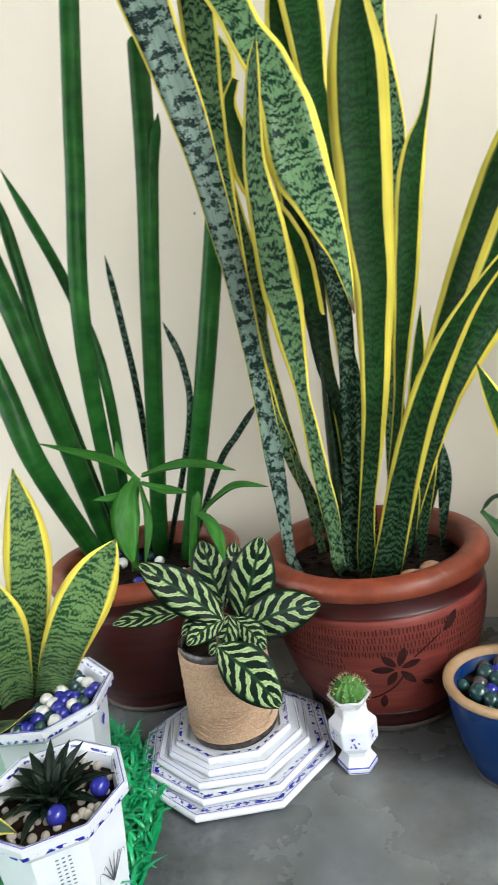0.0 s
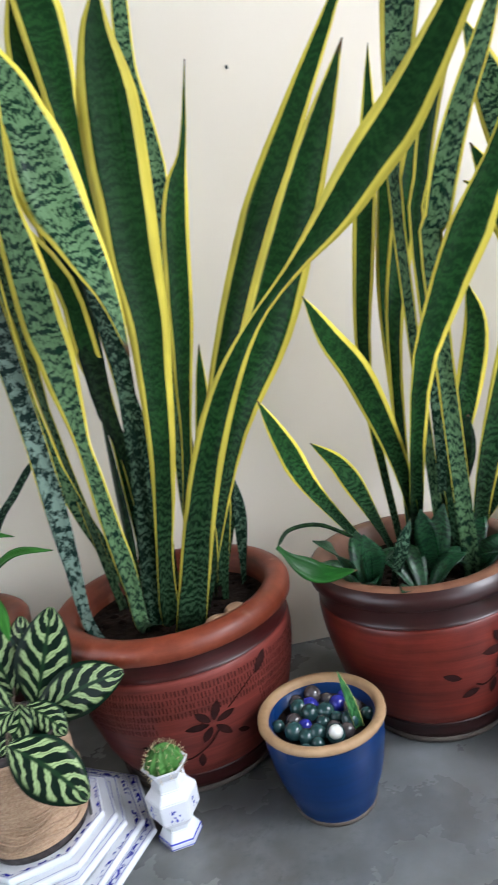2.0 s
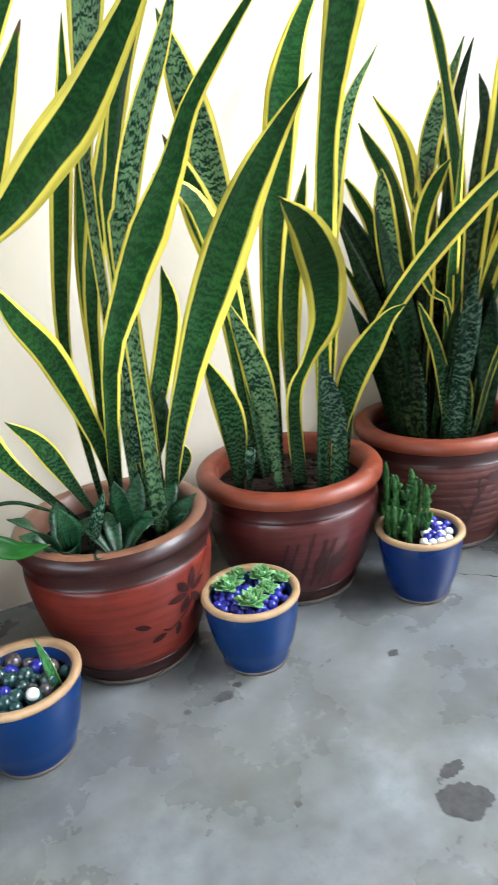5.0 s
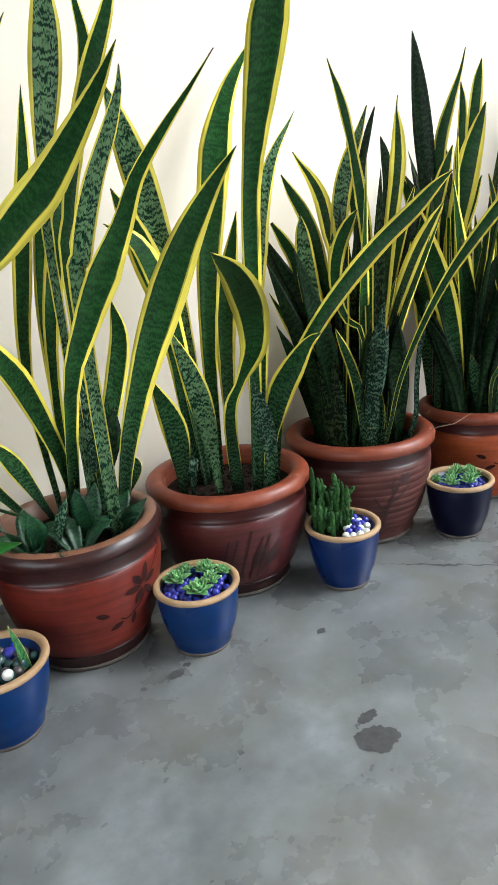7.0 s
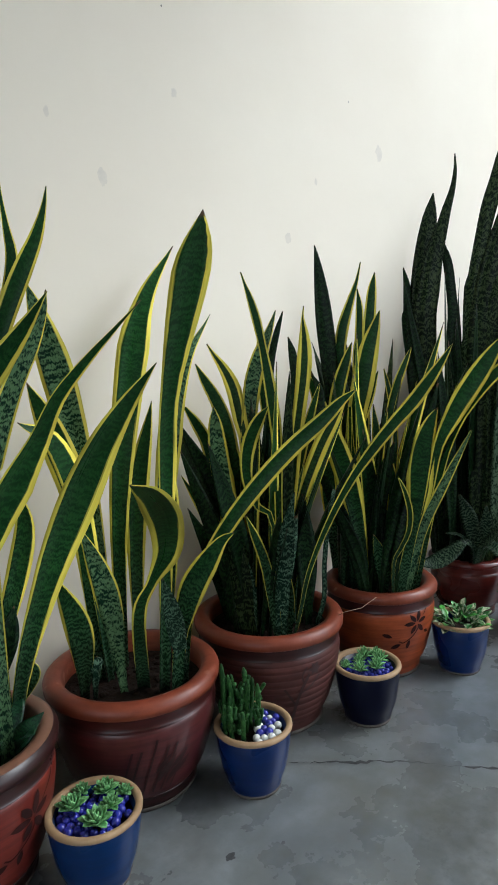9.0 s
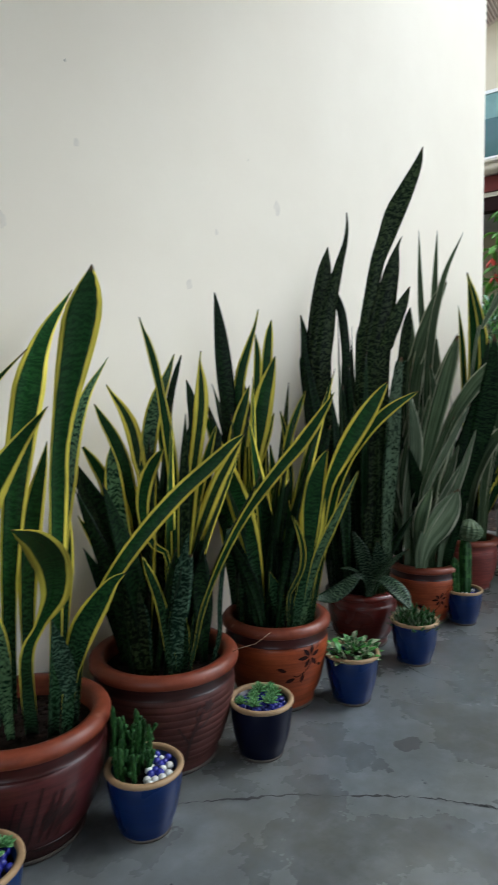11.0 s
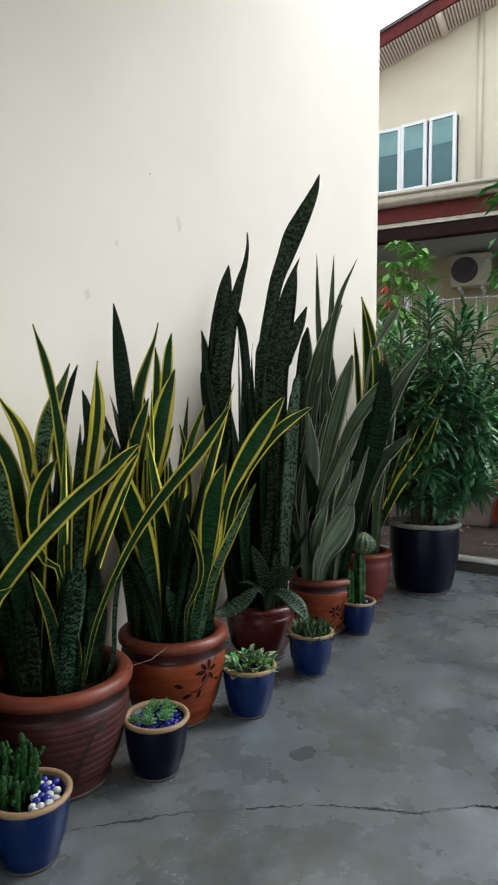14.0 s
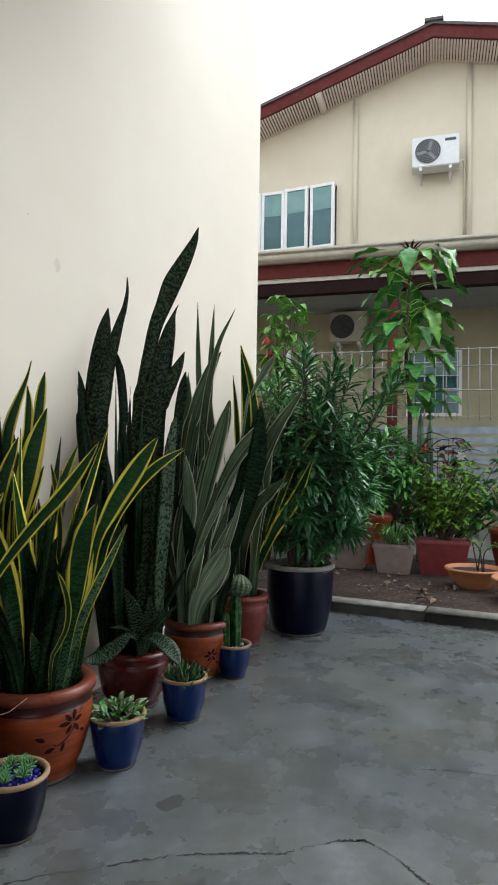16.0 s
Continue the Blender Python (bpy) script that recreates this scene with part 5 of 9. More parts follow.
PL = thing("snake_plant", "crowded low yellow-edged snake plant with banded leaves", "plant", group="snake plants in pots")
PLANTS["E"] = PL
blade(PL, LAUR, 1.0, (-0.63, -0.78, 0.1), ((1.320, -0.257, 0.218), (1.320, -0.257, 0.558), (1.319, -0.260, 0.661), (1.316, -0.260, 0.754), (1.311, -0.255, 0.825), (1.304, -0.249, 0.896), (1.296, -0.241, 0.966), (1.287, -0.232, 1.031), (1.277, -0.221, 1.086), (1.269, -0.212, 1.121), (1.263, -0.205, 1.151)), prof=(0.016, 0.021, 0.024, 0.029, 0.031, 0.027, 0.020, 0.023, 0.017, 0.008, 0.003))
blade(PL, LAUR, 1.0, (-0.57, -0.81, 0.1), ((1.297, -0.133, 0.218), (1.297, -0.133, 0.568), (1.290, -0.107, 0.695), (1.285, -0.091, 0.769), (1.274, -0.067, 0.833), (1.259, -0.039, 0.886), (1.241, -0.025, 0.931)), prof=(0.020, 0.035, 0.041, 0.041, 0.036, 0.025, 0.003))
blade(PL, LAUR_GOLD, 1.0, (-0.59, -0.81, 0.1), ((1.316, -0.138, 0.218), (1.316, -0.138, 0.672), (1.315, -0.117, 0.778), (1.312, -0.098, 0.858), (1.302, -0.073, 0.912), (1.288, -0.045, 0.955), (1.280, -0.027, 0.984)), prof=(0.017, 0.030, 0.038, 0.041, 0.029, 0.013, 0.003))
blade(PL, LAUR_PALE, 1.0, (-0.56, -0.81, 0.1), ((1.226, -0.206, 0.218), (1.226, -0.206, 0.450), (1.210, -0.198, 0.553), (1.196, -0.190, 0.634), (1.186, -0.187, 0.715), (1.179, -0.188, 0.784), (1.176, -0.189, 0.825)), prof=(0.018, 0.034, 0.040, 0.049, 0.048, 0.033, 0.002))
blade(PL, DARKBAND, 1.0, (-0.56, -0.77, 0.1), ((1.226, -0.239, 0.218), (1.226, -0.239, 0.259), (1.219, -0.240, 0.318), (1.208, -0.239, 0.391), (1.197, -0.238, 0.463), (1.186, -0.236, 0.524)), prof=(0.027, 0.050, 0.058, 0.059, 0.050, 0.016))
blade(PL, LAUR_PALE, 1.0, (-0.61, -0.79, 0.1), ((1.328, -0.141, 0.218), (1.328, -0.141, 0.542), (1.328, -0.130, 0.670), (1.336, -0.130, 0.777), (1.347, -0.137, 0.873), (1.363, -0.151, 0.947), (1.381, -0.168, 1.006), (1.396, -0.182, 1.064)), prof=(0.023, 0.029, 0.036, 0.041, 0.047, 0.041, 0.022, 0.003))
blade(PL, DARKB, 1.0, (-0.64, -0.77, 0.1), ((1.372, -0.167, 0.218), (1.372, -0.167, 0.775), (1.384, -0.165, 0.882), (1.393, -0.166, 0.947), (1.407, -0.174, 1.011), (1.421, -0.183, 1.062)), prof=(0.016, 0.020, 0.018, 0.020, 0.016, 0.003))
blade(PL, LAUR, 1.0, (-0.59, -0.79, 0.1), ((1.283, -0.277, 0.218), (1.283, -0.277, 0.518), (1.253, -0.255, 0.571), (1.234, -0.244, 0.624), (1.225, -0.248, 0.685), (1.226, -0.265, 0.744), (1.235, -0.290, 0.793), (1.244, -0.314, 0.824)), prof=(0.009, 0.012, 0.018, 0.025, 0.033, 0.037, 0.029, 0.002))
blade(PL, LAUR_GOLD, 1.0, (-0.67, -0.74, 0.1), ((1.372, -0.230, 0.218), (1.372, -0.230, 0.458), (1.382, -0.241, 0.586), (1.391, -0.251, 0.713), (1.399, -0.259, 0.798), (1.406, -0.267, 0.871), (1.410, -0.272, 0.934), (1.411, -0.272, 0.992), (1.410, -0.269, 1.039), (1.412, -0.271, 1.068)), prof=(0.020, 0.025, 0.030, 0.034, 0.035, 0.037, 0.039, 0.026, 0.007, 0.003))
blade(PL, DARKB, 1.0, (-0.66, -0.75, 0.1), ((1.421, -0.210, 0.218), (1.423, -0.210, 0.772), (1.432, -0.212, 0.870), (1.433, -0.204, 0.946), (1.428, -0.193, 0.994)), prof=(0.022, 0.027, 0.024, 0.022, 0.003))
blade(PL, DARKB, 1.0, (-0.68, -0.73, 0.1), ((1.421, -0.236, 0.218), (1.444, -0.238, 0.684), (1.466, -0.258, 0.771), (1.474, -0.260, 0.846), (1.464, -0.241, 0.896)), prof=(0.017, 0.031, 0.031, 0.024, 0.003))
blade(PL, BANDED, 1.0, (-0.61, -0.73, 0.1), ((1.261, -0.320, 0.218), (1.261, -0.320, 0.257), (1.260, -0.324, 0.303), (1.258, -0.333, 0.385), (1.259, -0.343, 0.455), (1.259, -0.353, 0.525), (1.262, -0.366, 0.584), (1.265, -0.376, 0.623)), prof=(0.022, 0.028, 0.031, 0.037, 0.042, 0.035, 0.016, 0.002))
blade(PL, LAUR, 1.0, (-0.59, -0.74, 0.1), ((1.256, -0.312, 0.218), (1.256, -0.312, 0.257), (1.250, -0.312, 0.304), (1.240, -0.310, 0.376), (1.226, -0.303, 0.452), (1.209, -0.291, 0.513), (1.193, -0.279, 0.563)), prof=(0.017, 0.021, 0.025, 0.028, 0.026, 0.021, 0.002))
blade(PL, BANDED, 1.0, (-0.66, -0.7, 0.1), ((1.386, -0.310, 0.218), (1.405, -0.329, 0.307), (1.407, -0.331, 0.392), (1.411, -0.336, 0.466), (1.417, -0.345, 0.539), (1.424, -0.354, 0.602)), prof=(0.011, 0.013, 0.013, 0.013, 0.012, 0.009))
blade(PL, LAUR_GOLD, 1.0, (-0.66, -0.73, 0.1), ((1.402, -0.228, 0.218), (1.402, -0.228, 0.472), (1.417, -0.239, 0.558), (1.436, -0.258, 0.633), (1.458, -0.279, 0.707), (1.481, -0.303, 0.771), (1.504, -0.328, 0.827)), prof=(0.017, 0.022, 0.034, 0.042, 0.043, 0.033, 0.003))
blade(PL, LAUR, 1.0, (-0.57, -0.77, 0.1), ((1.303, -0.179, 0.218), (1.303, -0.179, 0.329), (1.285, -0.159, 0.447), (1.267, -0.140, 0.554), (1.248, -0.119, 0.639)), prof=(0.017, 0.021, 0.030, 0.035, 0.003))
blade(PL, DARKB, 1.0, (-0.63, -0.71, 0.1), ((1.370, -0.273, 0.218), (1.370, -0.273, 0.295), (1.378, -0.275, 0.379), (1.379, -0.269, 0.452), (1.378, -0.258, 0.525)), prof=(0.020, 0.025, 0.035, 0.039, 0.018))
blade(PL, LAUR, 1.0, (-0.55, -0.83, 0.1), ((1.265, -0.110, 0.218), (1.264, -0.106, 0.508), (1.262, -0.064, 0.631), (1.260, -0.036, 0.715), (1.234, -0.025, 0.771), (1.201, -0.025, 0.816)), prof=(0.017, 0.030, 0.036, 0.036, 0.030, 0.009))
blade(PL, DARKB, 1.0, (-0.54, -0.82, 0.1), ((1.285, -0.105, 0.218), (1.281, -0.078, 0.435), (1.258, -0.028, 0.541), (1.240, -0.025, 0.631), (1.220, -0.025, 0.719)), prof=(0.022, 0.040, 0.047, 0.039, 0.011))
blade(PL, LAUR, 1.0, (-0.71, -0.69, 0.1), ((1.273, -0.340, 0.218), (1.261, -0.387, 0.322), (1.265, -0.411, 0.418), (1.273, -0.437, 0.492), (1.283, -0.463, 0.555), (1.294, -0.493, 0.617), (1.308, -0.526, 0.678), (1.324, -0.562, 0.733), (1.343, -0.601, 0.788), (1.361, -0.640, 0.837), (1.374, -0.670, 0.881), (1.385, -0.695, 0.922), (1.392, -0.713, 0.954)), prof=(0.007, 0.009, 0.011, 0.012, 0.015, 0.017, 0.020, 0.025, 0.028, 0.031, 0.027, 0.015, 0.002))
blade(PL, LAUR, 1.0, (-0.65, -0.74, 0.1), ((1.412, -0.212, 0.218), (1.412, -0.212, 0.534), (1.420, -0.233, 0.665), (1.437, -0.266, 0.795), (1.449, -0.287, 0.870)), prof=(0.022, 0.027, 0.031, 0.022, 0.003))
blade(PL, LAUR, 1.0, (-0.62, -0.78, 0.1), ((1.383, -0.170, 0.218), (1.383, -0.170, 0.665), (1.379, -0.149, 0.795), (1.376, -0.132, 0.915), (1.378, -0.126, 0.996)), prof=(0.019, 0.024, 0.024, 0.018, 0.003))

PL = thing("snake_plant", "dense yellow-edged snake plant with slanting leaves", "plant", group="snake plants in pots")
PLANTS["F"] = PL
blade(PL, DARKB, 1.0, (-0.7, -0.71, 0.1), ((1.727, -0.146, 0.208), (1.727, -0.144, 0.512), (1.707, -0.117, 0.704), (1.695, -0.102, 0.831), (1.689, -0.094, 0.932), (1.683, -0.086, 1.033), (1.678, -0.078, 1.133), (1.672, -0.070, 1.220), (1.667, -0.064, 1.272)), prof=(0.018, 0.032, 0.038, 0.044, 0.051, 0.053, 0.042, 0.021, 0.003))
blade(PL, LAUR, 1.0, (-0.72, -0.7, 0.1), ((1.736, -0.146, 0.208), (1.738, -0.108, 0.791), (1.739, -0.094, 0.932), (1.749, -0.098, 1.021), (1.767, -0.112, 1.098), (1.784, -0.127, 1.168), (1.794, -0.134, 1.223)), prof=(0.018, 0.032, 0.034, 0.037, 0.026, 0.011, 0.003))
blade(PL, LAUR, 1.0, (-0.74, -0.67, 0.1), ((1.776, -0.160, 0.208), (1.776, -0.160, 0.828), (1.789, -0.160, 0.956), (1.802, -0.162, 1.058), (1.811, -0.164, 1.135), (1.819, -0.168, 1.189)), prof=(0.018, 0.032, 0.032, 0.035, 0.028, 0.003))
blade(PL, LAUR, 1.0, (-0.73, -0.68, 0.1), ((1.769, -0.153, 0.208), (1.778, -0.129, 0.866), (1.793, -0.126, 0.995), (1.802, -0.121, 1.086), (1.803, -0.112, 1.145)), prof=(0.023, 0.028, 0.026, 0.022, 0.003))
blade(PL, LAUR_WIDE, 1.0, (-0.73, -0.68, 0.1), ((1.692, -0.190, 0.208), (1.692, -0.190, 0.398), (1.689, -0.179, 0.573), (1.696, -0.183, 0.697), (1.706, -0.193, 0.783), (1.717, -0.206, 0.869), (1.729, -0.218, 0.955), (1.741, -0.232, 1.022), (1.750, -0.242, 1.067)), prof=(0.022, 0.027, 0.037, 0.048, 0.058, 0.066, 0.058, 0.031, 0.003))
blade(PL, LAUR, 1.0, (-0.71, -0.7, 0.1), ((1.696, -0.154, 0.208), (1.696, -0.154, 0.455), (1.688, -0.125, 0.644), (1.690, -0.115, 0.769), (1.703, -0.124, 0.857), (1.719, -0.138, 0.925), (1.731, -0.150, 0.979)), prof=(0.022, 0.027, 0.036, 0.042, 0.042, 0.030, 0.003))
blade(PL, LAUR, 1.0, (-0.76, -0.64, 0.1), ((1.779, -0.231, 0.208), (1.779, -0.231, 0.461), (1.790, -0.227, 0.638), (1.805, -0.235, 0.764), (1.821, -0.248, 0.846), (1.838, -0.264, 0.909), (1.852, -0.278, 0.959)), prof=(0.019, 0.023, 0.026, 0.026, 0.026, 0.019, 0.003))
blade(PL, LAUR, 1.0, (-0.76, -0.64, 0.1), ((1.810, -0.239, 0.208), (1.810, -0.239, 0.508), (1.826, -0.239, 0.673), (1.826, -0.226, 0.775), (1.823, -0.213, 0.846), (1.819, -0.201, 0.897)), prof=(0.015, 0.019, 0.017, 0.017, 0.015, 0.003))
blade(PL, LAUR, 1.0, (-0.77, -0.6, 0.1), ((1.712, -0.350, 0.208), (1.712, -0.350, 0.297), (1.718, -0.375, 0.408), (1.720, -0.390, 0.494), (1.720, -0.400, 0.560), (1.717, -0.405, 0.620), (1.717, -0.415, 0.685), (1.723, -0.433, 0.749), (1.731, -0.451, 0.792)), prof=(0.022, 0.028, 0.034, 0.049, 0.069, 0.074, 0.064, 0.037, 0.003), cup=.2)
blade(PL, LAUR_WIDE, 1.0, (-0.81, -0.58, 0.1), ((1.734, -0.354, 0.208), (1.736, -0.398, 0.435), (1.736, -0.426, 0.570), (1.736, -0.452, 0.689), (1.748, -0.485, 0.767), (1.760, -0.517, 0.830), (1.775, -0.553, 0.893), (1.788, -0.585, 0.947), (1.798, -0.607, 0.982)), prof=(0.016, 0.020, 0.022, 0.028, 0.047, 0.055, 0.051, 0.029, 0.003))
blade(PL, LAUR_WIDE, 1.0, (-0.84, -0.54, 0.1), ((1.760, -0.350, 0.208), (1.781, -0.426, 0.602), (1.787, -0.472, 0.737), (1.800, -0.512, 0.809), (1.814, -0.550, 0.861), (1.832, -0.592, 0.904), (1.850, -0.632, 0.934), (1.864, -0.662, 0.954)), prof=(0.018, 0.022, 0.026, 0.030, 0.032, 0.030, 0.017, 0.003))
blade(PL, LAUR_PALE, 1.0, (-0.79, -0.58, 0.1), ((1.712, -0.352, 0.208), (1.707, -0.385, 0.317), (1.709, -0.409, 0.416), (1.713, -0.432, 0.489), (1.723, -0.463, 0.560), (1.733, -0.492, 0.625), (1.743, -0.521, 0.689), (1.749, -0.542, 0.735)), prof=(0.013, 0.016, 0.022, 0.029, 0.029, 0.023, 0.013, 0.004))
blade(PL, LAUR_WIDE, 1.0, (-0.75, -0.61, 0.1), ((1.687, -0.337, 0.208), (1.687, -0.337, 0.338), (1.691, -0.359, 0.389), (1.695, -0.382, 0.439), (1.689, -0.393, 0.500), (1.671, -0.389, 0.562), (1.653, -0.380, 0.604)), prof=(0.008, 0.010, 0.012, 0.015, 0.017, 0.014, 0.003))
blade(PL, LAUR, 1.0, (-0.8, -0.58, 0.1), ((1.786, -0.339, 0.208), (1.805, -0.370, 0.449), (1.812, -0.398, 0.574), (1.813, -0.415, 0.673), (1.814, -0.431, 0.771), (1.822, -0.456, 0.854)), prof=(0.015, 0.019, 0.020, 0.022, 0.020, 0.003))
blade(PL, LAUR, 1.0, (-0.72, -0.68, 0.1), ((1.666, -0.197, 0.208), (1.666, -0.197, 0.774), (1.668, -0.199, 0.676), (1.677, -0.211, 0.603), (1.691, -0.230, 0.578)), prof=(0.008, 0.010, 0.016, 0.020, 0.003))
blade(PL, DARKB, 1.0, (-0.73, -0.64, 0.1), ((1.740, -0.229, 0.208), (1.740, -0.229, 0.368), (1.746, -0.236, 0.494), (1.758, -0.253, 0.594), (1.774, -0.274, 0.681)), prof=(0.023, 0.042, 0.050, 0.042, 0.004))
blade(PL, DARKB, 1.0, (-0.7, -0.65, 0.1), ((1.709, -0.229, 0.208), (1.709, -0.229, 0.275), (1.696, -0.218, 0.327), (1.689, -0.218, 0.403), (1.690, -0.228, 0.479)), prof=(0.025, 0.046, 0.052, 0.047, 0.004))
blade(PL, DARKB, 1.0, (-0.77, -0.61, 0.1), ((1.832, -0.269, 0.208), (1.832, -0.269, 0.429), (1.858, -0.285, 0.582), (1.892, -0.312, 0.734), (1.915, -0.329, 0.849)), prof=(0.018, 0.032, 0.037, 0.032, 0.003))
blade(PL, LAUR, 1.0, (-0.74, -0.65, 0.1), ((1.777, -0.215, 0.208), (1.777, -0.215, 0.408), (1.782, -0.207, 0.561), (1.785, -0.199, 0.688), (1.784, -0.187, 0.790)), prof=(0.022, 0.028, 0.032, 0.030, 0.003))
blade(PL, LAUR, 1.0, (-0.73, -0.68, 0.1), ((1.700, -0.154, 0.208), (1.700, -0.154, 0.544), (1.707, -0.159, 0.656), (1.724, -0.180, 0.731), (1.745, -0.205, 0.818), (1.762, -0.225, 0.892)), prof=(0.019, 0.023, 0.027, 0.034, 0.031, 0.003))

PL = thing("snake_plant", "very tall dark green snake plant with pale bands", "plant", group="snake plants in pots")
PLANTS["G"] = PL
blade(PL, DARKBAND, 1.0, (-0.79, -0.6, 0.1), ((2.245, -0.115, 0.145), (2.205, -0.040, 0.838), (2.209, -0.043, 1.011), (2.219, -0.054, 1.184), (2.229, -0.064, 1.312), (2.238, -0.075, 1.419), (2.245, -0.084, 1.497)), prof=(0.033, 0.060, 0.072, 0.076, 0.070, 0.048, 0.004))
blade(PL, DARKBAND, 1.0, (-0.8, -0.57, 0.1), ((2.227, -0.128, 0.145), (2.193, -0.089, 0.967), (2.203, -0.095, 1.154), (2.216, -0.108, 1.281), (2.231, -0.127, 1.365), (2.243, -0.140, 1.433), (2.254, -0.154, 1.495), (2.261, -0.160, 1.558), (2.261, -0.158, 1.613)), prof=(0.041, 0.075, 0.075, 0.063, 0.043, 0.031, 0.020, 0.012, 0.004))
blade(PL, DARKB, 1.0, (-0.82, -0.57, 0.1), ((2.285, -0.132, 0.145), (2.285, -0.132, 0.945), (2.292, -0.134, 1.076), (2.291, -0.125, 1.185), (2.286, -0.113, 1.271), (2.274, -0.091, 1.354)), prof=(0.023, 0.028, 0.034, 0.034, 0.030, 0.006))
blade(PL, DARKBAND, 1.0, (-0.83, -0.5, 0.1), ((2.281, -0.214, 0.145), (2.281, -0.214, 1.051), (2.282, -0.229, 1.198), (2.288, -0.249, 1.323), (2.295, -0.270, 1.425), (2.308, -0.297, 1.506), (2.321, -0.323, 1.586), (2.339, -0.358, 1.666), (2.356, -0.392, 1.748), (2.363, -0.408, 1.807)), prof=(0.030, 0.055, 0.049, 0.048, 0.052, 0.061, 0.071, 0.057, 0.032, 0.004))
blade(PL, DARKBAND, 1.0, (-0.85, -0.51, 0.1), ((2.266, -0.262, 0.145), (2.266, -0.262, 0.839), (2.262, -0.275, 1.007), (2.263, -0.296, 1.171), (2.270, -0.321, 1.293), (2.276, -0.342, 1.393), (2.281, -0.356, 1.456), (2.288, -0.371, 1.495)), prof=(0.049, 0.089, 0.100, 0.092, 0.072, 0.047, 0.015, 0.002))
blade(PL, DARKBAND, 1.0, (-0.86, -0.5, 0.1), ((2.280, -0.295, 0.145), (2.279, -0.302, 1.006), (2.271, -0.324, 1.129), (2.275, -0.351, 1.199), (2.282, -0.380, 1.264), (2.286, -0.403, 1.317)), prof=(0.024, 0.044, 0.051, 0.051, 0.036, 0.004))
blade(PL, DARKB, 1.0, (-0.78, -0.62, 0.1), ((2.239, -0.118, 0.145), (2.181, -0.025, 0.968), (2.177, -0.025, 1.097), (2.172, -0.025, 1.182), (2.152, -0.025, 1.244)), prof=(0.024, 0.030, 0.030, 0.024, 0.004))
blade(PL, DARKBAND, 1.0, (-0.87, -0.49, 0.1), ((2.362, -0.264, 0.145), (2.406, -0.304, 0.965), (2.405, -0.314, 1.095), (2.408, -0.328, 1.202), (2.411, -0.337, 1.263)), prof=(0.019, 0.034, 0.038, 0.034, 0.004))
blade(PL, GBAND, 1.0, (-0.86, -0.51, 0.1), ((2.286, -0.285, 0.148), (2.284, -0.314, 0.330), (2.281, -0.319, 0.466), (2.281, -0.329, 0.616), (2.282, -0.339, 0.748), (2.282, -0.347, 0.878), (2.283, -0.357, 0.992), (2.289, -0.370, 1.075)), prof=(0.018, 0.033, 0.038, 0.047, 0.052, 0.049, 0.037, 0.007))
blade(PL, BANDED, 1.0, (-0.87, -0.5, 0.1), ((2.354, -0.253, 0.148), (2.397, -0.286, 0.944), (2.409, -0.307, 1.079), (2.418, -0.323, 1.181), (2.422, -0.331, 1.256)), prof=(0.018, 0.032, 0.032, 0.024, 0.004))
blade(PL, GFOOT, 1.0, (-0.3, -0.5, 0.8), ((2.220, -0.277, 0.145), (2.197, -0.302, 0.246), (2.189, -0.351, 0.308), (2.184, -0.410, 0.370), (2.180, -0.462, 0.418)), prof=(0.020, 0.025, 0.036, 0.028, 0.006))
blade(PL, GFOOT, 1.0, (-0.8, -0.53, 0.1), ((2.219, -0.276, 0.145), (2.199, -0.296, 0.248), (2.185, -0.293, 0.306), (2.161, -0.284, 0.388), (2.133, -0.266, 0.461)), prof=(0.017, 0.031, 0.053, 0.053, 0.006))
blade(PL, GFOOT, 1.0, (-0.4, -0.6, 0.7), ((2.219, -0.276, 0.145), (2.189, -0.308, 0.253), (2.181, -0.342, 0.289), (2.176, -0.392, 0.281), (2.165, -0.445, 0.254), (2.150, -0.491, 0.220)), prof=(0.016, 0.020, 0.032, 0.060, 0.063, 0.006))
blade(PL, GFOOT, 1.0, (-0.4, -0.5, 0.75), ((2.213, -0.269, 0.145), (2.179, -0.300, 0.258), (2.141, -0.284, 0.298), (2.094, -0.266, 0.267), (2.034, -0.238, 0.239), (1.976, -0.205, 0.242)), prof=(0.016, 0.020, 0.030, 0.052, 0.055, 0.006))
blade(PL, GFOOT, 1.0, (-0.2, -0.3, 0.9), ((2.217, -0.274, 0.145), (2.204, -0.288, 0.246), (2.169, -0.282, 0.291), (2.129, -0.265, 0.323), (2.087, -0.244, 0.332)), prof=(0.013, 0.017, 0.022, 0.022, 0.004))
blade(PL, GFOOT, 1.0, (-0.81, -0.52, 0.1), ((2.227, -0.283, 0.145), (2.223, -0.288, 0.241), (2.221, -0.303, 0.294), (2.217, -0.318, 0.360), (2.208, -0.323, 0.420)), prof=(0.022, 0.027, 0.046, 0.041, 0.006))
blade(PL, GFOOT, 1.0, (-0.81, -0.52, 0.1), ((2.227, -0.282, 0.145), (2.218, -0.294, 0.239), (2.214, -0.318, 0.281), (2.210, -0.357, 0.341), (2.207, -0.386, 0.383)), prof=(0.015, 0.019, 0.029, 0.024, 0.006))

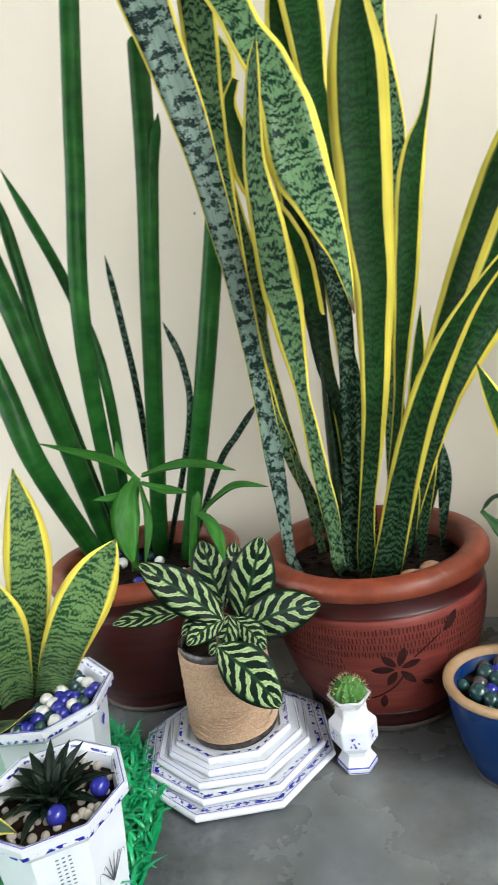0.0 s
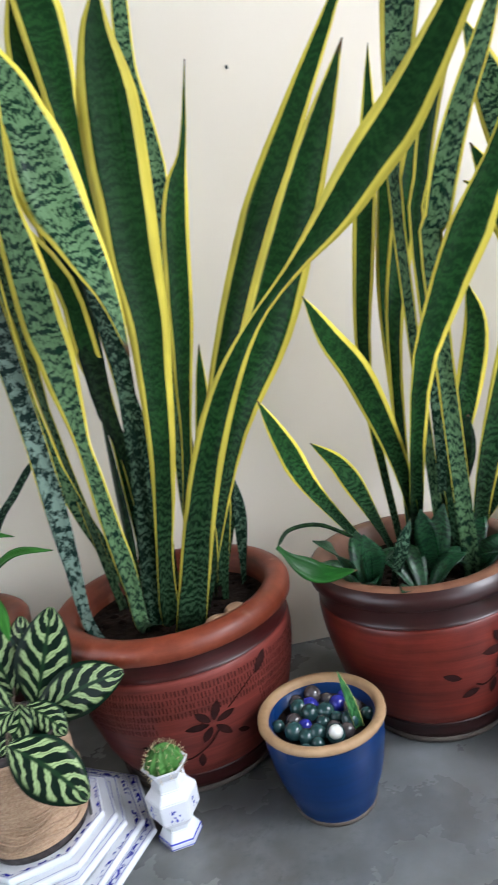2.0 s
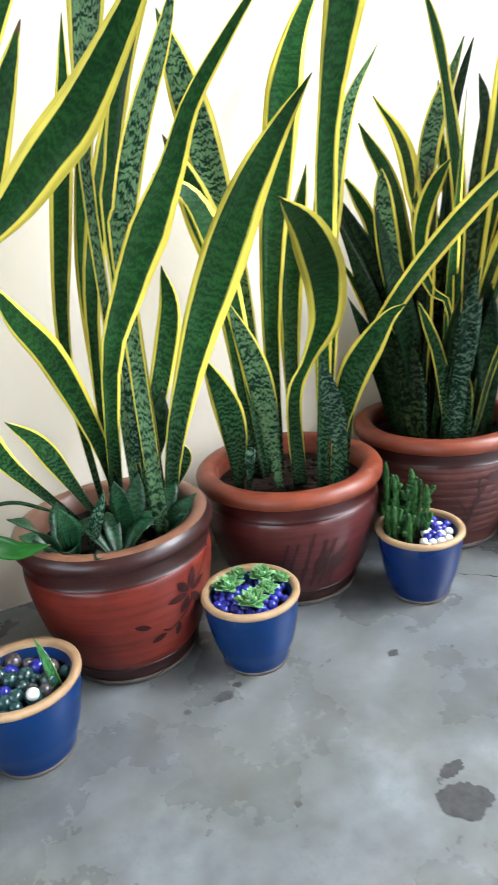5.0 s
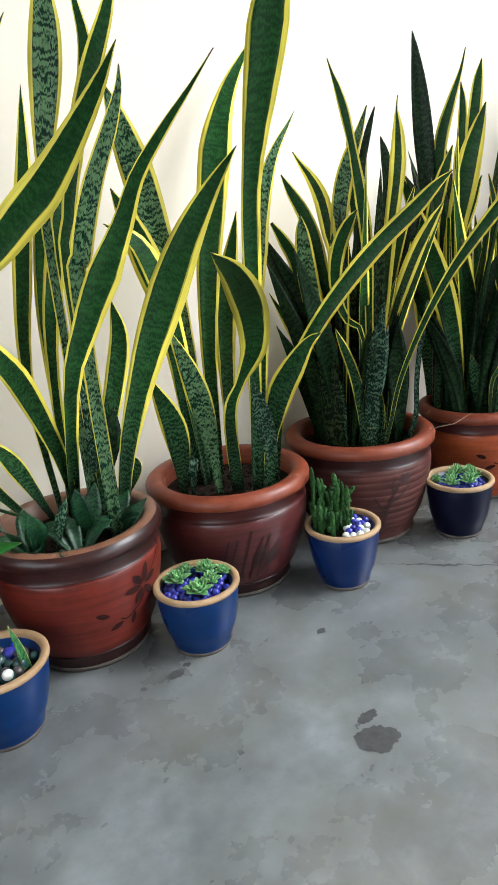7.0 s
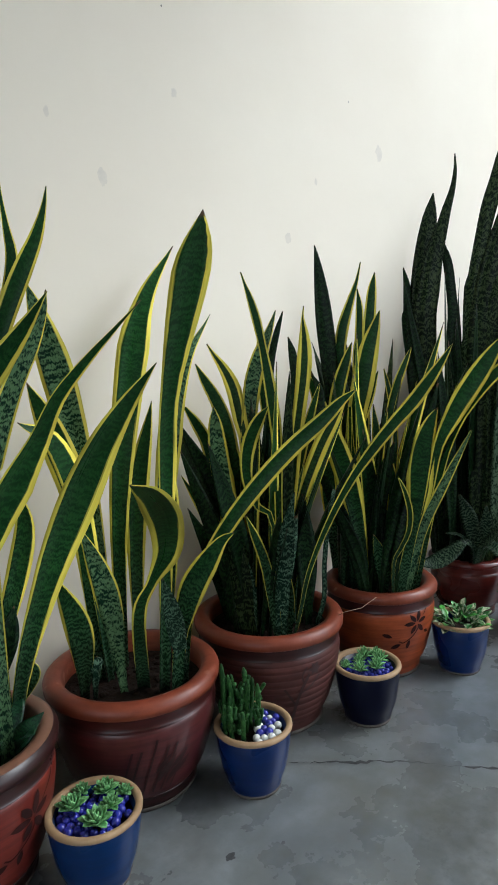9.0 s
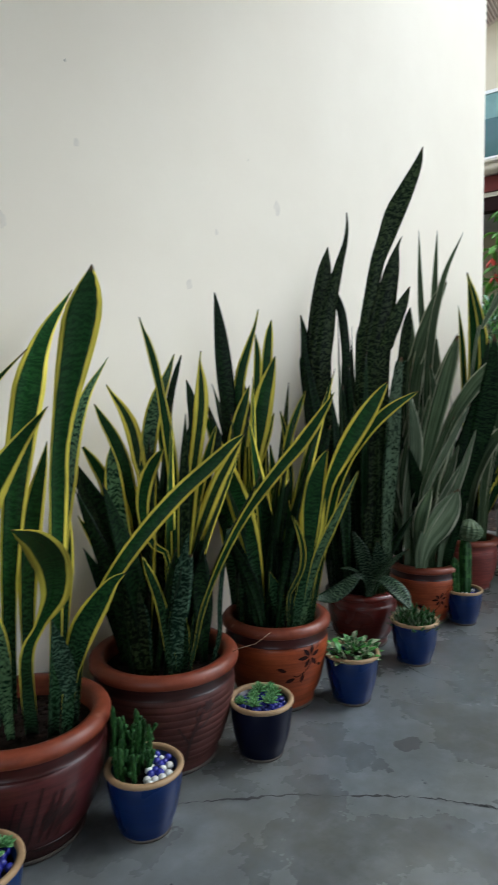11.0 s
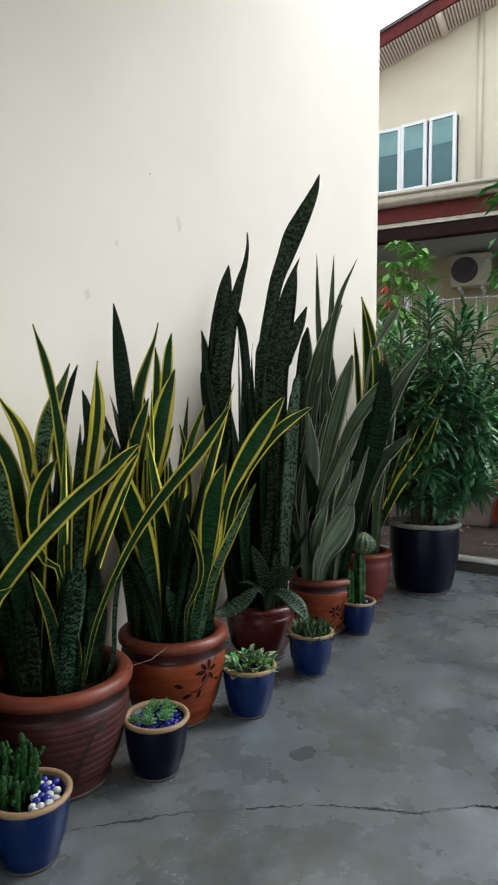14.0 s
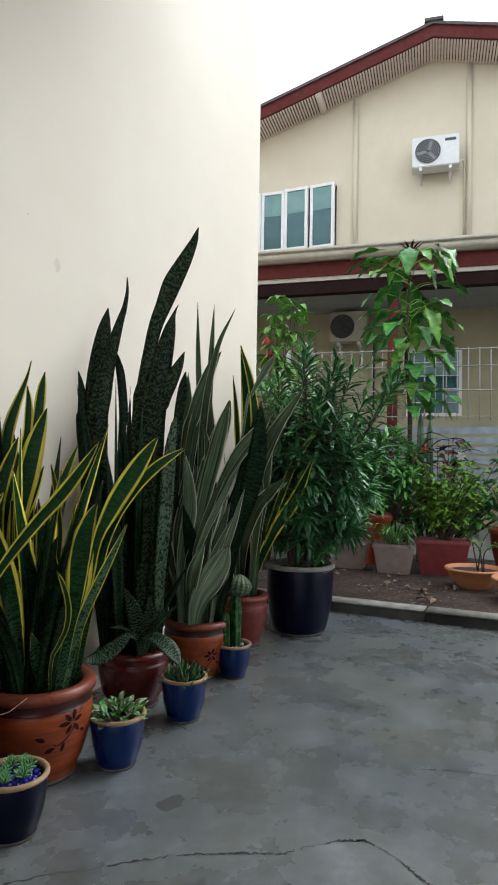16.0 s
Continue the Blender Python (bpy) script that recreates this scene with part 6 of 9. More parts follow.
PL = thing("snake_plant", "grey-green snake plant with thin pale leaf edges", "plant", group="snake plants in pots")
PLANTS["H"] = PL
blade(PL, GREYB, 0.031, (-0.88, -0.47, -0.04), ((2.776, -0.206, 0.177), (2.898, -0.155, 0.970), (2.900, -0.124, 1.335), (2.932, -0.093, 1.683)))
blade(PL, GREYB, 0.032, (-0.89, -0.45, -0.04), ((2.779, -0.211, 0.177), (2.896, -0.179, 0.969), (2.951, -0.162, 1.389), (2.998, -0.150, 1.682)))
blade(PL, GREYB, 0.033, (-0.89, -0.44, -0.05), ((2.781, -0.216, 0.177), (2.645, -0.286, 0.967), (2.649, -0.341, 1.359), (2.767, -0.377, 1.591)), wide_at=.4)
blade(PL, GREYB, 0.072, (-0.9, -0.45, -0), ((2.773, -0.201, 0.177), (2.616, -0.288, 0.660), (2.689, -0.322, 0.966), (2.783, -0.350, 1.189)))
blade(PL, GREYB, 0.054, (-0.88, -0.47, -0.02), ((2.769, -0.194, 0.177), (2.625, -0.230, 0.776), (2.705, -0.241, 1.161), (2.889, -0.250, 1.429)))
blade(PL, GREYB, 0.060, (-0.87, -0.49, -0.02), ((2.763, -0.187, 0.177), (2.649, -0.181, 0.774), (2.725, -0.162, 1.117), (2.757, -0.150, 1.313)))
blade(PL, GREYB, 0.062, (-0.91, -0.42, 0), ((2.782, -0.219, 0.177), (2.690, -0.317, 0.607), (2.779, -0.366, 0.893), (2.972, -0.400, 1.048)))
blade(PL, DARKB, 0.091, (-0.92, -0.4, 0.01), ((2.785, -0.229, 0.177), (2.873, -0.310, 0.536), (2.992, -0.352, 0.812), (3.038, -0.400, 1.096)))
blade(PL, GREYB, 0.078, (-0.9, -0.43, 0.05), ((2.778, -0.210, 0.177), (2.587, -0.355, 0.386), (2.620, -0.390, 0.490), (2.653, -0.420, 0.566)), foot=.6)
blade(PL, GREYB, 0.064, (-0.87, -0.49, 0.04), ((2.763, -0.187, 0.177), (2.551, -0.244, 0.569), (2.638, -0.250, 0.896)))
blade(PL, GREYB, 0.064, (-0.89, -0.45, 0.04), ((2.783, -0.221, 0.177), (2.609, -0.331, 0.616), (2.681, -0.360, 0.824)))
blade(PL, GREYB, 0.054, (-0.89, -0.46, 0), ((2.770, -0.196, 0.177), (2.617, -0.248, 0.658), (2.705, -0.255, 0.919), (2.802, -0.260, 1.067)))
blade(PL, GREYB, 0.056, (-0.9, -0.44, 0.02), ((2.776, -0.206, 0.177), (2.604, -0.334, 0.546), (2.636, -0.369, 0.733), (2.678, -0.400, 0.872)))
blade(PL, DARKB, 0.057, (-0.87, -0.5, 0.04), ((2.759, -0.183, 0.177), (2.560, -0.211, 0.614), (2.559, -0.200, 0.920)))
blade(PL, DARKB, 0.064, (-0.88, -0.47, 0.05), ((2.768, -0.193, 0.177), (2.591, -0.288, 0.497), (2.474, -0.300, 0.741)))
blade(PL, GREYB, 0.044, (-0.86, -0.51, 0.04), ((2.756, -0.180, 0.177), (2.492, -0.211, 0.597), (2.467, -0.200, 0.830)))
blade(PL, GREYB, 0.051, (-0.91, -0.41, 0.03), ((2.785, -0.226, 0.177), (2.791, -0.335, 0.473), (2.811, -0.378, 0.672), (2.927, -0.420, 0.816)))
blade(PL, GREYB, 0.049, (-0.88, -0.47, -0.02), ((2.773, -0.201, 0.177), (2.774, -0.176, 0.817), (2.834, -0.159, 1.122), (2.907, -0.150, 1.282)))
blade(PL, GREYB, 0.054, (-0.88, -0.47, 0.06), ((2.759, -0.183, 0.177), (2.483, -0.345, 0.449), (2.513, -0.380, 0.584)))
blade(PL, GREYB, 1.0, (-0.89, -0.46, 0.1), ((2.642, -0.252, 0.177), (2.642, -0.252, 0.567), (2.648, -0.274, 0.737), (2.663, -0.305, 0.867), (2.683, -0.341, 0.978), (2.701, -0.374, 1.087), (2.707, -0.389, 1.172)), prof=(0.023, 0.041, 0.053, 0.072, 0.068, 0.043, 0.005))
blade(PL, GREYB, 1.0, (-0.88, -0.44, 0.1), ((2.602, -0.291, 0.177), (2.597, -0.293, 0.231), (2.605, -0.316, 0.326), (2.625, -0.356, 0.411), (2.646, -0.398, 0.494), (2.657, -0.423, 0.562)), prof=(0.024, 0.043, 0.074, 0.086, 0.061, 0.005))
blade(PL, GREYB, 1.0, (-0.88, -0.46, 0.1), ((2.662, -0.203, 0.177), (2.662, -0.203, 0.943), (2.675, -0.230, 1.112), (2.695, -0.264, 1.242), (2.717, -0.299, 1.343), (2.733, -0.324, 1.392)), prof=(0.030, 0.054, 0.057, 0.054, 0.038, 0.005))
blade(PL, GREYB, 1.0, (-0.89, -0.46, 0.1), ((2.693, -0.237, 0.177), (2.693, -0.237, 0.714), (2.711, -0.262, 0.904), (2.724, -0.278, 1.055), (2.730, -0.286, 1.168)), prof=(0.032, 0.058, 0.064, 0.054, 0.005))
blade(PL, DARKB, 1.0, (-0.91, -0.4, 0.1), ((2.722, -0.336, 0.177), (2.742, -0.378, 0.639), (2.772, -0.427, 0.826), (2.790, -0.460, 1.012), (2.797, -0.477, 1.159)), prof=(0.031, 0.057, 0.063, 0.047, 0.005))
blade(PL, GREYB, 1.0, (-0.89, -0.44, 0.1), ((2.643, -0.312, 0.177), (2.643, -0.312, 0.384), (2.660, -0.346, 0.534), (2.679, -0.378, 0.645), (2.692, -0.403, 0.738)), prof=(0.022, 0.041, 0.044, 0.031, 0.005))
blade(PL, GREYB, 1.0, (-0.87, -0.49, 0.1), ((2.628, -0.226, 0.177), (2.628, -0.226, 0.434), (2.613, -0.216, 0.644), (2.617, -0.228, 0.794), (2.619, -0.238, 0.924)), prof=(0.030, 0.054, 0.063, 0.053, 0.005))
blade(PL, GREYB, 1.0, (-0.88, -0.47, 0.1), ((2.601, -0.278, 0.175), (2.601, -0.278, 0.441), (2.585, -0.309, 0.635), (2.578, -0.342, 0.777), (2.574, -0.382, 0.917), (2.569, -0.420, 1.053), (2.566, -0.453, 1.160)), prof=(0.019, 0.034, 0.047, 0.059, 0.065, 0.052, 0.006))
blade(PL, GREYP, 1.0, (-0.91, -0.39, 0.1), ((2.730, -0.340, 0.175), (2.774, -0.429, 1.111), (2.783, -0.455, 1.207), (2.797, -0.490, 1.279), (2.809, -0.520, 1.336), (2.823, -0.552, 1.386)), prof=(0.009, 0.012, 0.014, 0.025, 0.034, 0.005))
blade(PL, GREYP, 1.0, (-0.87, -0.45, 0.1), ((2.586, -0.301, 0.175), (2.558, -0.320, 0.282), (2.552, -0.351, 0.367), (2.556, -0.397, 0.436), (2.558, -0.441, 0.504), (2.552, -0.468, 0.580)), prof=(0.019, 0.035, 0.070, 0.091, 0.065, 0.006))
blade(PL, GREYP, 1.0, (-0.86, -0.46, 0.1), ((2.580, -0.291, 0.175), (2.539, -0.311, 0.313), (2.529, -0.350, 0.413), (2.526, -0.407, 0.506), (2.529, -0.467, 0.576)), prof=(0.021, 0.026, 0.033, 0.032, 0.004))
blade(PL, DARKB, 1.0, (-0.91, -0.41, 0.1), ((2.687, -0.352, 0.175), (2.690, -0.409, 0.439), (2.674, -0.451, 0.612), (2.663, -0.495, 0.756), (2.651, -0.535, 0.896), (2.632, -0.561, 1.032), (2.608, -0.574, 1.160)), prof=(0.017, 0.032, 0.045, 0.075, 0.083, 0.058, 0.006))
blade(PL, GREYB, 1.0, (-0.9, -0.44, 0.1), ((2.654, -0.318, 0.175), (2.654, -0.318, 0.581), (2.648, -0.359, 0.746), (2.653, -0.408, 0.865), (2.665, -0.465, 0.960), (2.680, -0.526, 1.034), (2.695, -0.590, 1.119)), prof=(0.018, 0.023, 0.029, 0.042, 0.060, 0.053, 0.007))
blade(PL, GREYP, 1.0, (-0.87, -0.49, 0.1), ((2.568, -0.247, 0.175), (2.554, -0.248, 0.469), (2.551, -0.267, 0.588), (2.550, -0.288, 0.707), (2.537, -0.288, 0.823), (2.519, -0.278, 0.938)), prof=(0.018, 0.033, 0.053, 0.060, 0.046, 0.007))
blade(PL, GREYP, 1.0, (-0.89, -0.45, 0.1), ((2.587, -0.302, 0.175), (2.550, -0.327, 0.500), (2.539, -0.365, 0.615), (2.537, -0.416, 0.714), (2.535, -0.466, 0.806), (2.533, -0.517, 0.901)), prof=(0.016, 0.020, 0.024, 0.028, 0.023, 0.004))
blade(PL, GREYP, 1.0, (-0.88, -0.45, 0.1), ((2.594, -0.312, 0.175), (2.551, -0.349, 0.404), (2.536, -0.394, 0.508), (2.526, -0.448, 0.604), (2.516, -0.508, 0.702)), prof=(0.016, 0.020, 0.024, 0.019, 0.004))
blade(PL, GREYB, 1.0, (-0.88, -0.47, 0.1), ((2.583, -0.295, 0.175), (2.556, -0.310, 0.498), (2.538, -0.353, 0.637), (2.529, -0.407, 0.759), (2.525, -0.460, 0.855)), prof=(0.016, 0.020, 0.024, 0.024, 0.004))
blade(PL, GREYP, 1.0, (-0.89, -0.44, 0.1), ((2.638, -0.344, 0.175), (2.626, -0.373, 0.375), (2.614, -0.414, 0.522), (2.607, -0.466, 0.666), (2.598, -0.513, 0.805)), prof=(0.018, 0.022, 0.031, 0.026, 0.004))
blade(PL, GREYB, 1.0, (-0.88, -0.46, 0.1), ((2.652, -0.295, 0.175), (2.652, -0.295, 0.386), (2.648, -0.305, 0.581), (2.646, -0.320, 0.773), (2.639, -0.322, 0.940), (2.627, -0.310, 1.057)), prof=(0.018, 0.023, 0.030, 0.038, 0.031, 0.007))
blade(PL, DARKB, 1.0, (-0.89, -0.46, 0.1), ((2.727, -0.307, 0.175), (2.727, -0.307, 0.646), (2.712, -0.302, 0.794), (2.680, -0.262, 0.915), (2.646, -0.218, 1.035)), prof=(0.021, 0.037, 0.056, 0.046, 0.007))

PL = thing("snake_plant", "mixed grey-green and yellow-edged snake plant", "plant", group="snake plants in pots")
PLANTS["I"] = PL
blade(PL, GREYB, 0.073, (-0.93, -0.36, -0.01), ((3.375, -0.146, 0.187), (3.065, -0.321, 0.702), (3.008, -0.453, 1.017), (3.074, -0.600, 1.269)))
blade(PL, DARKB, 0.079, (-0.92, -0.39, 0.01), ((3.377, -0.154, 0.187), (3.250, -0.257, 0.630), (3.156, -0.310, 0.859), (3.423, -0.400, 1.126)))
blade(PL, LAUR_WIDE, 0.040, (-0.94, -0.33, 0), ((3.379, -0.163, 0.187), (3.343, -0.339, 0.626), (3.349, -0.451, 0.912), (3.455, -0.550, 1.101)))
blade(PL, LAUR_WIDE, 0.067, (-0.94, -0.33, 0.02), ((3.380, -0.172, 0.187), (3.312, -0.352, 0.543), (3.340, -0.456, 0.716), (3.205, -0.600, 0.933)))
blade(PL, GREYB, 0.066, (-0.93, -0.38, 0.02), ((3.376, -0.146, 0.187), (3.022, -0.326, 0.546), (2.996, -0.419, 0.736), (3.120, -0.500, 0.817)))
blade(PL, LAUR_WIDE, 0.057, (-0.92, -0.4, -0.02), ((3.373, -0.139, 0.187), (3.303, -0.196, 0.797), (3.173, -0.252, 1.189), (2.991, -0.300, 1.453)))
blade(PL, LAUR_WIDE, 0.031, (-0.91, -0.42, -0.02), ((3.372, -0.135, 0.187), (3.275, -0.168, 0.798), (3.199, -0.186, 1.139), (3.116, -0.200, 1.351)))
blade(PL, GREYB, 0.062, (-0.93, -0.37, 0.01), ((3.379, -0.166, 0.187), (3.376, -0.235, 0.499), (3.459, -0.262, 0.792), (3.434, -0.300, 1.145)))
blade(PL, DARKB, 0.069, (-0.92, -0.38, 0.04), ((3.377, -0.154, 0.187), (3.294, -0.270, 0.453), (3.290, -0.300, 0.657)))
blade(PL, GREYB, 0.053, (-0.93, -0.37, 0.04), ((3.380, -0.177, 0.187), (3.446, -0.269, 0.494), (3.564, -0.300, 0.758)))
blade(PL, GREYB, 1.0, (-0.92, -0.39, 0.1), ((3.114, -0.242, 0.180), (3.067, -0.264, 0.476), (3.027, -0.311, 0.604), (3.011, -0.380, 0.690), (2.996, -0.465, 0.775), (2.985, -0.542, 0.843)), prof=(0.021, 0.026, 0.036, 0.055, 0.049, 0.007))
blade(PL, LAUR_WIDE, 1.0, (-0.91, -0.4, 0.1), ((3.242, -0.268, 0.180), (3.242, -0.268, 1.087), (3.240, -0.254, 1.244), (3.231, -0.225, 1.386), (3.219, -0.193, 1.514)), prof=(0.021, 0.038, 0.049, 0.041, 0.005))
blade(PL, GREYB, 1.0, (-0.92, -0.38, 0.1), ((3.212, -0.295, 0.180), (3.215, -0.313, 0.548), (3.205, -0.339, 0.720), (3.194, -0.365, 0.889), (3.187, -0.389, 1.028)), prof=(0.018, 0.032, 0.048, 0.042, 0.008))
blade(PL, GREYB, 1.0, (-0.91, -0.39, 0.1), ((3.164, -0.289, 0.180), (3.159, -0.304, 0.383), (3.142, -0.332, 0.584), (3.129, -0.358, 0.752), (3.100, -0.353, 0.917)), prof=(0.021, 0.027, 0.037, 0.037, 0.008))

PL = thing("snake_plant", "short broad snake plant in a porcelain planter", "plant", group="snake plants in pots")
PLANTS["P"] = PL
blade(PL, LAUR_SOFT, 0.080, (0.55, -0.83, 0.11), ((-0.440, -0.495, 0.100), (-0.326, -0.560, 0.256), (-0.256, -0.560, 0.355), (-0.205, -0.560, 0.417)), foot=.6, cup=.15)
blade(PL, LAUR_SOFT, 0.071, (0.62, -0.78, 0.08), ((-0.471, -0.510, 0.100), (-0.399, -0.531, 0.298), (-0.383, -0.521, 0.415), (-0.387, -0.510, 0.521)), foot=.6)
blade(PL, LAUR_SOFT, 0.068, (0.67, -0.74, 0.12), ((-0.475, -0.519, 0.100), (-0.412, -0.580, 0.277), (-0.407, -0.580, 0.368)), foot=.7)
blade(PL, LAUR_WIDE, 0.037, (0, -0.4, 1), ((-0.428, -0.526, 0.100), (-0.379, -0.633, 0.177), (-0.370, -0.700, 0.196)), foot=.6)
blade(PL, LAUR_WIDE, 0.034, (0.3, -0.8, 0.6), ((-0.476, -0.565, 0.100), (-0.457, -0.662, 0.135), (-0.331, -0.775, 0.153), (-0.204, -0.860, 0.217)), foot=.6)

PL = thing("calathea", "calathea with dark feathered leaves in the twine-wrapped jar", "plant")
PLANTS["K"] = PL
blade(PL, CALATHEA, 0.065, (0, -1, 0.6), ((-0.105, -0.470, 0.245), (-0.156, -0.482, 0.297), (-0.210, -0.500, 0.353)), oval=True, uv_metres=False, cup=0.12, thick=0.0012, stalk=(-0.125, -0.444, 0.192))
blade(PL, CALATHEA, 0.079, (0.1, -1, 0.3), ((-0.095, -0.420, 0.217), (-0.070, -0.412, 0.281), (-0.045, -0.400, 0.350)), oval=True, uv_metres=False, cup=0.12, thick=0.0012, stalk=(-0.125, -0.444, 0.192))
blade(PL, CALATHEA, 0.069, (0.2, -1, 0.5), ((-0.096, -0.430, 0.203), (-0.022, -0.443, 0.242), (0.047, -0.460, 0.264)), oval=True, uv_metres=False, cup=0.12, thick=0.0012, stalk=(-0.125, -0.444, 0.192))
blade(PL, CALATHEA, 0.073, (0.35, -0.92, 0.17), ((-0.093, -0.535, 0.238), (-0.048, -0.546, 0.205), (-0.003, -0.565, 0.165)), oval=True, uv_metres=False, cup=0.12, thick=0.0012, stalk=(-0.125, -0.444, 0.192))
blade(PL, CALATHEA, 0.043, (-0.1, -0.6, 1), ((-0.191, -0.430, 0.237), (-0.248, -0.442, 0.238), (-0.303, -0.460, 0.234)), oval=True, uv_metres=False, cup=0.12, thick=0.0012, stalk=(-0.125, -0.444, 0.192))
blade(PL, CALATHEA, 0.070, (0, -1, 0.3), ((-0.128, -0.400, 0.227), (-0.145, -0.387, 0.287), (-0.160, -0.370, 0.338)), oval=True, uv_metres=False, cup=0.12, thick=0.0012, stalk=(-0.125, -0.444, 0.192))
blade(PL, CALATHEA, 0.035, (0, -0.7, 1), ((-0.112, -0.450, 0.241), (-0.137, -0.462, 0.261), (-0.164, -0.480, 0.273)), oval=True, uv_metres=False, cup=0.12, thick=0.0012, stalk=(-0.125, -0.444, 0.192))
blade(PL, CALATHEA, 0.048, (0.36, -0.93, 0.12), ((-0.129, -0.380, 0.238), (-0.116, -0.364, 0.281), (-0.115, -0.340, 0.322)), oval=True, uv_metres=False, cup=0.12, thick=0.0012, stalk=(-0.125, -0.444, 0.192))
blade(PL, CALATHEA, 0.043, (0, -1, 0.6), ((-0.102, -0.470, 0.245), (-0.128, -0.484, 0.240), (-0.152, -0.510, 0.226)), oval=True, uv_metres=False, cup=0.12, thick=0.0012, stalk=(-0.125, -0.444, 0.192))
blade(PL, CALATHEA, 0.039, (0, -1, 0.5), ((-0.119, -0.450, 0.228), (-0.144, -0.464, 0.243), (-0.168, -0.490, 0.231)), oval=True, uv_metres=False, cup=0.12, thick=0.0012, stalk=(-0.125, -0.444, 0.192))
blade(PL, CALATHEA, 0.043, (0, -1, 0.5), ((-0.098, -0.460, 0.248), (-0.103, -0.474, 0.222), (-0.123, -0.500, 0.204)), oval=True, uv_metres=False, cup=0.12, thick=0.0012, stalk=(-0.125, -0.444, 0.192))
blade(PL, CALATHEA, 0.040, (0.2, -1, 0.5), ((-0.094, -0.450, 0.238), (-0.067, -0.458, 0.218), (-0.044, -0.470, 0.196)), oval=True, uv_metres=False, cup=0.12, thick=0.0012, stalk=(-0.125, -0.444, 0.192))

PL = thing("dracaena", "fresh green strap-leaved dracaena in the dark red pot", "plant")
PLANTS["L"] = PL
blade(PL, FRESH, 0.023, (0, -0.5, 1), ((-0.269, -0.360, 0.459), (-0.296, -0.362, 0.481), (-0.348, -0.368, 0.504), (-0.429, -0.380, 0.535)), foot=.3)
blade(PL, FRESH, 0.026, (0, -0.5, 1), ((-0.253, -0.360, 0.457), (-0.206, -0.366, 0.467), (-0.144, -0.379, 0.473), (-0.069, -0.400, 0.462)), foot=.3)
blade(PL, FRESH, 0.021, (0, -0.5, 1), ((-0.251, -0.370, 0.447), (-0.206, -0.382, 0.434), (-0.157, -0.400, 0.432)), foot=.3)
blade(PL, FRESH, 0.050, (0.5, -0.86, 0.09), ((-0.262, -0.360, 0.455), (-0.282, -0.371, 0.424), (-0.282, -0.397, 0.373), (-0.261, -0.430, 0.325)), foot=.3)
blade(PL, FRESH, 0.020, (0, -0.5, 1), ((-0.161, -0.360, 0.381), (-0.119, -0.369, 0.412), (-0.078, -0.381, 0.432), (-0.022, -0.400, 0.432)), foot=.3)
blade(PL, FRESH, 0.022, (0.37, -0.92, 0.1), ((-0.167, -0.360, 0.388), (-0.142, -0.370, 0.375), (-0.120, -0.392, 0.348), (-0.106, -0.420, 0.319)), foot=.4)
blade(PL, FRESH, 0.015, (0.5, -0.86, 0.07), ((-0.275, -0.360, 0.431), (-0.301, -0.374, 0.427), (-0.330, -0.400, 0.431)), foot=.4)
blade(PL, FRESH, 0.015, (0.47, -0.88, 0.08), ((-0.260, -0.360, 0.450), (-0.248, -0.375, 0.383), (-0.256, -0.400, 0.312)), foot=.4)
blade(PL, FRESH, 0.018, (0.49, -0.87, 0.06), ((-0.265, -0.360, 0.455), (-0.290, -0.353, 0.480), (-0.299, -0.340, 0.519)), foot=.4)
rod_leaf(PL, FRESH, 0.0074, ((-0.305, -0.350, 0.282), (-0.288, -0.354, 0.368), (-0.264, -0.360, 0.458)))
rod_leaf(PL, FRESH, 0.0087, ((-0.192, -0.350, 0.288), (-0.174, -0.354, 0.361), (-0.156, -0.360, 0.422)))

PL = thing("trailing_plant", "single glossy green leaf on an arching stem over the rim", "plant")
PLANTS["O"] = PL
rod_leaf(PL, DARKB, 0.0031, ((0.398, -0.360, 0.350), (0.350, -0.384, 0.386), (0.305, -0.416, 0.398), (0.283, -0.440, 0.386)))
blade(PL, LUSH, 0.032, (0, -0.7, 0.7), ((0.283, -0.440, 0.386), (0.306, -0.444, 0.358), (0.338, -0.451, 0.339), (0.382, -0.460, 0.340)), foot=.2, wide_at=.5)

def fill(plant, c, r, z, n, low, high, width, mats, seed, lean=0.35):
    """More upright leaves crowding the middle of a pot; dark ones also stand in for shade."""
    rnd = random.Random(seed)
    for k in range(n):
        a, q, h = rnd.uniform(0, 6.28), r * math.sqrt(rnd.random()), rnd.uniform(low, high)
        b = rnd.uniform(0, 6.28)
        o = Vector((c[0] + q * math.cos(a), c[1] + q * math.sin(a), z))
        d = Vector((math.cos(a) * 0.5 + 0.6 * math.cos(b), math.sin(a) * 0.5 + 0.6 * math.sin(b), 0)) * lean * h
        tip = o + d + Vector((0, 0, h))
        tip.y = min(tip.y, -0.015)
        m = o.lerp(tip, 0.5) - d * 0.18
        m.y = min(m.y, -0.015)
        blade(plant, mats[k % len(mats)], width * rnd.uniform(0.65, 1.1), (math.cos(b + 1), math.sin(b + 1) - 0.8, 0.15), [o, m, tip], twist=rnd.uniform(-35, 35))


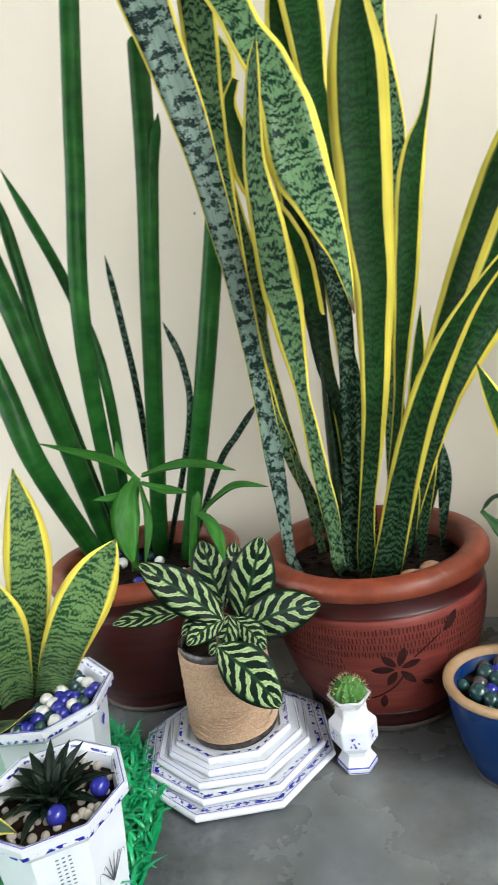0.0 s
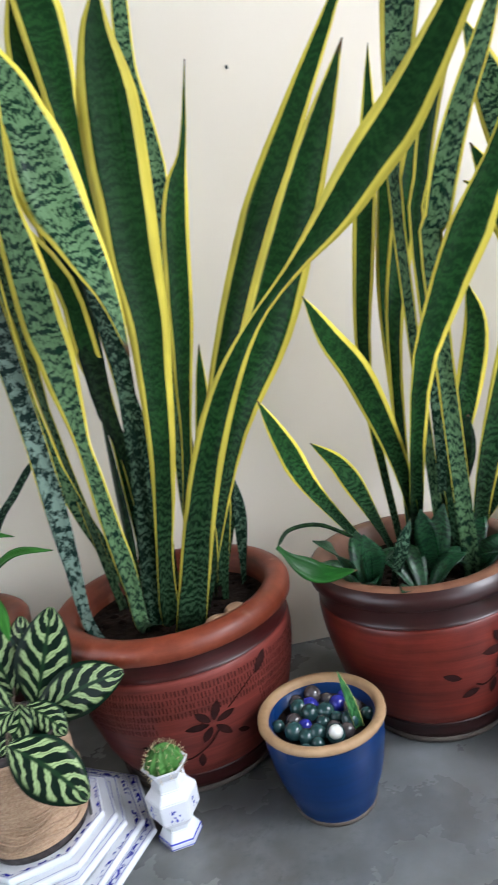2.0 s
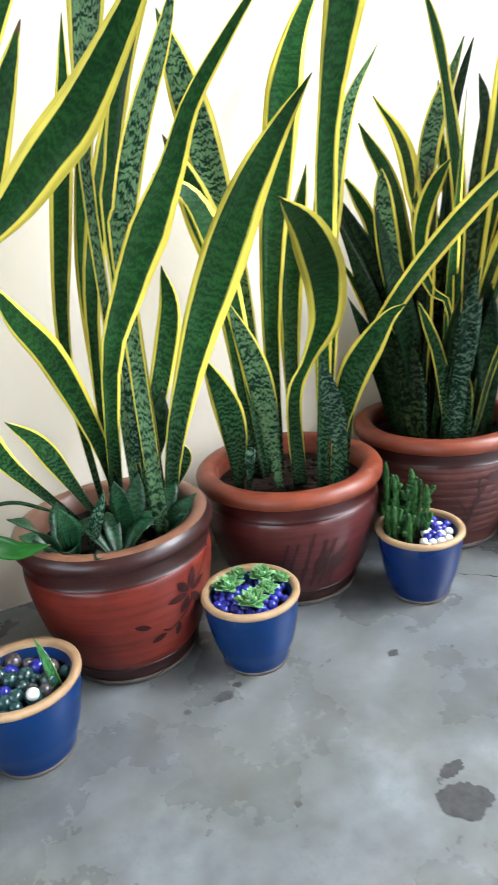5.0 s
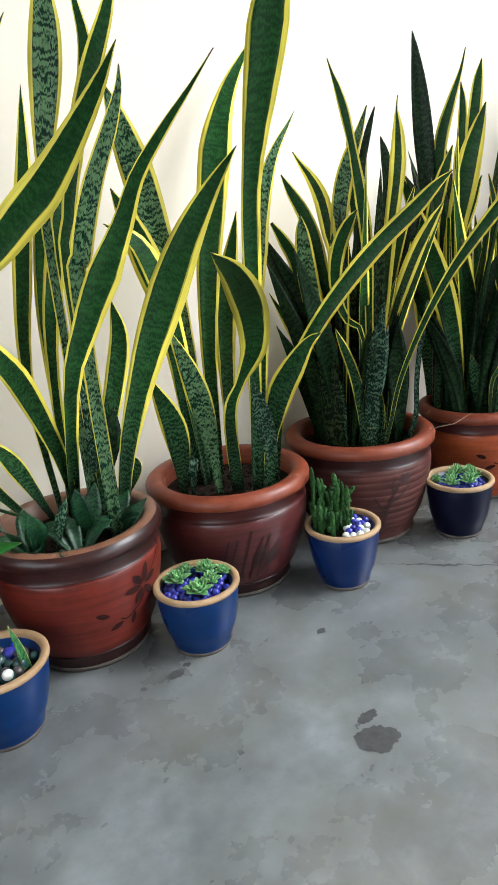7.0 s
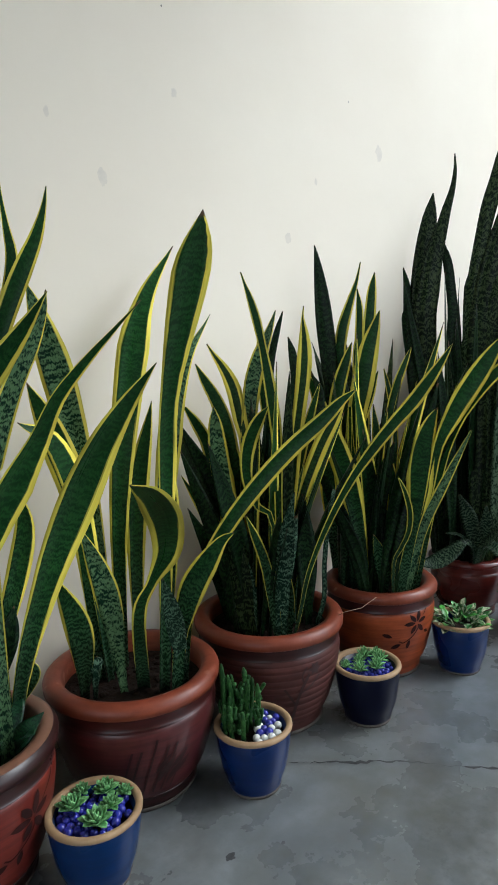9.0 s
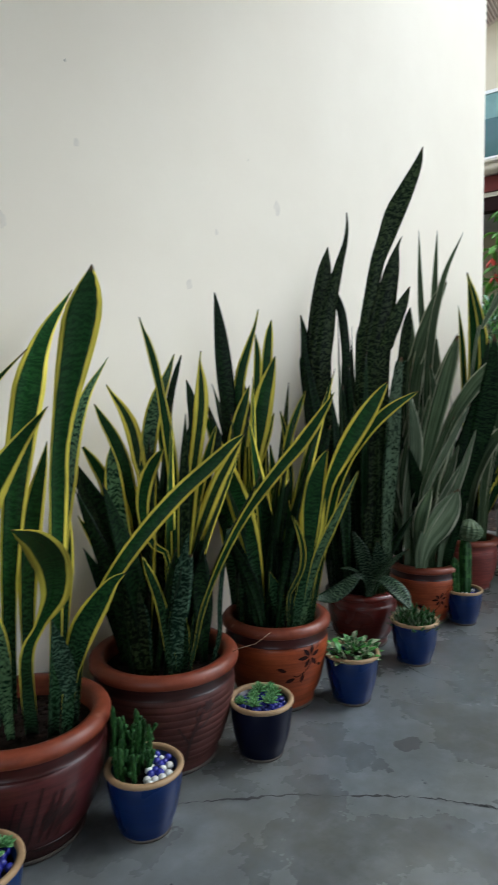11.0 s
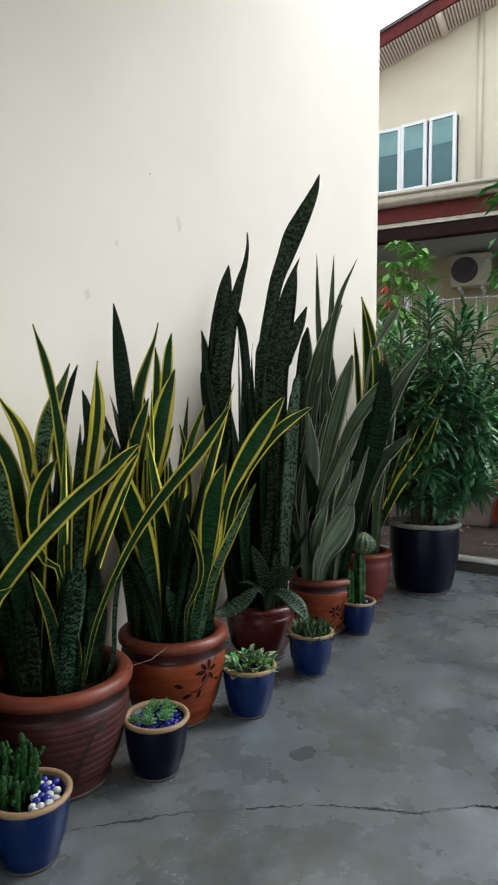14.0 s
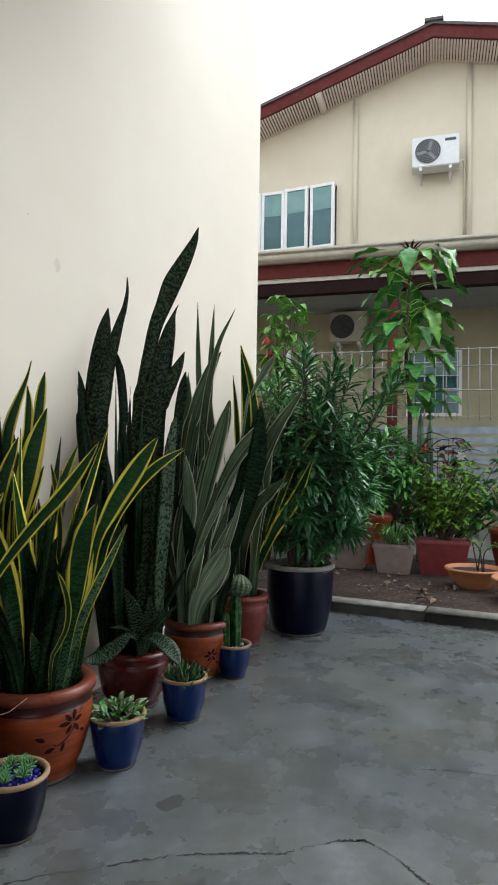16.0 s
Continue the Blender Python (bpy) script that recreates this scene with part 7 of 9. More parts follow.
fill(PLANTS["B"], (0.11, -0.23), 0.10, 0.23, 3, 0.35, 0.6, 0.05, [BANDED, DARKB], 1, 0.10)
# Many dark fillers: denser foliage, and leaf colour in place of wall shade.
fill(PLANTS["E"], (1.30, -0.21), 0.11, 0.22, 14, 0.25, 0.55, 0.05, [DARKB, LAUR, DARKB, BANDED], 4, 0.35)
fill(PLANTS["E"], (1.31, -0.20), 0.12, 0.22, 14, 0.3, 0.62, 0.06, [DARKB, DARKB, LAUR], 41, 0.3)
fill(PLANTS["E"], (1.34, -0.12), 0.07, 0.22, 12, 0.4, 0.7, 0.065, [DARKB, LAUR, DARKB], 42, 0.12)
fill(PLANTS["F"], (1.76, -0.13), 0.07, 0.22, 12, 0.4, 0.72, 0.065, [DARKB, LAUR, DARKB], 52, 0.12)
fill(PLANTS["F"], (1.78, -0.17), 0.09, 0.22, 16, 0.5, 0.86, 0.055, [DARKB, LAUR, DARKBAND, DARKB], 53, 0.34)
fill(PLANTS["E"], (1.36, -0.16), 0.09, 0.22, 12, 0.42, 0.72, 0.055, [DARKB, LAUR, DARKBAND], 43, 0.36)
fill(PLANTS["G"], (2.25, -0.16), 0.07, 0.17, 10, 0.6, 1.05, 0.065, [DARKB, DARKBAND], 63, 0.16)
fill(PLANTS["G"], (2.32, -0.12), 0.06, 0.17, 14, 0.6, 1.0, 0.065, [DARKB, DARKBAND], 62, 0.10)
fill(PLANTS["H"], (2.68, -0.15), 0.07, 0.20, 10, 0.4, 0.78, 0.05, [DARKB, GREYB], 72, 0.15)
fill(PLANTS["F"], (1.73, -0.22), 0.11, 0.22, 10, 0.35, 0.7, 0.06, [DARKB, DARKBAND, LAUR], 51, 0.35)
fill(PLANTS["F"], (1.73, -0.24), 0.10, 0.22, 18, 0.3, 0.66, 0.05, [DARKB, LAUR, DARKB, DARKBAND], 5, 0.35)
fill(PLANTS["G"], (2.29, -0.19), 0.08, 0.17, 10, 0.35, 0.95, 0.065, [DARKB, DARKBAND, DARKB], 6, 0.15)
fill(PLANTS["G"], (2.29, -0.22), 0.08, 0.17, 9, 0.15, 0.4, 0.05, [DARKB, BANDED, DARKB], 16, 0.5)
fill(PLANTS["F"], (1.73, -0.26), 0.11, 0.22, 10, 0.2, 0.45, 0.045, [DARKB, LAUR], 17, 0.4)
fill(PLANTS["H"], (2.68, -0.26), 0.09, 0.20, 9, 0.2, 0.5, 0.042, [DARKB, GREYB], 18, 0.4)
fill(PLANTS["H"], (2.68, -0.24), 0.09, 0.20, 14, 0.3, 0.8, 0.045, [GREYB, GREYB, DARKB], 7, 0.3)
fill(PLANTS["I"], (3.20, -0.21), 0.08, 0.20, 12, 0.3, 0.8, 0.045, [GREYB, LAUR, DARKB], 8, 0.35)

# ---- low things at the left end ----
def prism_ring(bm, c, rings, rot, sides=8, sx=1.0):
    """Joined polygon rings (radius, z) round the point c, turned by rot degrees."""
    prev = None
    for r, z in rings:
        if r < 1e-5:
            row = [bm.verts.new((c[0], c[1], z))]
        else:
            row = [bm.verts.new((c[0] + r * sx * math.cos(radians(rot) + 2 * math.pi * i / sides), c[1] + r * math.sin(radians(rot) + 2 * math.pi * i / sides), z)) for i in range(sides)]
        if prev:
            for i in range(sides):
                j = (i + 1) % sides
                if len(prev) == 1:
                    bm.faces.new((prev[0], row[j], row[i]))
                elif len(row) == 1:
                    bm.faces.new((prev[i], prev[j], row[0]))
                else:
                    bm.faces.new((prev[i], prev[j], row[j], row[i]))
        prev = row
    return bm


def octagon(rings, rot=0.0, c=(0, 0), bevel=0.0, sides=8):
    bm = prism_ring(bmesh.new(), c, rings, rot, sides)
    if bevel:
        bmesh.ops.bevel(bm, geom=bm.edges[:], offset=bevel, segments=2, affect="EDGES")
    return bm


PX, PY = -0.127, -0.448
for k, (r, z, dx, dy, rot) in enumerate(((0.166, 0.0, 0, 0, -4), (0.149, 0.0115, 0.001, 0.001, -2), (0.131, 0.0225, -0.002, 0.001, -6), (0.114, 0.032, 0.002, 0.0, -3), (0.099, 0.040, 0.0, 0.002, -5))):
    h = 0.0185
    pl = thing("saucer", "white octagonal porcelain saucer with a cobalt border in a stack", "saucer", (PX + dx, PY + dy, 0), rz=rot, group="stack of octagonal saucers")
    body = octagon([(0, z), (r * 0.80, z), (r * 0.93, z + 0.003), (r * 0.985, z + 0.008), (r, z + 0.012), (r * 0.999, z + h - 0.003), (r * 0.990, z + h - 0.0006), (r * 0.975, z + h), (r * 0.83, z + h - 0.0025), (r * 0.79, z + 0.009), (0, z + 0.007)])
    part("body", body, PORCELAIN, pl, smooth=False)

    def top(q):
        return (r * q, z + h + 0.0010 - 0.0025 * (0.975 - q) / 0.145)
    if k in (0, 1, 4):
        part("floral_band", octagon([top(0.953), top(0.908)]), COBALT_SPECKLE, pl, "cobalt blue floral border", smooth=False)
    part("line_band", octagon([top(0.972), top(0.965)]), COBALT, pl, "thin cobalt blue line", smooth=False)
    if k in (0, 2):
        part("inner_line", octagon([top(0.902), top(0.896)]), COBALT, pl, "thin cobalt blue line", smooth=False)

jar = thing("wrapped_jar", "glass jar wrapped in tan jute twine, on the saucers", "jar", (PX + 0.002, PY + 0.004, 0.0475))
part("glass_wall", lathe([(0, 0), (0.0679, 0.0), (0.0702, 0.004), (0.0702, 0.010), (0.0667, 0.150), (0.0679, 0.158), (0.0632, 0.158), (0.0620, 0.012), (0, 0.01)], 40), M_SMOKE, jar, "smoky glass jar wall")
prof = []
rnd = random.Random(9)
for k in range(48):
    z = 0.014 + k * 0.00272
    rr = 0.0708 - 0.0022 * k / 48 + rnd.uniform(-0.0005, 0.0006)
    prof += [(rr, z), (rr + 0.0014, z + 0.0007), (rr + 0.0014, z + 0.0020), (rr, z + 0.0027)]
wrap = part("twine_wrap", lathe([(0.0690, 0.013)] + prof + [(0.0667, prof[-1][1] + 0.001)], 40), TWINE, jar, "tan jute twine winding")
bm = bmesh.new()
for k in range(5):
    a0, zz = -1.4 + k * 0.33, 0.030 + k * 0.010
    tube(bm, [(0.0752 * math.cos(a0 + s * 0.16), 0.0752 * math.sin(a0 + s * 0.16), zz + 0.005 * math.sin(s * 0.9 + k)) for s in range(-7, 8)], 0.0016, sides=5)
part("loose_twine", bm, TWINE, wrap, "loose tan twine strand")
bm = bmesh.new()
bmesh.ops.create_circle(bm, cap_ends=True, segments=32, radius=0.062)
bmesh.ops.translate(bm, vec=(0, 0, 0.150), verts=bm.verts)
part("moss_fill", bm, SOIL, jar, "dark damp soil")

vase = thing("small_vase", "small white six-sided porcelain vase with cobalt sprigs", "vase", (0.072, -0.462, 0), rz=10)
part("body", octagon([(0, 0), (0.030, 0), (0.031, 0.010), (0.022, 0.024), (0.024, 0.032), (0.036, 0.046), (0.037, 0.076), (0.025, 0.088), (0.024, 0.104), (0.031, 0.114), (0.034, 0.120), (0.029, 0.120), (0.022, 0.10), (0, 0.098)], 0, bevel=0.0012, sides=6), PORCELAIN, vase, smooth=False)
for z0, z1, r0, r1 in ((0.0105, 0.0125, 0.0314, 0.0302), (0.0035, 0.005, 0.0318, 0.0319)):
    part("blue_line", octagon([(r0, z0), (r1, z1)], 0, sides=6), COBALT, vase, "thin cobalt blue line", smooth=False)
for face in (-120, -60, -90, 0):
    fa = radians(-90 if face == -90 else face)
    bm = bmesh.new()
    rnd = random.Random(face)
    apo = 0.0372 * math.cos(math.pi / 6) + 0.0012
    fa = radians((-90, -30, -150, 30)[(-120, -60, -90, 0).index(face)])
    u = Vector((-math.sin(fa), math.cos(fa), 0))
    o = Vector((math.cos(fa) * apo, math.sin(fa) * apo, 0.058))
    for _ in range(14):
        p = o + u * rnd.uniform(-0.008, 0.008) + Vector((0, 0, rnd.uniform(-0.010, 0.012)))
        s = rnd.uniform(0.0012, 0.0028)
        d = u * math.cos(rnd.uniform(0, 3)) + Vector((0, 0, 1)) * math.sin(rnd.uniform(0, 3))
        w = u * 0.5 + Vector((0, 0, 0.6))
        bm.faces.new([bm.verts.new(p + d * s), bm.verts.new(p + w * s), bm.verts.new(p - d * s), bm.verts.new(p - w * s)])
    part("sprig", bm, COBALT, vase, "cobalt blue painted sprig")

BALL = blade_material("bright_cactus_skin", (0.05, 0.15, 0.03), (0.10, 0.24, 0.06), YELLOW, 0.0, band=60)
ball = thing("ball_cactus", "small round bright green cactus in the porcelain vase", "cactus", (0.072, -0.462, 0.098))


def ribbed(r, h, ribs, deep, rows=14, sides=0, z0=0.0, flat=1.0):
    """A ribbed, domed cactus body."""
    bm = bmesh.new()
    uv = bm.loops.layers.uv.verify()
    n = ribs * 6
    rings = []
    for k in range(rows + 1):
        s = k / rows
        q = r * math.sin(math.pi * (0.12 + 0.88 * s)) ** 0.75 if flat else r * (0.9 + 0.1 * s) * (1 - s ** 9) ** 0.5
        q = max(q, 0.0008)
        rings.append([bm.verts.new((q * (1 - deep * (0.5 - 0.5 * math.cos(ribs * 2 * math.pi * i / n)) ** 0.6) * math.cos(2 * math.pi * i / n), q * (1 - deep * (0.5 - 0.5 * math.cos(ribs * 2 * math.pi * i / n)) ** 0.6) * math.sin(2 * math.pi * i / n), z0 + h * s)) for i in range(n)])
    for k, (a, b) in enumerate(zip(rings, rings[1:])):
        for i in range(n):
            j = (i + 1) % n
            f = bm.faces.new((a[i], a[j], b[j], b[i]))
            for lp in f.loops:
                lp[uv].uv = (i / n, k / rows * h)
    bm.faces.new(rings[0][::-1])
    bm.faces.new(rings[-1])
    return bm


part("stem", ribbed(0.028, 0.05, 11, 0.25), BALL, ball)
SPINE = surface("pale_cactus_spine", (0.35, 0.27, 0.14), (0.6, 0.5, 0.3), 50, 0.7, 0.05, 0.001)
bm = bmesh.new()
rnd = random.Random(5)
for i in range(11):
    for k in range(6):
        a, s = 2 * math.pi * i / 11, 0.25 + 0.13 * k
        q = 0.028 * math.sin(math.pi * (0.12 + 0.88 * s)) ** 0.75
        p = Vector((q * math.cos(a), q * math.sin(a), 0.05 * s))
        for _ in range(4):
            d = (p - Vector((0, 0, 0.02))).normalized() + Vector((rnd.uniform(-0.8, 0.8), rnd.uniform(-0.8, 0.8), rnd.uniform(-0.6, 0.8)))
            tube(bm, [p, p + d.normalized() * 0.007], 0.0004, 0.0001, 3)
tagged(part("spine", bm, SPINE, ball, "pale fine spines"), kind="stuff")


def planter(label, c, R, H, rot, print_side=True):
    ob = thing("porcelain_planter", label, "plant pot", (c[0], c[1], 0), group="octagonal porcelain planters")
    b = R * 0.74
    part("body", octagon([(0, 0.006), (b, 0.0), (b * 1.05, 0.012), (b * 1.0, 0.02), (R * 0.82, H * 0.55), (R * 0.86, H * 0.84), (R * 0.99, H * 0.92), (R, H), (R * 0.93, H + 0.001), (R * 0.86, H * 0.97), (R * 0.78, H * 0.80), (0, H * 0.78)], rot), PORCELAIN, ob, smooth=False)
    part("edge_band", octagon([(R * 0.998, H * 0.925), (R * 1.004, H * 0.955)], rot), COBALT_SPECKLE, ob, "cobalt blue patterned edge", smooth=False)
    part("rim_line", octagon([(R * 0.958, H + 0.0014), (R * 0.944, H + 0.0016)], rot), COBALT, ob, "thin cobalt line", smooth=False)
    part("inner_band", octagon([(R * 0.89, H * 0.985 + 0.0014), (R * 0.855, H * 0.955 + 0.001)], rot), COBALT_SPECKLE, ob, "cobalt blue floral band", smooth=False)
    part("foot_band", octagon([(b * 1.052, 0.008), (b * 1.06, 0.012), (b * 1.006, 0.0215)], rot), COBALT_SPECKLE, ob, "cobalt blue patterned foot band", smooth=False)
    bm = prism_ring(bmesh.new(), (0, 0), [(R * 0.82, H * 0.865), (0, H * 0.875)], rot)
    part("gravel_bed", bm, SOIL, ob, "dark gravelly soil", smooth=False)
    apo = math.cos(math.pi / 8)
    for f in range(8):
        fa = radians(rot + 22.5 + 45 * f)
        if not (-200 < math.degrees(fa) % 360 - 360 < 10):
            continue
        u = Vector((-math.sin(fa), math.cos(fa), 0))
        nrm = Vector((math.cos(fa), math.sin(fa), 0))

        def spot(s, z):
            rr = R * (0.82 + 0.04 * (z / H - 0.55) / 0.29) if z > H * 0.55 else b + (R * 0.82 - b) * (z / H - 0.13) / 0.42
            return nrm * (rr * apo + 0.0014) + u * s + Vector((0, 0, z))
        if f % 2 == 0 and print_side:
            bm = bmesh.new()
            for col in range(3):
                for row in range(14):
                    s0, z0 = (col - 1) * 0.007 + R * 0.02, H * 0.78 - row * 0.0056
                    w, h = 0.0017, 0.0019
                    bm.faces.new([bm.verts.new(spot(s0 - w, z0)), bm.verts.new(spot(s0 + w, z0)), bm.verts.new(spot(s0 + w, z0 + h)), bm.verts.new(spot(s0 - w, z0 + h))])
            tagged(part("verse_print", bm, INK, ob, "columns of tiny dark printed bars"), kind="stuff")
        elif print_side:
            bm = bmesh.new()
            for k in range(6):
                top = (k - 2.5) * 0.008
                prev = None
                for q in range(11):
                    t = q / 10
                    s, z = top * (1 - (1 - t) ** 2) * 1.2, H * 0.30 + (H * 0.42) * (t - 0.35 * t * t * t * (1 + abs(k - 2.5) * 0.5))
                    w = 0.0011 * (1 - t * 0.8)
                    row = [bm.verts.new(spot(s - w, z)), bm.verts.new(spot(s + w, z))]
                    if prev:
                        bm.faces.new((prev[0], prev[1], row[1], row[0]))
                    prev = row
            part("orchid_print", bm, INK, ob, "dark printed orchid sprays")
    return ob


PLANTER_P = planter("white octagonal porcelain planter with cobalt bands", (-0.400, -0.545), 0.112, 0.160, -11, False)
bm = bmesh.new()
for s, z, w, h in ((0.0, 0.0, 0.006, 0.009), (0.006, 0.004, 0.004, 0.006)):
    fa = radians(11.5)
    u, nr = Vector((-math.sin(fa), math.cos(fa), 0)), Vector((math.cos(fa), math.sin(fa), 0))
    o = nr * (0.112 * 0.845 * math.cos(math.pi / 8) + 0.002) + u * s + Vector((0, 0, 0.105 + z))
    bm.faces.new([bm.verts.new(o - u * w), bm.verts.new(o + Vector((0, 0, -h))), bm.verts.new(o + u * w), bm.verts.new(o + Vector((0, 0, h)))])
part("flower_print", bm, COBALT, PLANTER_P, "small blue printed flower")
planter("white octagonal porcelain planter with printed verses and orchids", (-0.256, -0.737), 0.096, 0.160, 13)

agave = thing("haworthia", "dark blackish-green spiky rosette plant in the porcelain planter", "plant", (-0.262, -0.735, 0.135))
rnd = random.Random(11)
for k in range(34):
    a, up = k * 2.4, 0.15 + 0.9 * (k / 34)
    L = rnd.uniform(0.06, 0.095) * (1.0 - 0.25 * (k / 34))
    d = Vector((math.cos(a) * math.cos(up), math.sin(a) * math.cos(up), math.sin(up)))
    p1 = d * L * 0.55 + Vector((0, 0, L * 0.12))
    p2 = d * L + Vector((0, 0, L * (-0.05 + 0.10 * k / 34)))
    blade(agave, AGAVE, rnd.uniform(0.014, 0.02), (-d.x * 0.4, -d.y * 0.4, 1), [(d.x * 0.004, d.y * 0.004, 0.0), p1, p2], steps=6, foot=0.9, wide_at=0.25, thick=0.003)

# plastic turf
turf = thing("turf_mat", "bright green shaggy plastic turf mat under the planters", "mat", (0, 0, 0))
bm = bmesh.new()
edge = ((-0.60, -0.43), (-0.335, -0.425), (-0.26, -0.49), (-0.215, -0.545), (-0.190, -0.62), (-0.178, -0.70), (-0.165, -0.80), (-0.15, -0.95), (-0.60, -0.95))
f = bm.faces.new([bm.verts.new((x, y, 0.003)) for x, y in edge])
part("backing", bm, TURF, turf)
bm = bmesh.new()
rnd = random.Random(3)


def right_edge(y):
    pts = edge[1:8]
    for (x0, y0), (x1, y1) in zip(pts, pts[1:]):
        if y1 <= y <= y0:
            return x0 + (x1 - x0) * (y - y0) / (y1 - y0)
    return -0.335


for _ in range(1500):
    y = rnd.uniform(-0.93, -0.43)
    x = right_edge(y) - 0.006 - abs(rnd.gauss(0, 0.11))
    if x < -0.59:
        continue
    a, L = rnd.uniform(0, 6.28), rnd.uniform(0.022, 0.045)
    o = Vector((x, y, 0.004))
    d = Vector((math.cos(a), math.sin(a), 0))
    h = rnd.uniform(0.4, 1.0)
    ribbon(bm, [o, o + d * L * 0.35 + Vector((0, 0, L * 0.7 * h)), o + d * L + Vector((0, 0, L * 0.75 * h))], 0.0052, (-d.x, -d.y, 1), steps=3, foot=0.8, thick=0.0008)
tagged(part("grass_blade", bm, TURF, turf), kind="stuff")

# ---- marbles and pebbles ----
SPHERES = {}


def marble(x, y, z, r, m, label, name="marble", group="marbles on the pot soil"):
    if m.name not in SPHERES:
        b = bmesh.new()
        bmesh.ops.create_uvsphere(b, u_segments=18, v_segments=12, radius=1)
        me = bpy.data.meshes.new(name)
        b.to_mesh(me)
        b.free()
        for p in me.polygons:
            p.use_smooth = True
        me.materials.append(m)
        SPHERES[m.name] = me
    ob = new(name, SPHERES[m.name])
    ob.matrix_world = Matrix.LocRotScale((x, y, z), Euler((x * 40, y * 50, 0)), (r, r, r))
    return tagged(ob, label, name, group)


LBL = {M_BLUE.name: "deep blue glass marble", M_TEAL.name: "dark teal glass marble", M_SMOKE.name: "smoky brown glass marble", M_WHITE.name: "white speckled marble"}


def heap(cx, cy, z, R, n, rmin, rmax, mats, seed, keep=None):
    """Marbles lying side by side on the soil, in one layer with a few on top."""
    rnd = random.Random(seed)
    put = []
    step = (rmin + rmax) * 0.98
    turn = rnd.uniform(0, 1.0)
    for i in range(-14, 15):
        for j in range(-14, 15):
            gx, gy = (i + 0.5 * (j % 2)) * step, j * step * 0.866
            x = gx * math.cos(turn) - gy * math.sin(turn) + rnd.uniform(-0.2, 0.2) * step
            y = gx * math.sin(turn) + gy * math.cos(turn) + rnd.uniform(-0.2, 0.2) * step
            r = rnd.uniform(rmin, rmax)
            if math.hypot(x, y) > R - r * 0.9 or (keep and not keep(x, y)):
                continue
            put.append((x, y, r))
    rnd.shuffle(put)
    put = put[:n]
    for x, y, r in put:
        m = rnd.choice(mats)
        marble(cx + x, cy + y, z + r * rnd.uniform(0.75, 1.15), r, m, LBL[m.name] + " lying in a pot")


heap(0.300, -0.447, 0.1105, 0.076, 60, 0.0095, 0.0150, [M_TEAL, M_TEAL, M_TEAL, M_BLUE, M_TEAL, M_SMOKE, M_TEAL, M_BLUE, M_SMOKE], 4)
marble(0.312, -0.496, 0.136, 0.0095, M_WHITE, "white speckled marble among glass ones")
heap(0.693, -0.431, 0.117, 0.072, 60, 0.0080, 0.0100, [M_BLUE], 6)
heap(1.074, -0.427, 0.1275, 0.072, 40, 0.0080, 0.0100, [M_BLUE, M_WHITE, M_WHITE, M_BLUE], 7, lambda x, y: x - y > 0.012)
heap(1.466, -0.422, 0.124, 0.070, 70, 0.0065, 0.0085, [M_BLUE], 8)
heap(2.726, -0.415, 0.1175, 0.060, 24, 0.006, 0.008, [M_WHITE, M_BLUE, M_WHITE], 9)
heap(-0.400, -0.545, 0.137, 0.090, 46, 0.0085, 0.0115, [M_WHITE, M_WHITE, M_BLUE, M_BLUE, M_TEAL], 10, lambda x, y: x > 0.0)
for qx, qy in ((0.052, 0.022), (0.022, -0.028), (-0.058, -0.048)):
    marble(-0.256 + qx, -0.737 + qy, 0.150, 0.0125, M_BLUE, "deep blue glass marble on pale pebbles")
PEBBLE = marble_material("pale_grey_pebble", (0.30, 0.27, 0.23), 0.6, 0.2)
LBL[PEBBLE.name] = "pale grey pebble"
rnd = random.Random(21)
for k in range(60):
    a, q = rnd.uniform(0, 6.28), rnd.uniform(0.030, 0.074)
    marble(-0.256 + q * math.cos(a), -0.737 + q * math.sin(a), 0.141, rnd.uniform(0.0035, 0.0065), PEBBLE, "pale grey pebble on dark soil", "pebble", "pebbles in the planter")
heap(-0.348, -0.228, 0.228, 0.150, 34, 0.008, 0.012, [M_WHITE, M_BLUE, M_TEAL, M_SMOKE, M_BLUE], 12)


def rock(x, y, z, r, seed):
    bm = bmesh.new()
    bmesh.ops.create_icosphere(bm, subdivisions=3, radius=r)
    for v in bm.verts:
        v.co *= 1 + 0.28 * noise.noise(v.co / r * 0.9 + Vector((seed, 0, 0)))
        v.co.z *= 0.75
    bmesh.ops.translate(bm, vec=(x, y, z), verts=bm.verts)
    solid("stone", bm, ROCK, "tan rounded stone on the potting soil", "stone", "stones in the pot")


rock(0.178, -0.355, 0.252, 0.022, 1)
rock(0.205, -0.33, 0.256, 0.018, 4)
rock(0.155, -0.38, 0.248, 0.014, 7)

# ---- succulents and cacti in the small pots ----
def succulent(at, r, n, material, label, name="succulent", lift=0.9, wid=0.42, tall=0.3):
    ob = thing(name, label, "succulent", at, group="small plants in the blue pots")
    rnd = random.Random(at[0] * 100)
    for k in range(n):
        s = k / n
        a, up = k * 2.39996, 0.25 + lift * s
        L = r * (1.0 - 0.45 * s) * rnd.uniform(0.9, 1.1)
        d = Vector((math.cos(a) * math.cos(up), math.sin(a) * math.cos(up), math.sin(up)))
        blade(ob, material, L * wid, (-d.x * 0.5, -d.y * 0.5, 1), [(0, 0, 0.004 * s), d * L * 0.55 + Vector((0, 0, r * 0.05)), d * L + Vector((0, 0, r * tall * s))], steps=5, foot=0.55, wide_at=0.62, thick=r * 0.09, cup=0.35)
    return ob


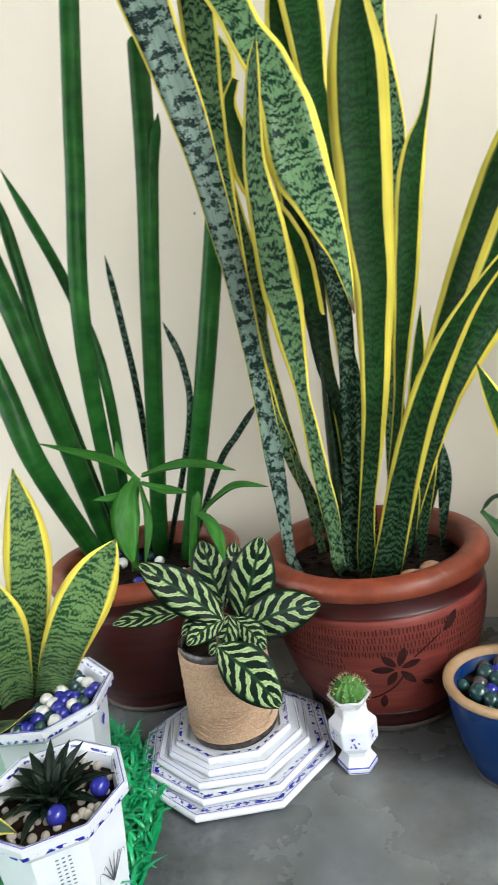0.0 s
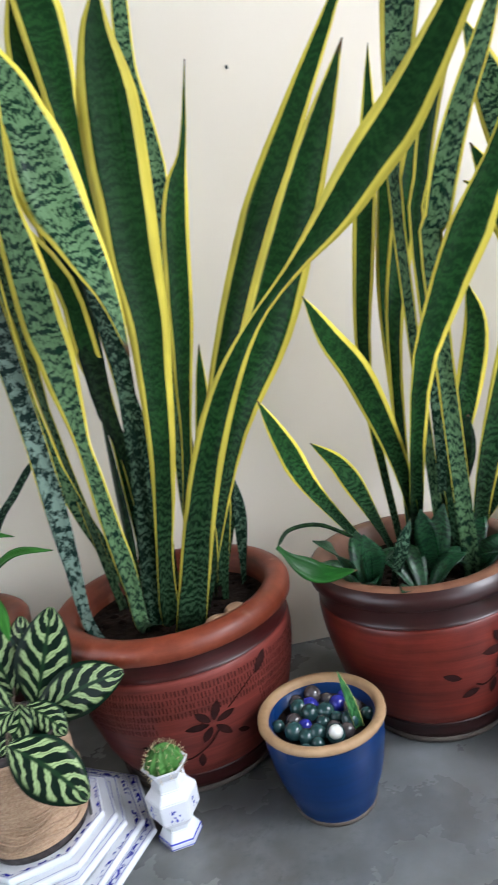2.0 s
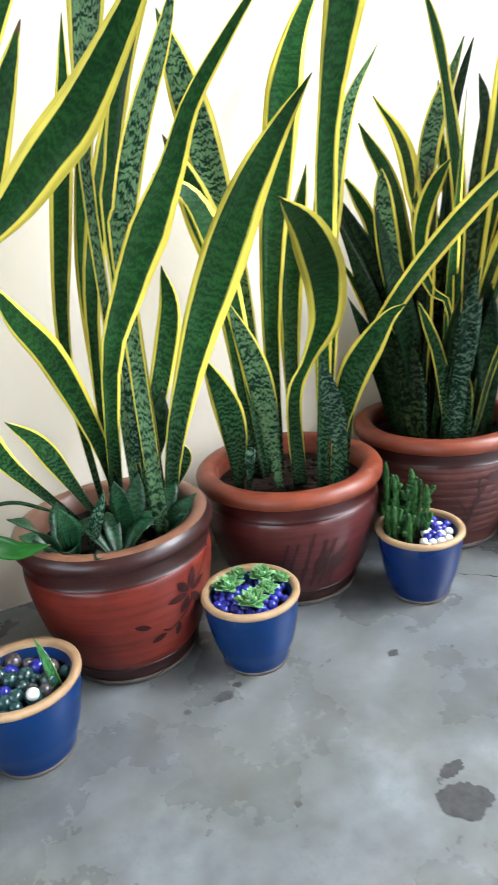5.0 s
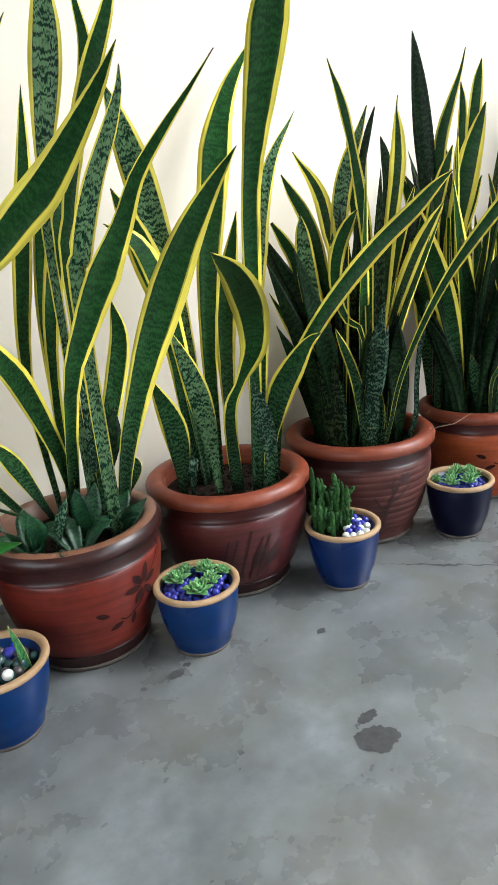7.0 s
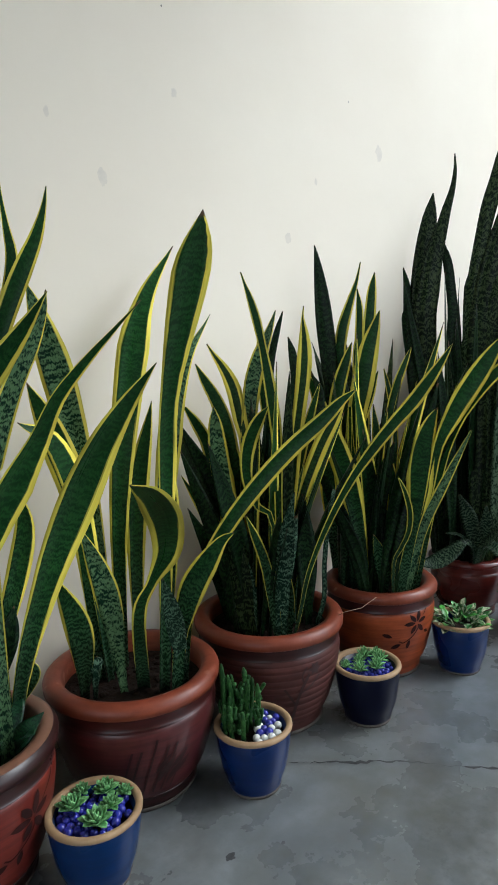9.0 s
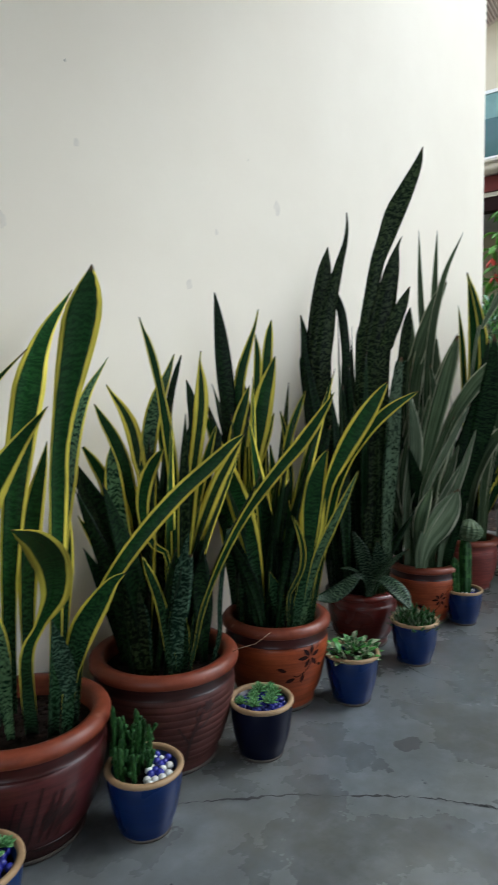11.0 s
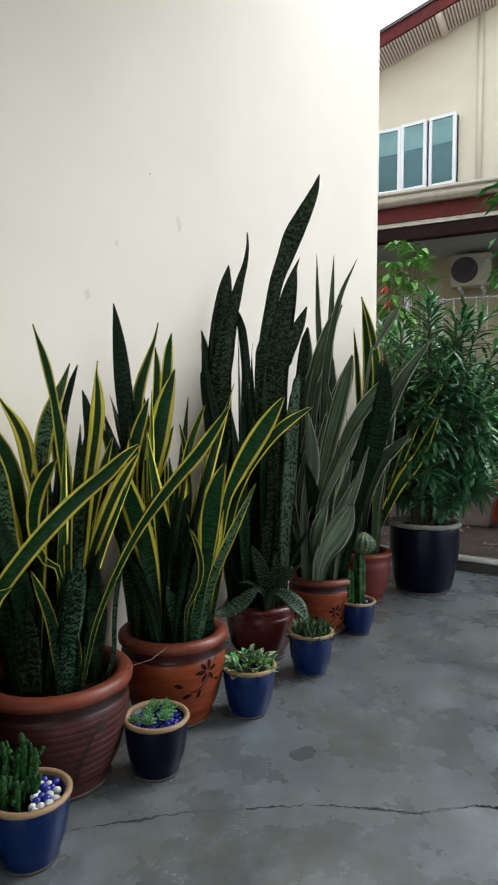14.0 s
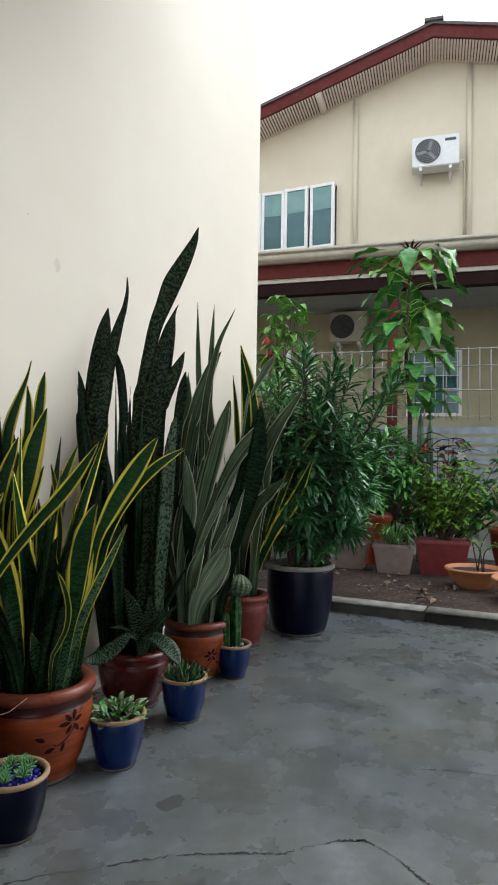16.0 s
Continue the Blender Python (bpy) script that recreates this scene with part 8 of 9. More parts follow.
MINT = "pale mint-green rosette succulent among blue marbles"
for dx, dy, r in ((-0.032, 0.026, 0.033), (0.036, 0.026, 0.031), (0.024, -0.018, 0.027), (-0.014, -0.040, 0.036), (0.062, 0.000, 0.022), (0.002, 0.056, 0.022)):
    succulent((0.693 + dx, -0.431 + dy, 0.134), r, 26, SUCC, MINT, lift=1.15, wid=0.5)
for dx, dy, r in ((-0.040, -0.010, 0.034), (0.000, -0.030, 0.036), (0.038, -0.010, 0.036), (0.028, 0.034, 0.034), (-0.008, 0.020, 0.030), (0.058, 0.018, 0.028), (-0.052, 0.026, 0.026)):
    r *= 0.82
    succulent((1.466 + dx, -0.422 + dy, 0.142), r, 30, SUCC, MINT, lift=1.2, wid=0.3, tall=0.5)

fingers = thing("finger_cactus", "clump of slim dark green columnar cactus stems", "cactus", (1.074, -0.427, 0.112), group="small plants in the blue pots")


def knobby(r, h, seed, rows=26, sides=14):
    """A slim cactus stem set all over with small knobs."""
    bm = bmesh.new()
    uv = bm.loops.layers.uv.verify()
    rings = []
    for k in range(rows + 1):
        s = k / rows
        q = r * (0.85 + 0.15 * min(1, s * 3)) * max(0.06, 1 - max(0, (s - 0.86) / 0.14) ** 2) ** 0.5
        rings.append([bm.verts.new((q * (1 + 0.24 * math.sin(k * 1.9 + seed) * math.cos(5 * 2 * math.pi * i / sides + (k // 3) * 1.1)) * math.cos(2 * math.pi * i / sides),
                                    q * (1 + 0.24 * math.sin(k * 1.9 + seed) * math.cos(5 * 2 * math.pi * i / sides + (k // 3) * 1.1)) * math.sin(2 * math.pi * i / sides), h * s)) for i in range(sides)])
    for k, (a, b) in enumerate(zip(rings, rings[1:])):
        for i in range(sides):
            j = (i + 1) % sides
            f = bm.faces.new((a[i], a[j], b[j], b[i]))
            for lp in f.loops:
                lp[uv].uv = (i / sides, k / rows * h)
    bm.faces.new(rings[0][::-1])
    bm.faces.new(rings[-1])
    return bm


rnd = random.Random(8)
for k in range(21):
    x, y = rnd.uniform(-0.056, 0.014), rnd.uniform(-0.028, 0.050)
    h = rnd.uniform(0.070, 0.150) if k else 0.178
    st = part("stem", knobby(rnd.uniform(0.0050, 0.0064), h, k), DCACT, fingers)
    st.matrix_local = pose(x, y, 0, rnd.uniform(-6, 6), rnd.uniform(-8, 5), rnd.uniform(0, 90))
    for j in range(rnd.randint(2, 5)):
        sub = part("side_shoot", knobby(0.0043, rnd.uniform(0.014, 0.030), k + j, 10, 10), CACTUS if j % 2 else DCACT, fingers)
        sub.matrix_local = pose(x + rnd.uniform(-0.009, 0.009), y + rnd.uniform(-0.009, 0.009), h * rnd.uniform(0.3, 0.8), rnd.uniform(-28, 28), rnd.uniform(-28, 28), 0)

peper = thing("peperomia", "low cream and green splashed leafy plant spilling over the pot", "plant", (1.871, -0.438, 0.120), group="small plants in the blue pots")
rnd = random.Random(14)
for k in range(95):
    a, q = rnd.uniform(0, 6.28), 0.072 * math.sqrt(rnd.random())
    o = Vector((q * math.cos(a), q * math.sin(a), rnd.uniform(0.005, 0.035) + 0.03 * (q < 0.03)))
    d = Vector((math.cos(a + rnd.uniform(-1, 1)), math.sin(a + rnd.uniform(-1, 1)), rnd.uniform(0.0, 1.0))).normalized()
    L = rnd.uniform(0.028, 0.046)
    blade(peper, VARIEG if k % 3 else BROAD, L * 0.55, (-d.x, -d.y, 1.2), [o, o + d * L * 0.5 + Vector((0, 0, 0.004)), o + d * L], steps=5, foot=0.15, wide_at=0.45, thick=0.0015)

spiky = thing("aloe", "clump of short spiky dark green rosettes", "succulent", (2.252, -0.448, 0.120), group="small plants in the blue pots")
rnd = random.Random(15)
for cx, cy, r in ((0, 0, 0.078), (-0.040, -0.030, 0.056), (0.042, -0.028, 0.058), (0.012, 0.045, 0.058), (-0.034, 0.032, 0.054), (0.004, -0.052, 0.046)):
    for k in range(22):
        a, up = k * 2.4, 0.15 + 1.2 * k / 22
        d = Vector((math.cos(a) * math.cos(up), math.sin(a) * math.cos(up), math.sin(up)))
        o = Vector((cx, cy, 0.004))
        blade(spiky, (DCACT, CACTUS, GREY_CACT)[k % 3], 0.0185, (-d.x * 0.5, -d.y * 0.5, 1), [o, o + d * r * 0.6 - Vector((0, 0, 0.003)), o + d * r + Vector((0, 0, 0.008))], steps=5, foot=0.95, wide_at=0.35, thick=0.004, cup=0.35)

graft = thing("grafted_cactus", "ball cactus grafted on a three-angled green stem", "cactus", (2.726, -0.415, 0.108), group="small plants in the blue pots")
for dx, dy, r, h, ry in ((0.002, -0.006, 0.027, 0.245, 8), (-0.030, 0.020, 0.021, 0.17, -4)):
    st = part("stem", ribbed(r, h, 4, 0.42, rows=16, flat=0), DCACT, graft, "green four-angled stem")
    st.matrix_local = pose(dx, dy, 0, 0, ry, 24 + dx * 900)
    bm = bmesh.new()
    for i in range(4):
        a = math.pi / 2 * i
        tube(bm, [(r * (1.0 + 0.05 * (k % 2)) * math.cos(a), r * (1.0 + 0.05 * (k % 2)) * math.sin(a), h * (0.02 + 0.86 * k / 14)) for k in range(15)], 0.0017, 0.0013, sides=5)
    rb = part("rib_edge", bm, SPINE, graft, "corky pale edges of the stem")
    rb.matrix_local = st.matrix_local.copy()
hd = part("head", ribbed(0.056, 0.092, 13, 0.16, rows=16), GREY_CACT, graft, "round ribbed grey-green head")
hd.matrix_local = pose(0.037, 0, 0.226, 4, 6, 0)
bm = bmesh.new()
for i in range(13):
    a = 2 * math.pi * i / 13
    tube(bm, [((0.0575 * math.sin(math.pi * (0.12 + 0.88 * s / 12)) ** 0.75) * math.cos(a), (0.0575 * math.sin(math.pi * (0.12 + 0.88 * s / 12)) ** 0.75) * math.sin(a), 0.092 * s / 12) for s in range(12)], 0.0030, 0.0020, sides=4)
sp = part("spine_row", bm, SPINE, graft, "pale spine rows along the ribs")
sp.matrix_local = hd.matrix_local.copy()

# cut leaf stuck in the marbles
CUT_LEAF = blade_material("yellow_edged_cutting", (0.010, 0.055, 0.018), (0.05, 0.16, 0.05), (0.45, 0.46, 0.13), 0.20, band=70, tip=False)
cutting = thing("leaf_cutting", "small green and yellow leaf cutting stuck among the marbles", "leaf")
blade(cutting, CUT_LEAF, 0.015, (0.3, -1, 0.2), [(0.348, -0.470, 0.108), (0.340, -0.465, 0.160), (0.331, -0.461, 0.203)], foot=0.9, wide_at=0.3, steps=8)

# fallen straw on a rim
straw = bmesh.new()
tube(straw, [(1.385, -0.365, 0.27), (1.42, -0.39, 0.288), (1.46, -0.41, 0.293), (1.51, -0.42, 0.312)], 0.0011, 0.0007, 5)
solid("straw", straw, DRYLEAF, "thin dry straw lying across the pot rim", "straw")


# ---- the navy pot's shrub ----
def tuft(bm, o, d, n, L, w, rnd, droop=0.15, spread=0.9):
    """A whorl of narrow leaves round the end of a twig."""
    d = d.normalized()
    a = d.orthogonal().normalized()
    b = d.cross(a)
    for k in range(n):
        t = k * 2.39996 + rnd.uniform(-0.3, 0.3)
        up = rnd.uniform(0.05, spread)
        e = (d * up + (a * math.cos(t) + b * math.sin(t))).normalized()
        p = o - d * rnd.uniform(0, L * 0.55)
        l = L * rnd.uniform(0.7, 1.1)
        tip = p + e * l + Vector((0, 0, -droop * l))
        ribbon(bm, [p, p.lerp(tip, 0.5) + Vector((0, 0, l * 0.06)), tip], w, (-e.x * 0.4, -e.y * 0.4, 1), steps=3, foot=0.5, wide_at=0.5, thick=0.0012)


def shrub(name, label, base, crown, material, tufts, n, L, w, seed, droop=0.15, trunk=0.012, fresh=0):
    """A many-stemmed bush: stems rise from base to points in the crown (centre, radii), each end with leaf whorls."""
    ob = thing(name, label, "shrub")
    rnd = random.Random(seed)
    wood, leaf = bmesh.new(), bmesh.new()
    c, r = Vector(crown[0]), Vector(crown[1])
    base = Vector(base)
    for k in range(tufts):
        while True:
            q = Vector((rnd.uniform(-1, 1), rnd.uniform(-1, 1), rnd.uniform(-1, 1)))
            if 0.25 < q.length < 1.0 and noise.noise(q * 2.1 + Vector((seed, 0, 0))) > -0.22:
                break
        e = c + Vector((q.x * r.x, q.y * r.y, q.z * r.z))
        m = base.lerp(e, 0.5) + Vector((rnd.uniform(-1, 1) * 0.04, rnd.uniform(-1, 1) * 0.04, 0.05))
        if k % 3 == 0:
            tube(wood, spline([base + Vector((rnd.uniform(-0.03, 0.03), rnd.uniform(-0.03, 0.03), 0)), m, e], 5), trunk * 0.6, 0.002, 5)
        tuft(leaf, e, (e - base) * Vector((1, 1, 1)).length * 0.5 + Vector((0, 0, 0.4)), n, L, w, rnd, droop)
    tagged(part("branch", wood, BARK, ob), kind="stuff")
    tagged(part("foliage", leaf, material, ob), kind="stuff")
    if fresh:
        young = bmesh.new()
        for k in range(fresh):
            a = rnd.uniform(0, 6.28)
            e = c + Vector((r.x * 0.8 * math.cos(a), r.y * 0.8 * math.sin(a), r.z * rnd.uniform(0.2, 0.95)))
            tuft(young, e, Vector((math.cos(a) * 0.4, math.sin(a) * 0.4, 1)), 10, L * 0.8, w, rnd, 0.0)
        tagged(part("new_growth", young, LIME_BUSH, ob, "lighter green young shoots"), kind="stuff")
    return ob


LIME_BUSH = blade_material("young_shrub_leaf", (0.12, 0.34, 0.10), (0.26, 0.54, 0.21), YELLOW, 0.0, band=8, rough=0.26, spec=0.5)


def leafy_shoot(wood, leaf, young, pts, n, L, w, rnd, bare=0.45):
    """A bending stem whose narrow leaves spiral round its upper part and close in a star at its end."""
    c = spline(pts, 16)
    tube(wood, c, 0.009, 0.003, 5)
    for k in range(n):
        s = bare + (1 - bare) * (k / (n - 1)) ** 0.8
        q = min(int(s * 16), 15)
        o = c[q].lerp(c[q + 1], s * 16 - q)
        d = (c[q + 1] - c[q]).normalized()
        a = d.orthogonal().normalized()
        b = d.cross(a)
        t = k * 2.39996 + rnd.uniform(-0.25, 0.25)
        up = 0.25 + 0.9 * max(0.0, (s - 0.8) / 0.2) + rnd.uniform(-0.1, 0.15)
        e = (d * up + a * math.cos(t) + b * math.sin(t)).normalized()
        l = L * rnd.uniform(0.7, 1.1) * (1.0 if s < 0.95 else 0.75)
        tip = o + e * l + Vector((0, 0, -0.12 * l))
        ribbon(young if s > 0.93 and rnd.random() < 0.5 else leaf, [o, o.lerp(tip, 0.55) + Vector((0, 0, l * 0.07)), tip], w * rnd.uniform(0.8, 1.15), (-e.x * 0.5 + d.x, -e.y * 0.5 + d.y, 0.8 + d.z), steps=4, foot=0.3, wide_at=0.55, thick=0.0014, cup=0.2, tail=1.5)


def stemmed_bush(name, label, base, ends, n, L, w, seed, bare=0.45, stars=0, crown=None):
    """Shoots from one base to clusters of ends: (centre, spread, how many)."""
    ob = thing(name, label, "shrub")
    rnd = random.Random(seed)
    wood, leaf, young = bmesh.new(), bmesh.new(), bmesh.new()
    base = Vector(base)
    for centre, spread, count in ends:
        for _ in range(count):
            e = Vector(centre) + Vector([rnd.uniform(-1, 1) * q for q in spread])
            m = base.lerp(e, 0.55) + Vector((rnd.uniform(-0.05, 0.05), rnd.uniform(-0.05, 0.05), 0.07))
            leafy_shoot(wood, leaf, young, [base + Vector((rnd.uniform(-0.06, 0.06), rnd.uniform(-0.06, 0.06), 0)), m, e], n, L, w, rnd, bare)
    for k in range(stars):
        q = Vector((rnd.gauss(0, 1), rnd.gauss(0, 1), rnd.gauss(0, 1))).normalized() * rnd.uniform(0.75, 1.0)
        e = Vector(crown[0]) + Vector([q[i] * crown[1][i] for i in range(3)])
        tube(wood, [Vector(crown[0]).lerp(e, 0.3), e], 0.004, 0.0025, 4)
        tuft(young if k % (2 if name == "schefflera" else 5) == 0 else leaf, e, q + Vector((0, 0, 0.5)), 13, L * rnd.uniform(0.75, 1.0), w, rnd, 0.1, 0.6)
    tagged(part("branch", wood, BARK, ob), kind="stuff")
    tagged(part("foliage", leaf, BUSH, ob), kind="stuff")
    tagged(part("new_growth", young, LIME_BUSH, ob, "lighter green young shoots"), kind="stuff")
    return ob


stemmed_bush("podocarpus", "dark green narrow-leaved shrub leaning out of the navy pot", (3.548, -0.418, 0.32),
             (((3.52, -0.36, 1.50), (0.10, 0.12, 0.10), 4), ((3.66, -0.62, 1.42), (0.12, 0.16, 0.08), 5), ((3.72, -0.86, 1.40), (0.08, 0.08, 0.05), 2),
              ((3.60, -0.45, 1.18), (0.24, 0.30, 0.12), 11), ((3.62, -0.46, 0.92), (0.27, 0.30, 0.12), 11), ((3.64, -0.46, 0.66), (0.28, 0.28, 0.12), 14)), 50, 0.14, 0.027, 2, 0.2, 130, ((3.60, -0.44, 0.80), (0.32, 0.32, 0.42)))
stemmed_bush("podocarpus", "dark green narrow-leaved shrub rising by the wall corner", (4.62, -0.05, 0.03),
             (((4.50, 0.02, 1.45), (0.24, 0.26, 0.14), 8), ((4.55, -0.10, 1.10), (0.30, 0.36, 0.16), 10), ((4.55, -0.12, 0.68), (0.30, 0.36, 0.2), 12)), 48, 0.14, 0.027, 5, 0.2, 70, ((4.52, -0.08, 0.9), (0.32, 0.40, 0.55)))
stemmed_bush("schefflera", "star-leaved green bush beside the navy pot", (4.36, -0.20, 0.03),
             (((4.12, -0.56, 1.00), (0.20, 0.16, 0.16), 6), ((4.20, -0.50, 0.72), (0.22, 0.18, 0.16), 8)), 30, 0.17, 0.032, 15, 0.45, 30, ((4.16, -0.54, 0.82), (0.24, 0.22, 0.30)))

# ---- yard beyond the kerb ----
bmm = bmesh.new()
rnd = random.Random(31)
for k in range(760):
    x, y = rnd.uniform(4.25, 5.5), rnd.uniform(-2.2, 0.3)
    if noise.noise(Vector((x * 2.3, y * 2.3, 0.4))) < rnd.uniform(-0.35, 0.25):
        continue
    a, L = rnd.uniform(0, 6.28), rnd.uniform(0.04, 0.10) if k % 5 == 0 else rnd.uniform(0.012, 0.034)
    o, d = Vector((x, y, 0.034)), Vector((math.cos(a), math.sin(a), rnd.uniform(-0.02, 0.30)))
    ribbon(bmm, [o, o + d * L * 0.5 + Vector((0, 0, rnd.uniform(0.0, 0.016))), o + d * L], L * rnd.uniform(0.25, 0.6), (rnd.uniform(-0.7, 0.7), rnd.uniform(-0.7, 0.7), 1), steps=4, foot=0.2, wide_at=0.5, thick=0.001, wave=0.5)
solid("leaf_litter", bmm, DRYLEAF, "scattered dry brown leaves on the soil", "leaf litter", kind="stuff")


def trough(label, x, y0, y1, z, h, d, material, turn=0.0):
    w = abs(y1 - y0)
    ob = thing("planter_trough", label, "planter", (x, (y0 + y1) / 2, z), rz=turn, group="plastic troughs on the soil")

    def ring(bm, e, zz):
        return [bm.verts.new((sx * (d / 2 + e), sy * (w / 2 + e), zz)) for sx, sy in ((-1, -1), (1, -1), (1, 1), (-1, 1))]
    bm = bmesh.new()
    rows = [ring(bm, e, zz) for e, zz in ((-0.045, 0.0), (-0.008, h * 0.88), (0.0, h * 0.88), (0.0, h), (-0.012, h), (-0.016, h * 0.9), (-0.05, h * 0.3))]
    for a, b in zip(rows, rows[1:]):
        for i in range(4):
            j = (i + 1) % 4
            bm.faces.new((a[i], a[j], b[j], b[i]))
    bm.faces.new(rows[0][::-1])
    bmesh.ops.bevel(bm, geom=bm.edges[:], offset=0.004, segments=2, affect="EDGES")
    part("body", bm, material, ob, smooth=False)
    bm = bmesh.new()
    v = ring(bm, -0.016, h * 0.9)
    bm.faces.new(v)
    part("soil", bm, GARDEN_SOIL, ob, smooth=False)
    return ob


trough("grey-brown moulded plastic trough on the soil", 5.50, 0.08, -0.33, 0.03, 0.235, 0.20, PLASTIC_GREY, 6)
trough("grey-brown moulded plastic trough with a spider plant", 5.44, -0.38, -0.72, 0.03, 0.24, 0.20, PLASTIC_GREY, 8)
trough("maroon plastic trough with leafy herbs", 5.56, -0.70, -1.12, 0.03, 0.285, 0.22, PLASTIC_RED, 8)


def round_pot(label, x, y, z, r, h, rb, material):
    ob = thing("round_pot", label, "plant pot", (x, y, z), group="pots on the soil")
    part("body", lathe([(0, 0.003), (rb * 0.96, 0.0), (rb, 0.008), (rb + (r - rb) * 0.7, h * 0.6), (r * 0.94, h * 0.86), (r, h * 0.88), (r * 1.01, h * 0.95), (r * 0.98, h), (r * 0.90, h * 0.99), (r * 0.84, h * 0.7), (0, h * 0.65)], 40), material, ob)
    bm = bmesh.new()
    bmesh.ops.create_circle(bm, cap_ends=True, segments=32, radius=r * 0.87)
    bmesh.ops.translate(bm, vec=(0, 0, h * 0.82), verts=bm.verts)
    part("soil", bm, GARDEN_SOIL, ob)
    return ob


round_pot("orange-red plastic pot behind the troughs", 5.85, -0.30, 0.03, 0.145, 0.44, 0.10, PLASTIC_ORANGE)
round_pot("wide shallow orange clay bowl on the soil", 5.12, -1.19, 0.03, 0.205, 0.145, 0.11, BOWL_CLAY)
round_pot("wide shallow tan clay bowl on the soil", 4.80, -1.52, 0.03, 0.20, 0.15, 0.11, BOWL_CLAY)
round_pot("brown clay pot with a snake plant near the fence", 5.95, -1.45, 0.03, 0.22, 0.36, 0.15, GLAZE_ORANGE)

spider = thing("spider_plant", "light green arching spider plant in a trough", "plant")
rnd = random.Random(41)
for k in range(60):
    a = rnd.uniform(0, 6.28)
    d = Vector((math.cos(a), math.sin(a), 0))
    o = Vector((5.44, -0.55, 0.24)) + d * rnd.uniform(0, 0.04)
    L = rnd.uniform(0.12, 0.22)
    blade(spider, LIME if k % 3 else SUCC, 0.016, (-d.x, -d.y, 1), [o, o + d * L * 0.5 + Vector((0, 0, L * rnd.uniform(0.5, 1.0))), o + d * L + Vector((0, 0, rnd.uniform(-0.03, 0.12)))], steps=5, foot=0.8, wide_at=0.4, thick=0.0015)


def leafy(name, label, base, crown, material, n, L, w, seed, droop=0.4, stems=9, cat="plant"):
    """A loose leafy plant: thin stems and broad pointed leaves all along them."""
    ob = thing(name, label, cat)
    rnd = random.Random(seed)
    wood, leaf = bmesh.new(), bmesh.new()
    c, r, base = Vector(crown[0]), Vector(crown[1]), Vector(base)
    paths = []
    for k in range(stems):
        e = c + Vector((rnd.uniform(-1, 1) * r.x, rnd.uniform(-1, 1) * r.y, rnd.uniform(0.1, 1) * r.z))
        s = spline([base + Vector((rnd.uniform(-0.03, 0.03), rnd.uniform(-0.03, 0.03), 0)), base.lerp(e, 0.5) + Vector((rnd.uniform(-0.05, 0.05), rnd.uniform(-0.05, 0.05), 0.04)), e], 8)
        tube(wood, s, 0.006, 0.002, 5)
        paths.append(s)
    for k in range(n):
        s = rnd.choice(paths)
        o = s[rnd.randint(3, 8)]
        a = rnd.uniform(0, 6.28)
        d = Vector((math.cos(a), math.sin(a), rnd.uniform(-0.2, 0.7))).normalized()
        l = L * rnd.uniform(0.6, 1.1)
        tip = o + d * l + Vector((0, 0, -droop * l))
        ribbon(leaf, [o, o.lerp(tip, 0.5) + Vector((0, 0, l * 0.15)), tip], w * l / L, (-d.x * 0.5, -d.y * 0.5, 1), steps=4, foot=0.12, wide_at=0.45, thick=0.0012, wave=0.15)
    tagged(part("stem", wood, BARK, ob), kind="stuff")
    tagged(part("foliage", leaf, material, ob), kind="stuff")
    return ob


STAR = blade_material("glossy_star_leaf", (0.05, 0.20, 0.035), (0.20, 0.50, 0.11), YELLOW, 0.0, band=8, rough=0.28, spec=0.4)
CORAL = blade_material("coral_and_green_leaf", (0.34, 0.085, 0.05), (0.50, 0.20, 0.09), YELLOW, 0.0, band=8)
CACTUS_PALE = blade_material("pale_cactus_skin", (0.10, 0.17, 0.11), (0.17, 0.25, 0.17), YELLOW, 0.0, band=30)
HERB = blade_material("small_herb_leaf", (0.16, 0.34, 0.04), (0.32, 0.56, 0.10), YELLOW, 0.0, band=8)
leafy("herb_plant", "bushy fresh green herbs in the maroon trough", (5.56, -0.93, 0.27), ((5.56, -0.94, 0.48), (0.18, 0.30, 0.46)), HERB, 1300, 0.075, 0.042, 51, stems=50)
leafy("herb_plant", "light green small-leaved herb near the bowl", (5.12, -1.24, 0.14), ((5.12, -1.22, 0.32), (0.08, 0.12, 0.22)), LIME, 60, 0.045, 0.025, 52, stems=4)
leafy("seedling", "thin seedlings in the grey trough", (5.50, -0.12, 0.24), ((5.50, -0.12, 0.29), (0.06, 0.14, 0.16)), BROAD, 40, 0.06, 0.03, 53, stems=5)
leafy("bougainvillea", "dark leafy shrub behind the troughs", (6.2, -0.75, 0.03), ((6.2, -0.75, 0.55), (0.25, 0.95, 0.60)), BROAD, 1700, 0.11, 0.055, 54, stems=60)
leafy("croton", "leaves of mixed green and orange-red by the orange pot", (6.05, -0.45, 0.4), ((6.05, -0.50, 0.95), (0.15, 0.28, 0.25)), CORAL, 80, 0.16, 0.03, 55, stems=8)
leafy("cordyline", "wine-red strap-leaved plant beside the fence", (6.2, -0.92, 0.03), ((6.2, -0.92, 0.95), (0.10, 0.16, 0.32)), WINE, 80, 0.30, 0.045, 56, stems=4, droop=0.3)
leafy("hibiscus", "light green leafy shrub with red flowers by the wall corner", (5.05, 0.40, 0.03), ((5.05, 0.32, 1.95), (0.12, 0.15, 0.44)), LIME, 300, 0.17, 0.06, 57, stems=9, droop=0.6)
